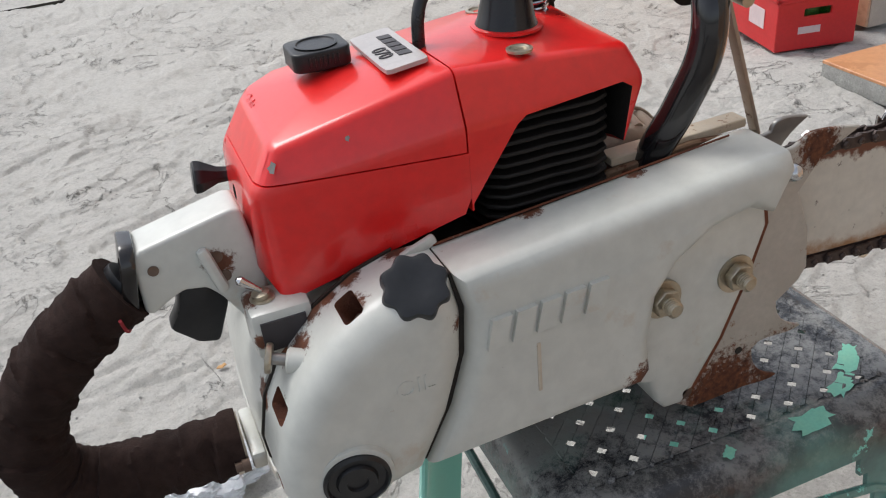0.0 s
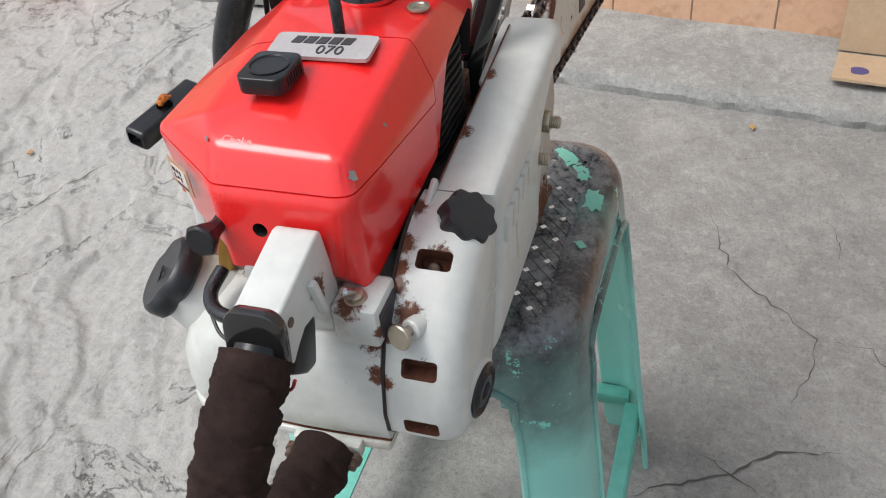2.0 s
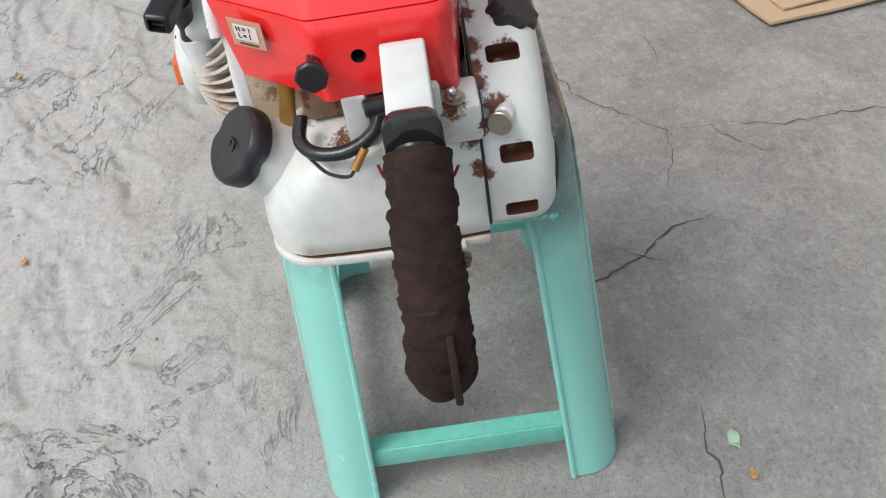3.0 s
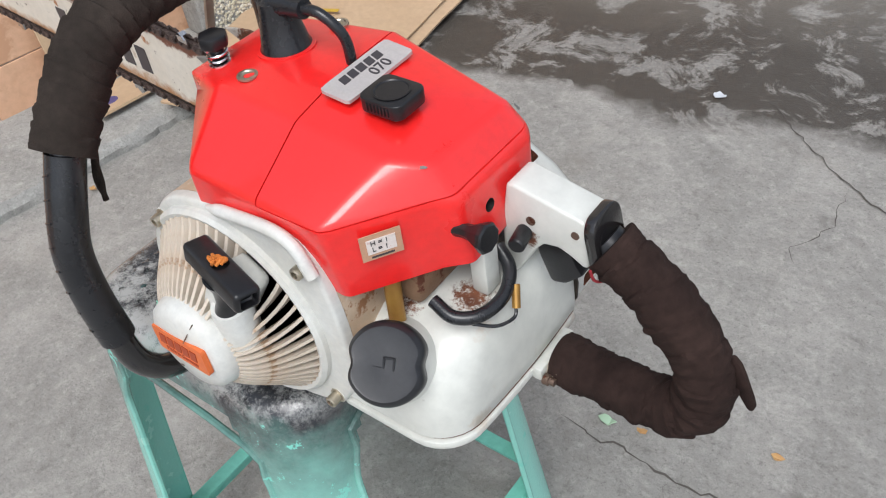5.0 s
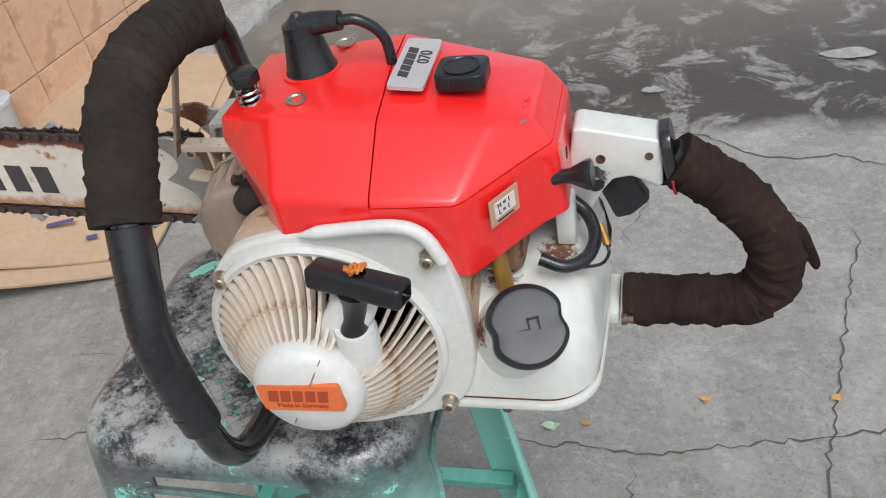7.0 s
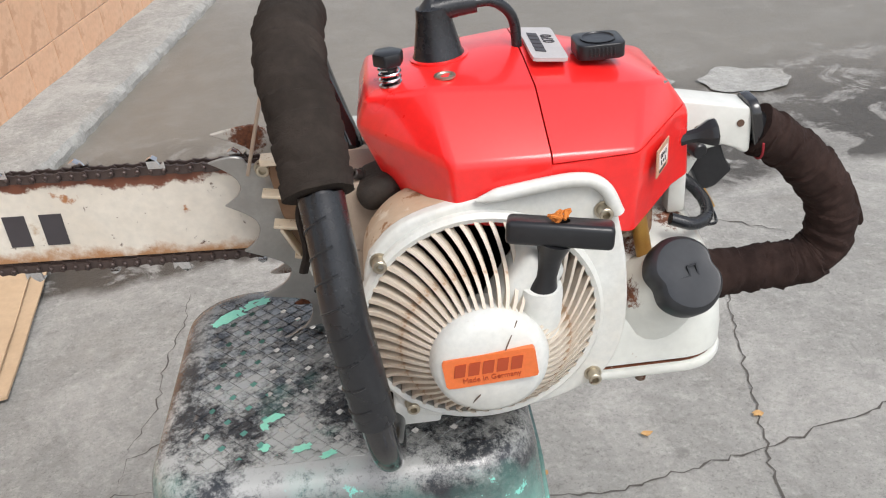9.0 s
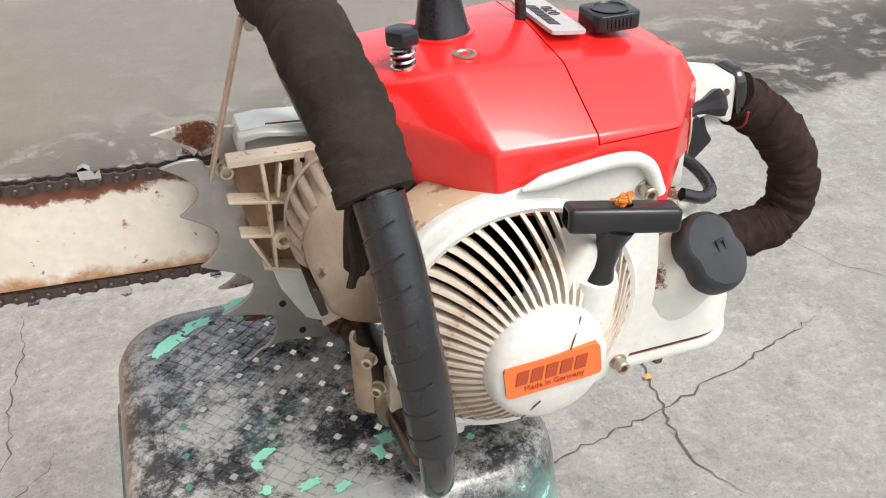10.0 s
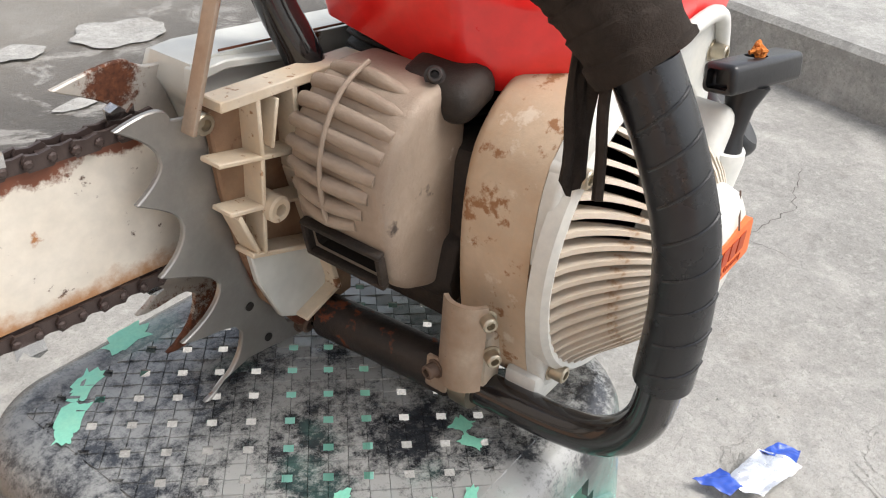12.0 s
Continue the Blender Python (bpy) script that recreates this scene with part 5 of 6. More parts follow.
def hex_nut(at, d, r=0.0085, h=0.007, stud=0.014):
    bm = turned([(r * 1.35, 0), (r * 1.35, 0.0016)], at, d, 24)
    dd, u, v = frame_of(d)
    b2 = prism(hexagon(r), "z", 0.0016, h, 0.0007, 1)
    m = Matrix(((u.x, v.x, dd.x, at[0]), (u.y, v.y, dd.y, at[1]), (u.z, v.z, dd.z, at[2]), (0, 0, 0, 1)))
    bmesh.ops.transform(b2, matrix=m, verts=b2.verts)
    merge(bm, b2)
    turned([(r * 0.5, h), (r * 0.5, stud - 0.001), (r * 0.4, stud)] + [(0.0005, stud)], at, d, 16, bm)
    nut = part("bar_nut", bm, zinc, saw, "hexagonal bar nut with washer, yellowed zinc")
    for k in range(4):
        a = Vector(at) + dd * (h + 0.0008 + k * 0.0016)
        part("thread", turned([(r * 0.5, 0), (r * 0.56, 0.0004), (r * 0.5, 0.0008)], a, d, 16), zinc, nut)


hex_nut((0.1025, -0.0805, 0.5485), (0, -1, 0))
hex_nut((0.1505, -0.0785, 0.5475), (0, -1, 0))
bm = turned([(0.0062, 0), (0.0062, 0.001), (0.0050, 0.0012), (0.0050, 0.006), (0.0046, 0.0085), (0.003, 0.0105), (0.0008, 0.011)], (0.1765, -0.0785, 0.603), (0.1, -1, 0.1), 18)
part("cap_nut", bm, chrome, saw, "domed steel cap nut")
bm = turned([(0.0045, 0), (0.0045, 0.004), (0.003, 0.005)], (0.124, -0.074, 0.474), (0, -1, 0), 14)
part("spike_bolt", bm, rusty_steel, saw)


# ---- spikes, bar, chain ----
def spike_plate(y, t, pts, name, material, label):
    return part(name, prism(pts, "y", y - t / 2, y + t / 2, 0.0006, 1), material, saw, label, 30)


def claw(root_a, tip, root_b, n=6):
    """Hooked tooth from one root to the next over its tip: a full back edge, then a round gullet cut in behind the point."""
    a, t, b = Vector(root_a), Vector(tip), Vector(root_b)
    back = Vector((a.x + 0.0005, t.y + 0.0075))
    up = [(1 - k) ** 2 * a + 2 * k * (1 - k) * back + k * k * t for k in (i / n for i in range(n))]
    c1, c2 = t + Vector((-0.009, -0.0050)), b + Vector((0.0020, 0.0065))
    dn = [(1 - k) ** 3 * t + 3 * k * (1 - k) ** 2 * c1 + 3 * k * k * (1 - k) * c2 + k ** 3 * b for k in (i / n for i in range(n))]
    return [tuple(p) for p in up + dn]


inner = [(0.178, 0.601), (0.190, 0.603)] + claw((0.199, 0.6045), (0.2255, 0.608), (0.206, 0.590), 8) + claw((0.206, 0.588), (0.220, 0.5735), (0.1985, 0.5565), 8) + claw((0.1985, 0.5545), (0.2135, 0.535), (0.184, 0.518), 8) + claw((0.182, 0.516), (0.2065, 0.4948), (0.172, 0.4835), 8) + claw((0.171, 0.481), (0.1978, 0.4525), (0.166, 0.4525), 8)
inner = inner[:-6] + [(0.184, 0.4585), (0.168, 0.4625), (0.152, 0.4605), (0.128, 0.456), (0.119, 0.460), (0.123, 0.468), (0.140, 0.470), (0.157, 0.500), (0.169, 0.532), (0.178, 0.563), (0.182, 0.585)]
inner_spike = spike_plate(-0.040, 0.003, inner, "inner_spike", steel, "grey steel bumper spike plate with claws")
# The plate is uncut: black discs paint the shade inside its holes.
for x, z in ((0.1655, 0.494), (0.1545, 0.4685)):
    part("spike_hole_shade", rod((x, -0.0384, z), (x, -0.0378, z), 0.0024, 12), fin_black, inner_spike)
outer = [(0.170, 0.612), (0.183, 0.613)] + claw((0.190, 0.6165), (0.2275, 0.6145), (0.199, 0.597)) + [(0.190, 0.585), (0.200, 0.560), (0.203, 0.534), (0.198, 0.526), (0.190, 0.520)] + claw((0.184, 0.516), (0.205, 0.492), (0.172, 0.4885)) + claw((0.170, 0.487), (0.191, 0.460), (0.158, 0.4575)) + [(0.130, 0.459), (0.119, 0.466), (0.130, 0.474), (0.148, 0.505), (0.162, 0.540), (0.171, 0.572), (0.1675, 0.583), (0.173, 0.597), (0.172, 0.606)]
spike_plate(-0.0755, 0.003, outer, "outer_spike", spike_pale, "rusted steel bumper spike plate under the clutch cover")
# Same for the outer plate, black discs in place of shaded holes.
part("spike_hole_shade", rod((0.1745, -0.0768, 0.593), (0.1745, -0.0774, 0.593), 0.0026, 12), fin_black, saw)
part("spike_hole_shade", rod((0.160, -0.0768, 0.490), (0.160, -0.0774, 0.490), 0.0024, 12), fin_black, saw)
screw(saw, (0.1875, -0.0385, 0.601), (0, 1, 0), 0.0048, 0.007)
screw(saw, (0.1300, -0.0385, 0.4645), (0, 1, 0), 0.0045, 0.006, rusty_steel)
part("brace_rod", box((0.0025, 0.0075, 0.100), m=axes((0.1815, -0.0305, 0.648), (0.95, 0, 0.32), (0, 1, 0)), bevel=0.0006), bracket_steel, saw, "rusty flat steel brace up to the front handle")

bar_m = Matrix.Translation((0.17, -0.0545, 0.561)) @ Matrix.Rotation(radians(-5.0), 4, "Z") @ Matrix.Rotation(radians(0.0), 4, "Y")
BL = 0.62
out = [(-0.02, -0.0300), (0.02, -0.0335), (BL - 0.06, -0.0335), (BL - 0.02, -0.030), (BL, -0.012), (BL + 0.004, 0), (BL, 0.012), (BL - 0.02, 0.030), (BL - 0.06, 0.0335), (0.02, 0.0335), (-0.02, 0.0300)]
bm = prism(out, "y", -0.0022, 0.0022, 0.0003, 1)
bmesh.ops.transform(bm, matrix=bar_m, verts=bm.verts)
bar = part("guide_bar", bm, bar_paint, saw, "cream painted guide bar with rust and worn black lettering", 20)
for s in (-1, 1):
    mm = bar_m @ axes((0.250, s * 0.0026, -0.006), (-s, 0, 0), (0, 0, 1))
    for i in range(6):
        bm = box((0.017, 0.026, 0.0006), (-0.075 + i * 0.028, 0, 0))
        bmesh.ops.transform(bm, matrix=mm, verts=bm.verts)
        part("mark", bm, dark_ink, bar, "worn black printed block", smooth=0)

core = box((0.555, 0.0022, 0.0036), (0.305, 0, 0.0358))
box((0.555, 0.0022, 0.0036), (0.305, 0, -0.0366), bm=core)
bmesh.ops.transform(core, matrix=bar_m, verts=core.verts)
chain = part("chain", core, chain_steel, saw, "dark oily saw chain with bright cutters")
bm = bmesh.new()
for s in (-1, 1):
    prism([(-0.0066, -0.0016), (-0.005, -0.0036), (0.005, -0.0036), (0.0066, -0.0016), (0.0066, 0.0018), (0.005, 0.0036), (0.0, 0.0026), (-0.005, 0.0036), (-0.0066, 0.0018)], "y", s * 0.0036 - 0.0008, s * 0.0036 + 0.0008, bm=bm)
    for x in (-0.0048, 0.0048):
        turned([(0.0021, 0), (0.0021, 0.0006), (0.0012, 0.0013)], (x, s * 0.0044, 0), (0, s, 0), 8, bm)
prism([(-0.0085, -0.001), (-0.001, -0.0075), (0.001, -0.0075), (0.0085, -0.001), (0.0085, 0.001), (-0.0085, 0.001)], "y", -0.0010, 0.0010, bm=bm)
link_me = bpy.data.meshes.new("chain_link")
bmesh.ops.recalc_face_normals(bm, faces=bm.faces)
bm.to_mesh(link_me)
bm.free()
link_me.materials.append(chain_steel)
bm = prism([(-0.0065, 0.002), (0.006, 0.002), (0.0068, 0.0085), (0.003, 0.0105), (-0.0005, 0.0082), (-0.003, 0.0045), (-0.0062, 0.0078)], "y", 0.0032, 0.0048)
prism([(-0.0005, 0.0080), (0.003, 0.0103), (0.0068, 0.0086), (0.0064, 0.0078)], "y", -0.001, 0.0048, bm=bm)
tooth_me = bpy.data.meshes.new("cutter_tooth")
bmesh.ops.recalc_face_normals(bm, faces=bm.faces)
bm.to_mesh(tooth_me)
bm.free()
tooth_me.materials.append(chrome)
PITCH = 0.00965
for side in (1, -1):
    for i in range(58):
        x = 0.028 + i * PITCH
        flip = Matrix.Rotation(0 if side == 1 else math.pi, 4, "Y")
        sag = -0.002 * math.sin(math.pi * i / 57) if side == -1 else 0.0
        base = bar_m @ Matrix.Translation((x, 0.0009 * (1 if i % 2 else -1), side * 0.0372 + sag)) @ flip
        for me, name in ((link_me, "chain_link"),) + (((tooth_me, "cutter_tooth"),) if i % 6 == 1 else ()):
            ob = new(name, me)
            ob.parent = chain
            m = base @ Matrix.Rotation(math.radians(rnd.uniform(-2, 2)), 4, "Y")
            if name == "cutter_tooth" and i % 12 == 1:
                m = m @ Matrix.Scale(-1, 4, (0, 1, 0))
            ob.matrix_world = m

# front casting behind the spikes
plate_poly = [(0.095, 0.470), (0.135, 0.466), (0.160, 0.497), (0.172, 0.532), (0.180, 0.565), (0.185, 0.607), (0.150, 0.610), (0.095, 0.606)]
cast = part("bar_mount", prism(plate_poly, "y", -0.0385, -0.034, 0.001, 1), cast_dirt, saw, "dirty white ribbed casting behind the spikes")
for a, b, w in (((0.100, 0.609), (0.187, 0.611), 0.005), ((0.167, 0.609), (0.166, 0.581), 0.0024), ((0.166, 0.581), (0.167, 0.532), 0.0024), ((0.146, 0.609), (0.143, 0.566), 0.003), ((0.143, 0.566), (0.117, 0.487), 0.003), ((0.190, 0.586), (0.143, 0.577), 0.0024), ((0.186, 0.561), (0.140, 0.552), 0.0024), ((0.175, 0.535), (0.117, 0.517), 0.0026), ((0.181, 0.558), (0.171, 0.535), 0.0024), ((0.117, 0.489), (0.142, 0.480), 0.0024), ((0.156, 0.606), (0.160, 0.584), 0.002), ((0.120, 0.60), (0.120, 0.52), 0.004)):
    A, B = Vector((a[0], -0.0285, a[1])), Vector((b[0], -0.0285, b[1]))
    m = axes((A + B) / 2, B - A, (0, 1, 0))
    part("casting_rib", box(((B - A).length, 0.0125, w), m=m, bevel=0.0006, seg=1), cream_cast, cast)
part("pocket_panel", prism([(0.120, 0.488), (0.140, 0.478), (0.152, 0.484), (0.166, 0.512), (0.170, 0.530), (0.120, 0.516)], "y", -0.0342, -0.0300, 0.0008, 1), white_paint, cast)
part("casting_boss", turned([(0.0065, 0), (0.0065, 0.015), (0.0055, 0.016), (0.003, 0.016), (0.003, 0.010)], (0.161, -0.034, 0.5550), (0, 1, 0), 20), cream_cast, cast)
part("cover_top_edge", prism([(0.10, 0.6065), (0.160, 0.6165), (0.176, 0.6155), (0.178, 0.605), (0.174, 0.6), (0.172, 0.611), (0.16, 0.6125), (0.10, 0.603)], "y", -0.0575, -0.049, 0.0006, 1), white_paint, saw)

# muffler: rounded drum with ribs along it, a swollen smooth belly and a square mouth
mp = [(0.098, 0.617), (0.124, 0.6185), (0.141, 0.612), (0.152, 0.599), (0.1565, 0.583), (0.1550, 0.566), (0.1520, 0.553), (0.1465, 0.532), (0.136, 0.522), (0.118, 0.515), (0.098, 0.514)]
muffler = part("muffler", prism(mp, "y", -0.019, 0.037, 0.017, 6), (muffler_grey, fin_black), saw, "sooty grey-brown cast muffler with ribs")
mouth_m = Matrix.Translation((0.152, 0.011, 0.5405)) @ Matrix.Rotation(radians(14), 4, "Y")
carve(muffler, [(box((0.026, 0.040, 0.0150), m=mouth_m, bevel=0.0015, seg=1), fin_black)])
for dz, dy, size in ((0.0090, 0.0, (0.005, 0.047, 0.0030)), (-0.0090, 0.0, (0.005, 0.047, 0.0030)), (0.0, 0.0220, (0.005, 0.0030, 0.0165)), (0.0, -0.0220, (0.005, 0.0030, 0.0165))):
    part("mouth_rim", box(size, m=mouth_m @ Matrix.Translation((-0.0005, dy, dz)), bevel=0.0012), soot, muffler)
drum = spline([(x, 0.0, z) for x, z in mp[1:7]], 12)
for i in range(8):
    p = drum[4 + i * 7]
    q = (p - Vector((0.122, 0.0, 0.578))).normalized()
    e0, e1 = -0.0180 + 0.0004 * (i - 3) ** 2, 0.0325 - 0.0016 * (i - 2) ** 2 * (0.4 if i < 2 else 0.35)
    ys = [e0 + (e1 - e0) * k / 6 for k in range(7)]
    rib = [p + q * (0.0058 * math.sin(math.pi * (0.10 + 0.80 * k / 6)) - 0.0040) + Vector((0, y, -0.0025 * k / 6)) for k, y in enumerate(ys)]
    part("muffler_rib", tube(rib, lambda s_, a: 0.0034 + 0.0003 * math.sin(90 * s_ + i), 10, 3), muffler_grey, muffler)
band = [p + (p - Vector((0.122, 0.0, 0.578))).normalized() * 0.0046 + Vector((0, 0.003 + 0.0003 * k, 0)) for k, p in enumerate(drum[2:56:4])]
part("muffler_band", tube(band, 0.0012, 8, 3), muffler_grey, muffler)
part("exhaust_flange", box((0.030, 0.040, 0.020), (0.106, 0.028, 0.612), Matrix.Rotation(0.35, 4, "Y"), bevel=0.009, seg=4), soot, muffler, "black sooty exhaust flange")
screw(muffler, (0.117, 0.030, 0.620), (0.7, 0.5, 0.5), 0.0034, 0.006, rusty_tube)
part("side_casting", prism([(0.100, 0.508), (0.112, 0.506), (0.116, 0.520), (0.112, 0.540), (0.100, 0.545)], "y", -0.012, 0.046, 0.003, 2), soot, muffler, "dark sooty casting below the muffler")

# ---- starter side ----
HC = Vector((0.0535, 0, 0.5475))
plate = [(0.070, 0.626), (0.02, 0.634), (-0.008, 0.6345), (-0.022, 0.627), (-0.031, 0.605), (-0.037, 0.565), (-0.036, 0.525), (-0.026, 0.498), (-0.010, 0.484), (0.02, 0.474), (0.055, 0.4705), (0.095, 0.475), (0.108, 0.484), (0.118, 0.52), (0.122, 0.56), (0.119, 0.59), (0.110, 0.606), (0.095, 0.618)]
plate = smooth_poly(plate, 3)
part("fan_case", prism(plate, "y", 0.050, 0.0885, 0.006, 3, only="lo"), fan_dust, saw, "dust-stained white fan case", 50)
housing = part("starter_housing", prism(plate, "y", 0.0888, 0.0965, 0.003, 3, only="hi"), starter_white, saw, "white starter housing with dusty louvres", 50)
R_OUT, R_IN = 0.0715, 0.030
well = turned([(R_OUT - 0.004, 0), (R_OUT - 0.001, 0.06)], (HC.x, 0.066, HC.z), (0, 1, 0), 64)
carve(housing, [(well, dust_brown)])
carve(bpy.data.objects["fan_case"], [(turned([(0.0585, 0), (0.060, 0.06)], (HC.x, 0.066, HC.z), (0, 1, 0), 64), dust_brown)])
# Black disc puts the shade between the slats into colour; blades sit before it.
part("fan_shadow", turned([(0.066, 0), (0.066, 0.002), (0.03, 0.004)], (HC.x, 0.0665, HC.z), (0, 1, 0), 48), fin_black, housing, "black fan disc standing in for the shade behind the louvres")
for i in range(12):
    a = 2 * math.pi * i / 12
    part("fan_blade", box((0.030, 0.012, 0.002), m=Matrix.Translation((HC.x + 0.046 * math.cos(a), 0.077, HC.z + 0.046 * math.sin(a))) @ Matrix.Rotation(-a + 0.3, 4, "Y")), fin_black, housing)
# rib that caps the housing
rim_pts = [(0.052, 0.0985, 0.6295), (0.03, 0.0985, 0.633), (-0.004, 0.0985, 0.636), (-0.020, 0.0985, 0.630), (-0.029, 0.0985, 0.612)]
part("housing_lip", tube(rim_pts, lambda s, a: min(0.0042, 0.0012 + s * 0.25), 10, 8), starter_white, housing)
ring = [(R_OUT + 0.004, -0.004), (R_OUT + 0.0035, 0.003), (R_OUT + 0.001, 0.0055), (R_OUT - 0.002, 0.0045), (R_OUT - 0.003, -0.004)]
part("louvre_ring", turned(ring, (HC.x, 0.097, HC.z), (0, 1, 0), 72), starter_white, housing)
hub_y = 0.134
bm = turned([(0.030, -0.02), (0.033, -0.006), (0.0345, 0.002), (0.0325, 0.009), (0.028, 0.0125), (0.012, 0.014), (0.001, 0.0142)], (HC.x, hub_y, HC.z), (0, 1, 0), 56)
hub = part("starter_hub", bm, starter_white, housing, "smooth white domed hub")
# slats: a bowed blade from ring to hub, one mesh for all
bm = bmesh.new()
prev = None
S = 9
for k in range(S + 1):
    t = k / S
    r = R_OUT - 0.001 + (R_IN - R_OUT + 0.001) * t
    y = 0.1015 + 0.036 * math.sin(t * math.pi / 2) ** 1.15 - 0.003 * math.sin(math.pi * t)
    swirl = 0.22 * math.sin(math.pi * t * 0.5)
    c, s2 = math.cos(swirl), math.sin(swirl)
    w = 0.00125 * (1 - 0.25 * t)
    cur = []
    for dy, dw in ((0.0, -w), (0.0, w), (-0.011 + 0.004 * t, w), (-0.011 + 0.004 * t, -w)):
        cur.append(bm.verts.new((r * c - dw * s2, y + dy, r * s2 + dw * c)))
    if prev:
        for q in range(4):
            bm.faces.new((prev[q], prev[(q + 1) % 4], cur[(q + 1) % 4], cur[q]))
    else:
        bm.faces.new(cur)
    prev = cur
bm.faces.new(prev[::-1])
bmesh.ops.recalc_face_normals(bm, faces=bm.faces)
slat_me = bpy.data.meshes.new("louvre_slat")
bm.to_mesh(slat_me)
bm.free()
slat_me.materials.append(slat_white)
for i in range(52):
    a = 2 * math.pi * i / 52
    ang_deg = math.degrees(a) % 360
    if 112 < ang_deg < 133:
        continue
    ob = new("louvre_slat", slat_me)
    ob.parent = housing
    ob.matrix_world = Matrix.Translation((HC.x, 0, HC.z)) @ Matrix.Rotation(-a, 4, "Y")
for m_ in (Matrix.Rotation(radians(62), 4, "Y"), Matrix.Rotation(radians(242), 4, "Y")):
    part("hub_seam", box((0.018, 0.0008, 0.0005), (0.0, 0.0, 0.0), Matrix.Translation((HC.x, hub_y + 0.0125, HC.z)) @ m_ @ Matrix.Translation((0.025, 0, 0)) @ Matrix.Rotation(-0.35, 4, "Z")), rusty_steel, hub)

# orange label on the hub
lab_m = axes((0.0545, 0.1488, 0.5505), (-1, 0.05, 0.10), (0.10, -0.05, 1))
bm = prism(rounded(0.0262, 0.0035, 40), "z", -0.003, 0.0006)
bmesh.ops.scale(bm, vec=(1, 0.0098 / 0.0262, 1), verts=bm.verts)
bmesh.ops.transform(bm, matrix=lab_m, verts=bm.verts)
olabel = part("maker_label", bm, orange_label, hub, "faded orange maker's label")
logo_bars(lab_m @ Matrix.Translation((0, 0.0018, 0.0008)), 0.040, 0.0082, label_ink, hub, 0.0003)
lettering("Made in Germany", 0.0046, lab_m @ Matrix.Translation((0.0, -0.0055, 0.0008)), label_ink, hub, 0.0002)

# pull start
bm = turned([(0.0125, -0.03), (0.0125, 0.0), (0.0115, 0.004), (0.008, 0.004), (0.0075, -0.002)], (0.021, 0.1245, 0.583), (-0.05, 0.12, 1), 28)
box((0.026, 0.030, 0.050), (0.030, 0.114, 0.582), Matrix.Rotation(-0.58, 4, "Y"), bevel=0.006, seg=3, bm=bm)
part("pull_socket", bm, starter_white, housing, "white socket under the pull grip")
pull_m = axes((0.0105, 0.128, 0.621), (0.053, -0.012, 0.004), (0, 1, 0.15))
bm = box((0.058, 0.0165, 0.0135), m=pull_m, bevel=0.003, seg=3)
pull = part("pull_grip", bm, black_plastic, saw, "black plastic pull start grip with an orange cord knot")
carve(pull, [(box((0.009, 0.0105, 0.0085), m=pull_m @ Matrix.Translation((0.0275, 0, 0)), bevel=0.001, seg=1), black_plastic), (box((0.009, 0.0105, 0.0085), m=pull_m @ Matrix.Translation((-0.0275, 0, 0)), bevel=0.001, seg=1), black_plastic), (turned([(0.0052, 0), (0.0052, 0.02)], pull_m @ Vector((0.0, 0.0, 0.002)), pull_m.to_3x3() @ Vector((0, 0, 1)), 18), fin_black)])
part("pull_stem", turned([(0.0085, 0), (0.0078, 0.004), (0.0062, 0.010), (0.0068, 0.022), (0.0105, 0.033)], (0.0205, 0.1265, 0.584), (-0.22, 0.03, 1), 20), black_plastic, pull)
knot = bmesh.new()
for i in range(9):
    p = Vector((0.0105, 0.128, 0.6285)) + Vector((rnd.uniform(-0.004, 0.004), rnd.uniform(-0.003, 0.003), rnd.uniform(-0.002, 0.001)))
    tube([p, p + Vector((rnd.uniform(-0.004, 0.004), rnd.uniform(-0.003, 0.003), 0.003)), p + Vector((rnd.uniform(-0.006, 0.006), rnd.uniform(-0.004, 0.004), rnd.uniform(0.0, 0.006)))], 0.0010, 6, 4, bm=knot)
part("cord_knot", knot, orange_cord, pull, "frayed orange cord knot")
for x, z in ((-0.021, 0.614), (-0.016, 0.495), (0.110, 0.596), (0.1005, 0.488)):
    screw(housing, (x, 0.0965, z), (0, 1, 0), 0.0042, 0.008)
    part("bolt_boss", turned([(0.0066, -0.008), (0.0062, 0.0)], (x, 0.0967, z), (0, 1, 0), 20), starter_white, housing)
part("housing_foot", box((0.030, 0.018, 0.020), (0.098, 0.087, 0.478), bevel=0.003), starter_white, housing)

# handle bracket under the starter
bm = bmesh.new()
curve = [(0.1275 + 0.0145 * math.cos(t), 0.0665 + 0.0135 * math.sin(t)) for t in (-0.75 + 0.17 * k for k in range(12))]
inner_curve = [(0.1275 + 0.0122 * math.cos(t), 0.0665 + 0.0112 * math.sin(t)) for t in (-0.75 + 0.17 * k for k in range(11, -1, -1))]
prism(curve + inner_curve, "z", 0.486, 0.5335, bm=bm)
bracket = part("handle_bracket", bm, bracket_steel, saw, "curved steel bracket clamping the front handle")
for x, y, z in ((0.1335, 0.0775, 0.527), (0.1300, 0.0795, 0.506)):
    screw(bracket, (x, y, z), (0.55, 0.8, 0), 0.0036, 0.006)
part("bracket_wing", box((0.003, 0.012, 0.018), (0.1385, 0.0575, 0.488), bevel=0.0012), bracket_steel, bracket)
screw(bracket, (0.140, 0.0575, 0.492), (1, -0.2, 0), 0.0036, 0.006, rusty_steel)
part("bracket_band", tube([(0.117, 0.058, 0.472), (0.117, 0.068, 0.472)], 0.0125, 20, 4), zinc, bracket)
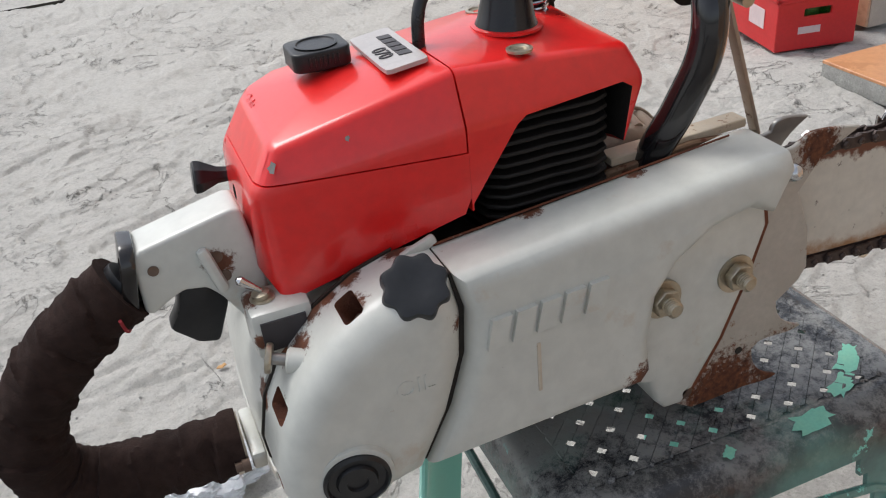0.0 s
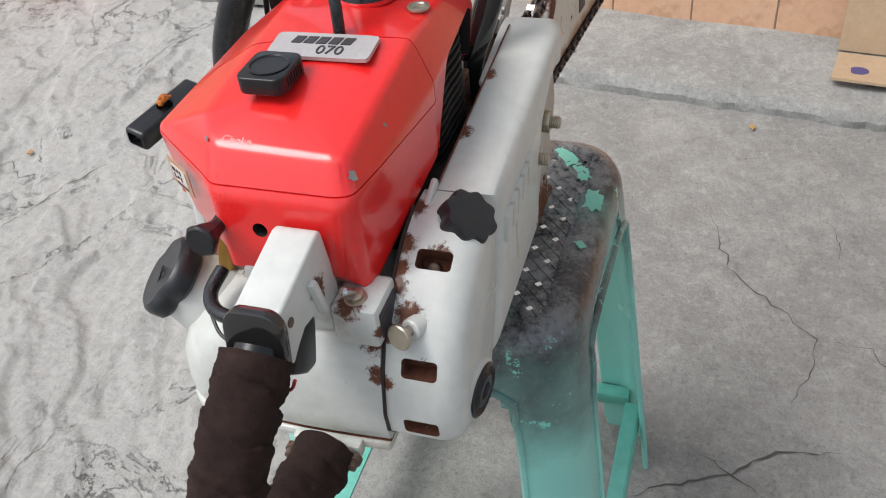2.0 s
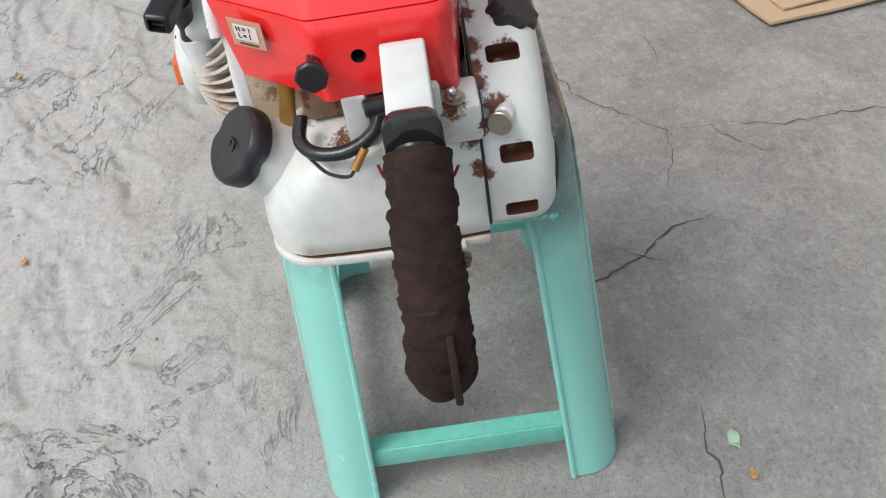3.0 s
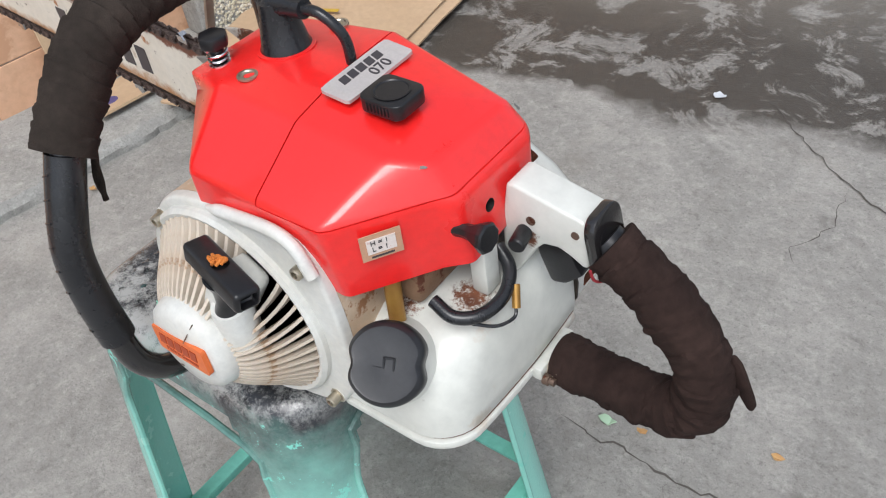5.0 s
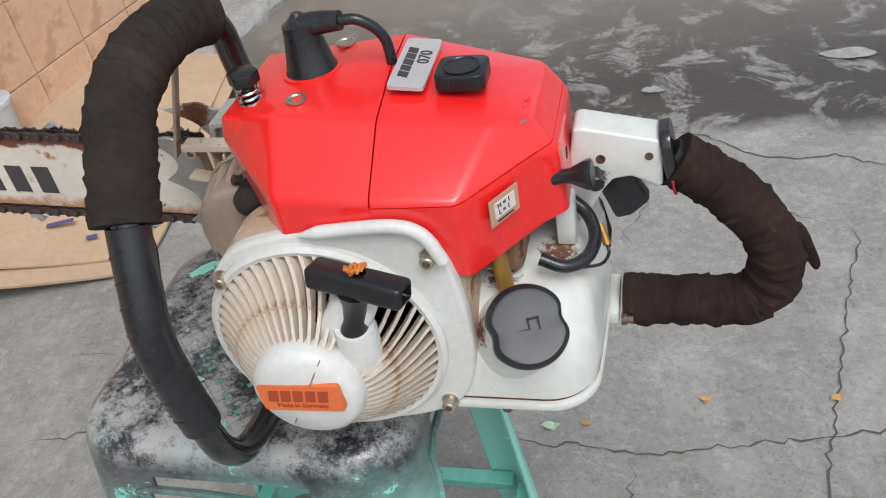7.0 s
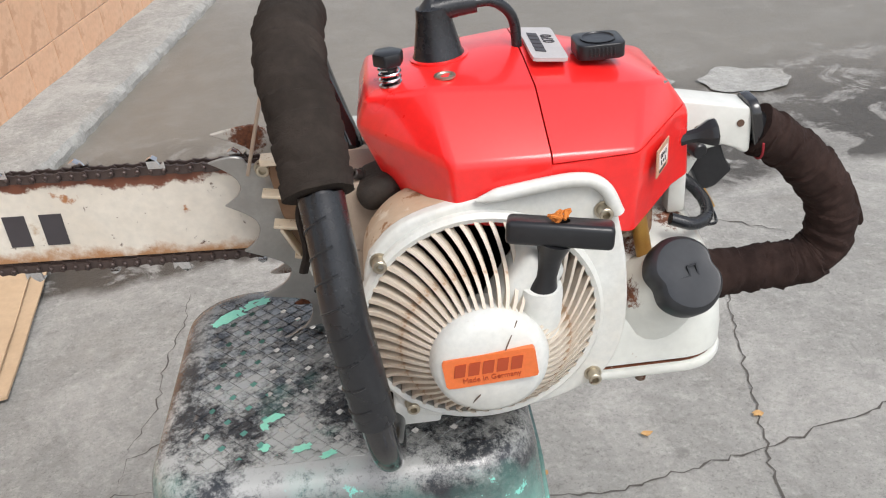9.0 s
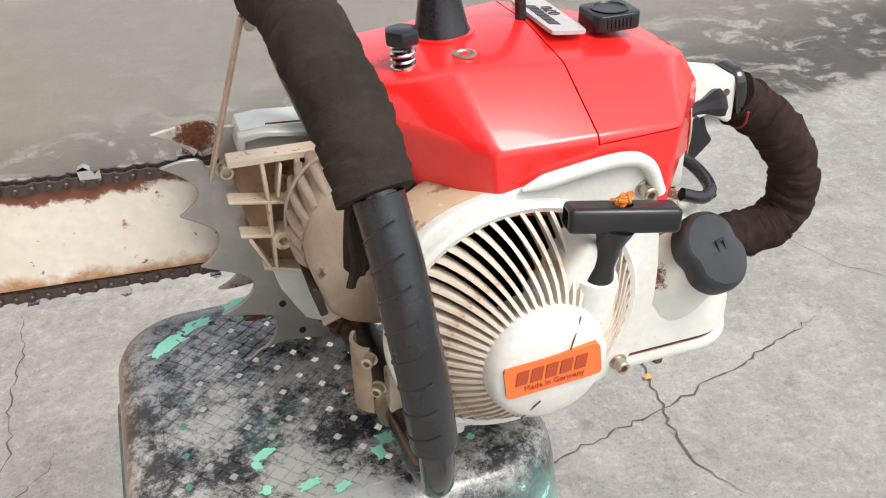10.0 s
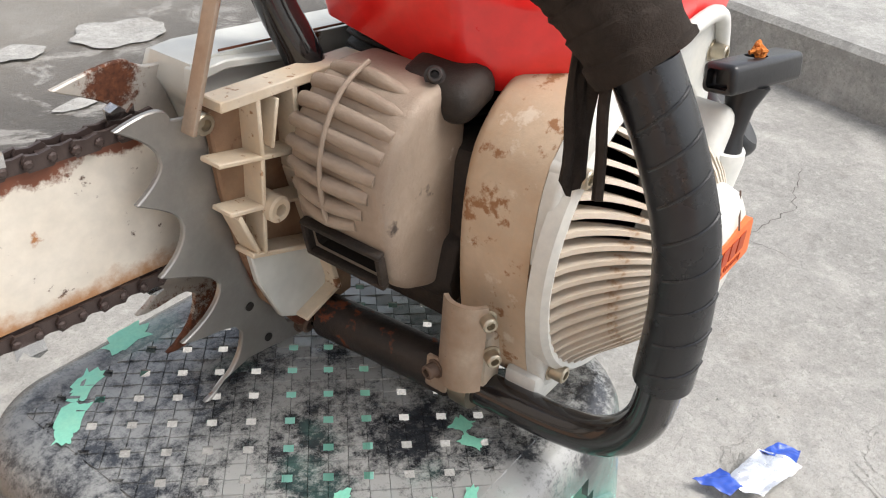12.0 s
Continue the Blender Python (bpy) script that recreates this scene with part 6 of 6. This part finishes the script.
part("bracket_arm", box((0.014, 0.012, 0.030), (0.116, 0.068, 0.492), bevel=0.002), dirty_white, bracket)

# front handle: steel tube, rubber sleeve, cloth binding
HB = [(0.122, -0.034, 0.560), (0.123, -0.036, 0.603), (0.133, -0.046, 0.636), (0.141, -0.053, 0.664), (0.144, -0.052, 0.688), (0.147, -0.039, 0.703), (0.148, -0.014, 0.711), (0.147, 0.018, 0.715), (0.146, 0.052, 0.713), (0.143, 0.083, 0.701), (0.138, 0.107, 0.682), (0.134, 0.1265, 0.658), (0.131, 0.141, 0.630), (0.129, 0.1525, 0.600), (0.125, 0.156, 0.566), (0.1215, 0.155, 0.530), (0.1190, 0.151, 0.502), (0.117, 0.136, 0.482), (0.116, 0.110, 0.4735), (0.116, 0.06, 0.4705), (0.117, 0.0, 0.4665), (0.119, -0.034, 0.4645)]
part("handle_ferrule", tube([(0.1165, 0.052, 0.4702), (0.117, 0.01, 0.4685), (0.1185, -0.030, 0.4665)], 0.0122, 20, 6), rusty_tube, saw, "rusted black steel ferrule on the handle tube")
handle_tube = part("front_handle", tube(HB, 0.0092, 20, 10), black_gloss, saw, "black painted tubular front handle")
part("handle_sleeve", tube(HB[11:16], lambda s, a: 0.0122, 24, 12), rubber, handle_tube, "black rubber sleeve with grip ridges")
path = spline(HB[11:16], 40)
for i in range(8):
    k = 20 + i * 18
    if k + 6 < len(path):
        p, q = path[k], path[k + 3]
        d = (q - p).normalized()
        side = d.cross(Vector((0.75, 0.6, 0.2))).normalized()
        outw = side.cross(d).normalized()
        arc = [p + (outw * math.cos(t) + side * math.sin(t)) * 0.0122 + d * (0.004 * t) for t in (-1.0 + 0.25 * j for j in range(9))]
        part("sleeve_ridge", tube(arc, 0.0007, 6, 2), rubber, handle_tube)
wrap = part("handle_wrap", wrapped(HB[5:12], 0.0182, 0.0115, 0.0019, 0.0009, seed=7.0), cloth_dark, handle_tube, "black cloth binding on the front handle")
part("wrap_collar", turned([(0.0125, -0.003), (0.014, -0.001), (0.014, 0.004), (0.0125, 0.006)], (0.149, -0.042, 0.700), (0, 0.6, 0.8), 24), rusty_steel, handle_tube)
bm = bmesh.new()
cols = []
for k in range(9):
    row = []
    for q in range(9):
        t, s_ = k / 8, q / 8 - 0.5
        w = 0.016 * (0.7 + 0.6 * t) * (1 - 0.35 * t * t)
        p = Vector((0.137, 0.107, 0.664)).lerp(Vector((0.144, 0.113, 0.606 + 0.014 * abs(s_))), t)
        row.append(bm.verts.new(p + Vector((0.85, -0.25, 0.1)) * (w * s_) + Vector((0.25, 0.9, 0)) * 0.004 * noise.noise((s_ * 5, t * 2, 1.0))))
    cols.append(row)
for a, b in zip(cols, cols[1:]):
    for q in range(8):
        bm.faces.new((a[q], a[q + 1], b[q + 1], b[q]))
shell(part("wrap_tail", bm, cloth_dark, handle_tube, "hanging end of the black binding"), 0.0018)
part("wrap_strip", tube([(0.140, 0.118, 0.662), (0.147, 0.121, 0.645), (0.146, 0.123, 0.625), (0.150, 0.126, 0.612)], lambda s, a: 0.0012 + 0.0016 * abs(math.cos(a)), 10, 6), cloth_dark, handle_tube)
part("brace_bolt", rod((0.160, -0.060, 0.690), (0.162, -0.026, 0.691), 0.0035), zinc, handle_tube)


# ---- tiles of wall and step ----
def tile_mesh(w, h, t, material, name):
    bm = box((w, t, h), bevel=0.0012, seg=1)
    me = bpy.data.meshes.new(name)
    bm.to_mesh(me)
    bm.free()
    me.materials.append(material)
    return me


TW, TH, JOINT = 0.165, 0.165, 0.003
tile = tile_mesh(0.008, TH - JOINT, TW - JOINT, wall_tile, "wall_tile")
for r in range(5):
    for k in range(21):
        ob = new("tile", tile)
        ob.parent = wall
        ob.matrix_parent_inverse = wall.matrix_world.inverted()
        ob.matrix_basis = wall_m @ Matrix.Translation((0.0075, 0.30 - k * TW, 0.055 + r * TH))
entry_tile = tile_mesh(0.008, 0.297, 0.297, wall_tile, "entry_tile")
for r in range(3):
    for k in range(6):
        ob = new("tile", entry_tile)
        ob.parent = wall_b
        ob.matrix_basis = Matrix.Translation((1.7465, 1.50 + k * 0.30, 0.15 + r * 0.30))
bm_step = tile_mesh(0.246, 0.008, 0.246, step_tile, "step_tile")
for i in range(2):
    for k in range(3):
        ob = new("tile", bm_step)
        ob.parent = step
        ob.matrix_basis = Matrix.Translation((1.528 + 0.25 * i, 0.522 + 0.25 * k, 0.0405))


# ---- loose things about the yard ----
def sagged(poly, z, name, material, t=0.004, fold=0.0, seed=0.0, cuts=14):
    """A thin sheet with a gentle warp, from an outline of four corners."""
    bm = bmesh.new()
    a, b, c, d = (Vector((*p, 0)) for p in poly)
    g = [[bm.verts.new((a.lerp(b, i / cuts)).lerp(d.lerp(c, i / cuts), j / cuts)) for i in range(cuts + 1)] for j in range(cuts + 1)]
    for row in g:
        for v in row:
            v.co.z = z(v.co.x, v.co.y) + fold * noise.noise((v.co.x * 7 + seed, v.co.y * 7, seed))
    for j in range(cuts):
        for i in range(cuts):
            bm.faces.new((g[j][i], g[j][i + 1], g[j + 1][i + 1], g[j + 1][i]))
    return bm


carton = thing("flat_carton", (0.95, -0.85, 0.02), "flattened brown cardboard box lying over the kerb", "cardboard")
slope = lambda x, y: 0.012 + 0.045 * smoothstep(0.85, 1.15, x - 0.14 * y)
sheet_a = part("panel", sagged([(0.735, -0.585), (1.055, -0.462), (1.35, -1.32), (0.82, -1.32)], slope, "panel", cardboard, fold=0.006), cardboard, carton)
shell(sheet_a, 0.005)
sheet_b = part("flap", sagged([(0.76, -0.615), (1.035, -0.508), (1.27, -1.24), (0.84, -1.28)], lambda x, y: slope(x, y) + 0.007, "flap", cardboard, fold=0.007, seed=3.0), cardboard, carton)
shell(sheet_b, 0.004)
for x, y, w, m_, a in ((0.93, -0.66, 0.05, print_blue, 0.4), (0.86, -0.64, 0.02, print_blue, 0.4), (1.03, -0.72, 0.03, print_red, 0.4), (0.98, -0.86, 0.06, print_yellow, 0.4), (1.06, -0.9, 0.05, print_red, 0.4)):
    part("printing", box((w, 0.012, 0.0006), (x, y, slope(x, y) + 0.0135), Matrix.Rotation(a, 4, "Z")), m_, carton, smooth=0)
bx = thing("cardboard_box", (1.25, -0.50, 0.035), "open brown cardboard box leaning against the tiled wall", "box")
bm = box((0.006, 0.20, 0.24), (1.262, -0.490, 0.156), Matrix.Rotation(-0.15, 4, "Z") @ Matrix.Rotation(0.12, 4, "Y"), bevel=0.001, seg=1)
part("side_panel", bm, cardboard, bx)
part("bottom_flap", box((0.120, 0.20, 0.005), (1.172, -0.480, 0.0445), Matrix.Rotation(-0.15, 4, "Z") @ Matrix.Rotation(0.10, 4, "Y")), cardboard, bx)
for k in range(3):
    part("printing", turned([(0.018, 0), (0.017, 0.0008)], (1.165 - 0.012 * k, -0.42 - 0.05 * k, 0.0480), (0.1, 0, 1), 16), print_blue, bx, smooth=0)

tub = thing("plastic_container", (1.245, -0.94, 0.04), "milky white plastic tub standing on the kerb", "container")
part("body", turned([(0.040, 0), (0.043, 0.004), (0.052, 0.11), (0.050, 0.11), (0.041, 0.006), (0.001, 0.005)], (1.225, -0.93, 0.042), (0, 0, 1), 36), milky_plastic, tub)
part("lip", turned([(0.052, 0), (0.0555, 0.002), (0.0555, 0.010), (0.052, 0.012)], (1.225, -0.93, 0.148), (0, 0, 1), 36), milky_plastic, tub)

# roughcast post standing against the tiles
def roughcast(name):
    m = mat(name, (0.50, 0.46, 0.37), (0.40, 0.37, 0.30), 30, 0.9, 0.4, 260)
    n, l = m.node_tree.nodes, m.node_tree.links
    geo, ramp = n.new("ShaderNodeNewGeometry"), n.new("ShaderNodeValToRGB")
    for at, c in ((0.3, (0.62, 0.56, 0.43)), (0.6, (0.50, 0.45, 0.33)), (0.85, (0.36, 0.34, 0.29))):
        ramp.color_ramp.elements.new(at).color = (*c, 1)
    ramp.color_ramp.elements[0].color = (0.68, 0.65, 0.58, 1)
    ramp.color_ramp.elements[-1].color = (0.10, 0.095, 0.085, 1)
    l.new(geo.outputs["Random Per Island"], ramp.inputs[0])
    l.new(ramp.outputs[0], n["Principled BSDF"].inputs["Base Color"])
    return m


post = thing("roughcast_post", (1.208, -0.770, 0.036), "grey concrete post with pebble-dash faces standing on the kerb", "post")
post_m = Matrix.Translation((1.208, -0.770, 0)) @ Matrix.Rotation(-ang, 4, "Z")
bm = box((0.076, 0.148, 0.98), (0, 0, 0.524), bevel=0.008, seg=3)
bm.transform(post_m)
part("core", bm, kerb_mat, post)
r5 = random.Random(31)
verts, faces = [], []
for i in range(7600):
    z = r5.uniform(0.04, 1.008)
    if i % 3:
        c, u, v = Vector((-0.038, r5.uniform(-0.072, 0.052), z)), Vector((0, 1, 0)), Vector((-1, 0, 0))
    else:
        c, u, v = Vector((r5.uniform(-0.036, 0.037), -0.074, z)), Vector((1, 0, 0)), Vector((0, -1, 0))
    size, turn, base = r5.uniform(0.0022, 0.0048), r5.uniform(0, 6.28), len(verts)
    for q in range(5):
        a = turn + q * 2 * math.pi / 5
        verts.append(post_m @ (c + (u * math.cos(a) + Vector((0, 0, 1)) * math.sin(a)) * size * r5.uniform(0.75, 1.2)))
    verts.append(post_m @ (c + v * size * r5.uniform(0.5, 0.9)))
    faces += [(base + q, base + (q + 1) % 5, base + 5) for q in range(5)]
me = bpy.data.meshes.new("pebble_dash")
me.from_pydata(verts, [], faces)
me.materials.append(roughcast("pebble_dash"))
dash = new("pebble_dash", me)
dash.parent = post
dash.matrix_parent_inverse = post.matrix_world.inverted()
tagged(dash, "small beige and grey pebbles in mortar", kind="stuff")

# bottle crate by the doorway
crate = thing("bottle_crate", (1.57, 1.46, 0), "red plastic bottle crate full of empty green bottles", "crate")
cm = Matrix.Translation((1.575, 1.475, 0)) @ Matrix.Rotation(-0.22, 4, "Z")
for size, at in (((0.21, 0.008, 0.13), (0, -0.16, 0.065)), ((0.21, 0.008, 0.13), (0, 0.16, 0.065)), ((0.008, 0.328, 0.13), (-0.105, 0, 0.065)), ((0.008, 0.328, 0.13), (0.105, 0, 0.065)), ((0.21, 0.32, 0.006), (0, 0, 0.006))):
    w = part("side" if size[2] > 0.01 else "base", box(size, m=cm @ Matrix.Translation(at), bevel=0.002, seg=1), crate_red, crate)
    if size[0] > 0.1 and size[2] > 0.01:
        carve(w, [(box((0.075, 0.03, 0.022), m=cm @ Matrix.Translation((at[0], at[1], 0.094)), bevel=0.004), crate_red)])
        part("mark", box((0.060, 0.0012, 0.018), m=cm @ Matrix.Translation((-0.02, at[1] - 0.0048, 0.05))), crate_white, crate, "white painted mark", smooth=0)
part("mark", box((0.0012, 0.08, 0.05), m=cm @ Matrix.Translation((-0.1098, -0.06, 0.07))), crate_white, crate, "white painted mark", smooth=0)
for size, at in (((0.226, 0.014, 0.012), (0, -0.161, 0.130)), ((0.226, 0.014, 0.012), (0, 0.161, 0.130)), ((0.014, 0.336, 0.012), (-0.106, 0, 0.130)), ((0.014, 0.336, 0.012), (0.106, 0, 0.130))):
    part("edge", box(size, m=cm @ Matrix.Translation(at), bevel=0.003), crate_red, crate)
bottle_bm = turned([(0.028, 0), (0.030, 0.004), (0.030, 0.11), (0.026, 0.13), (0.0135, 0.165), (0.012, 0.20), (0.0135, 0.205), (0.0135, 0.215), (0.001, 0.215)], (0, 0, 0), (0, 0, 1), 20)
first_bottle = tagged(link("bottle", bottle_bm, bottle_green), "empty green glass bottle standing in the crate", "bottle", "bottles in the crate")
spots_ = [(-0.066 + 0.066 * i, -0.115 + 0.0767 * j) for i in range(3) for j in range(4)]
first_bottle.matrix_basis = cm @ Matrix.Translation((*spots_[0], 0.0095))
for x, y in spots_[1:]:
    copy_thing(first_bottle, cm @ Matrix.Translation((x, y, 0.0095)))


def slipper(at, turn):
    sl = thing("slipper", (at[0], at[1], at[2]), "worn grey foam slipper lying by the doorstep", "slipper", "pair of slippers")
    m = Matrix.Translation(at) @ Matrix.Rotation(turn, 4, "Z")
    sole = smooth_poly([(-0.12, 0.0), (-0.10, 0.034), (-0.03, 0.033), (0.05, 0.045), (0.11, 0.03), (0.125, 0.0), (0.10, -0.035), (0.05, -0.045), (-0.03, -0.034), (-0.10, -0.032)], 4)
    bm = prism([(x * 0.85, y * 0.85) for x, y in sole], "z", 0.002, 0.016, 0.004, 2)
    bmesh.ops.transform(bm, matrix=m, verts=bm.verts)
    part("sole", bm, slipper_foam, sl)
    for s in (1, -1):
        bm = tube([(0.06, 0.0, 0.016), (0.03, s * 0.018, 0.032), (-0.02, s * 0.034, 0.014)], lambda q, a: 0.004 + 0.003 * abs(math.cos(a)), 10, 8)
        bmesh.ops.transform(bm, matrix=m, verts=bm.verts)
        part("strap", bm, slipper_foam, sl)


slipper((1.30, 0.265, 0.004), 2.4)
slipper((1.335, 0.36, 0.004), 2.1)

# snack wrapper, crumpled
wr = thing("snack_wrapper", (-0.433, 0.118, 0), "torn blue and silver foil snack wrapper on the ground", "wrapper")
for name, poly, m_, sd in (("foil", [(-0.405, 0.150), (-0.420, 0.195), (-0.495, 0.215), (-0.490, 0.165)], foil, 1.0), ("corner", [(-0.388, 0.122), (-0.395, 0.165), (-0.425, 0.175), (-0.425, 0.14)], wrapper_blue, 2.0), ("edge", [(-0.485, 0.165), (-0.49, 0.208), (-0.522, 0.205), (-0.515, 0.180)], wrapper_blue, 3.0)):
    poly = [(x + 0.022, y - 0.047) for x, y in poly]
    bm = sagged(poly, lambda x, y: 0.009 + 0.006 * noise.noise((x * 45 + sd, y * 45, sd)) + 0.003 * noise.noise((x * 120, y * 120, sd)), name, m_, cuts=16)
    shell(part(name, bm, m_, wr, smooth=25), 0.0006)
bag = thing("plastic_bag", (-0.17, 0.50, 0), "crumpled clear plastic bag on the concrete", "bag")
bm = bmesh.new()
bmesh.ops.create_icosphere(bm, subdivisions=5, radius=1)
for v in bm.verts:
    d = v.co.copy()
    k = 1 + 0.28 * noise.noise(d * 2.5) + 0.16 * abs(noise.noise(d * 6)) + 0.06 * noise.noise(d * 14)
    v.co = Vector((-0.17 + d.x * 0.075 * k, 0.50 + d.y * 0.05 * k, max(0.003, 0.016 + d.z * 0.030 * k)))
part("film", bm, bag_plastic, bag, smooth=25)


def scrap(name, at, size, material, label, category, seed):
    r2 = random.Random(seed)
    bm = bmesh.new()
    k = 9
    bm.faces.new([bm.verts.new((at[0] + size[0] * math.cos(a) * r2.uniform(0.5, 1.1), at[1] + size[1] * math.sin(a) * r2.uniform(0.5, 1.1), ground_height(*at[:2]) + 0.004 + r2.uniform(0, 0.004))) for a in (2 * math.pi * i / k for i in range(k))])
    bmesh.ops.triangulate(bm, faces=bm.faces[:])
    return shell(tagged(link(name, bm, material, smooth=0), label, category), 0.0012)


scrap("paper_scrap", (0.171, -1.017), (0.016, 0.010), paper_white, "small pale blue paper scrap on damp concrete", "paper", 1)
scrap("paint_flake", (-0.004, -0.292), (0.012, 0.009), flake_green, "pale green flake of paint on the ground", "paint flake", 2)
leaf_at = ((0.33, 0.12), (-0.05, -0.30), (-0.2, -0.35), (-0.36, -0.36), (0.95, 0.75), (0.45, 0.62), (0.75, 1.1), (0.2, 1.3), (1.02, -0.25), (-0.1, 0.75))
for i, p in enumerate(leaf_at):
    scrap("dry_leaf", p, (0.010, 0.006), leaf_tan, "small dry tan leaf on the concrete", "leaf", 10 + i)["group"] = "dry leaves in the yard"

# pebbles and crumbs of the rough stretch
r3 = random.Random(9)
bm = bmesh.new()
for i in range(700):
    x, y = r3.uniform(-0.6, 1.1), r3.uniform(-0.1, 1.8)
    if y < 0.1 + 0.25 * x:
        continue
    s = r3.uniform(0.0012, 0.0035)
    c = Vector((x, y, ground_height(x, y) + s * 0.3))
    vs = [bm.verts.new(c + Vector(o) * s * r3.uniform(0.6, 1.2)) for o in ((1, 0, 0), (0, 1, 0), (-1, 0, 0), (0, -1, 0), (0, 0, 0.9))]
    for q in range(4):
        bm.faces.new((vs[q], vs[(q + 1) % 4], vs[4]))
tagged(link("gravel", bm, patch_mat, smooth=0), "loose crumbs of concrete on the ground", "gravel", kind="stuff")
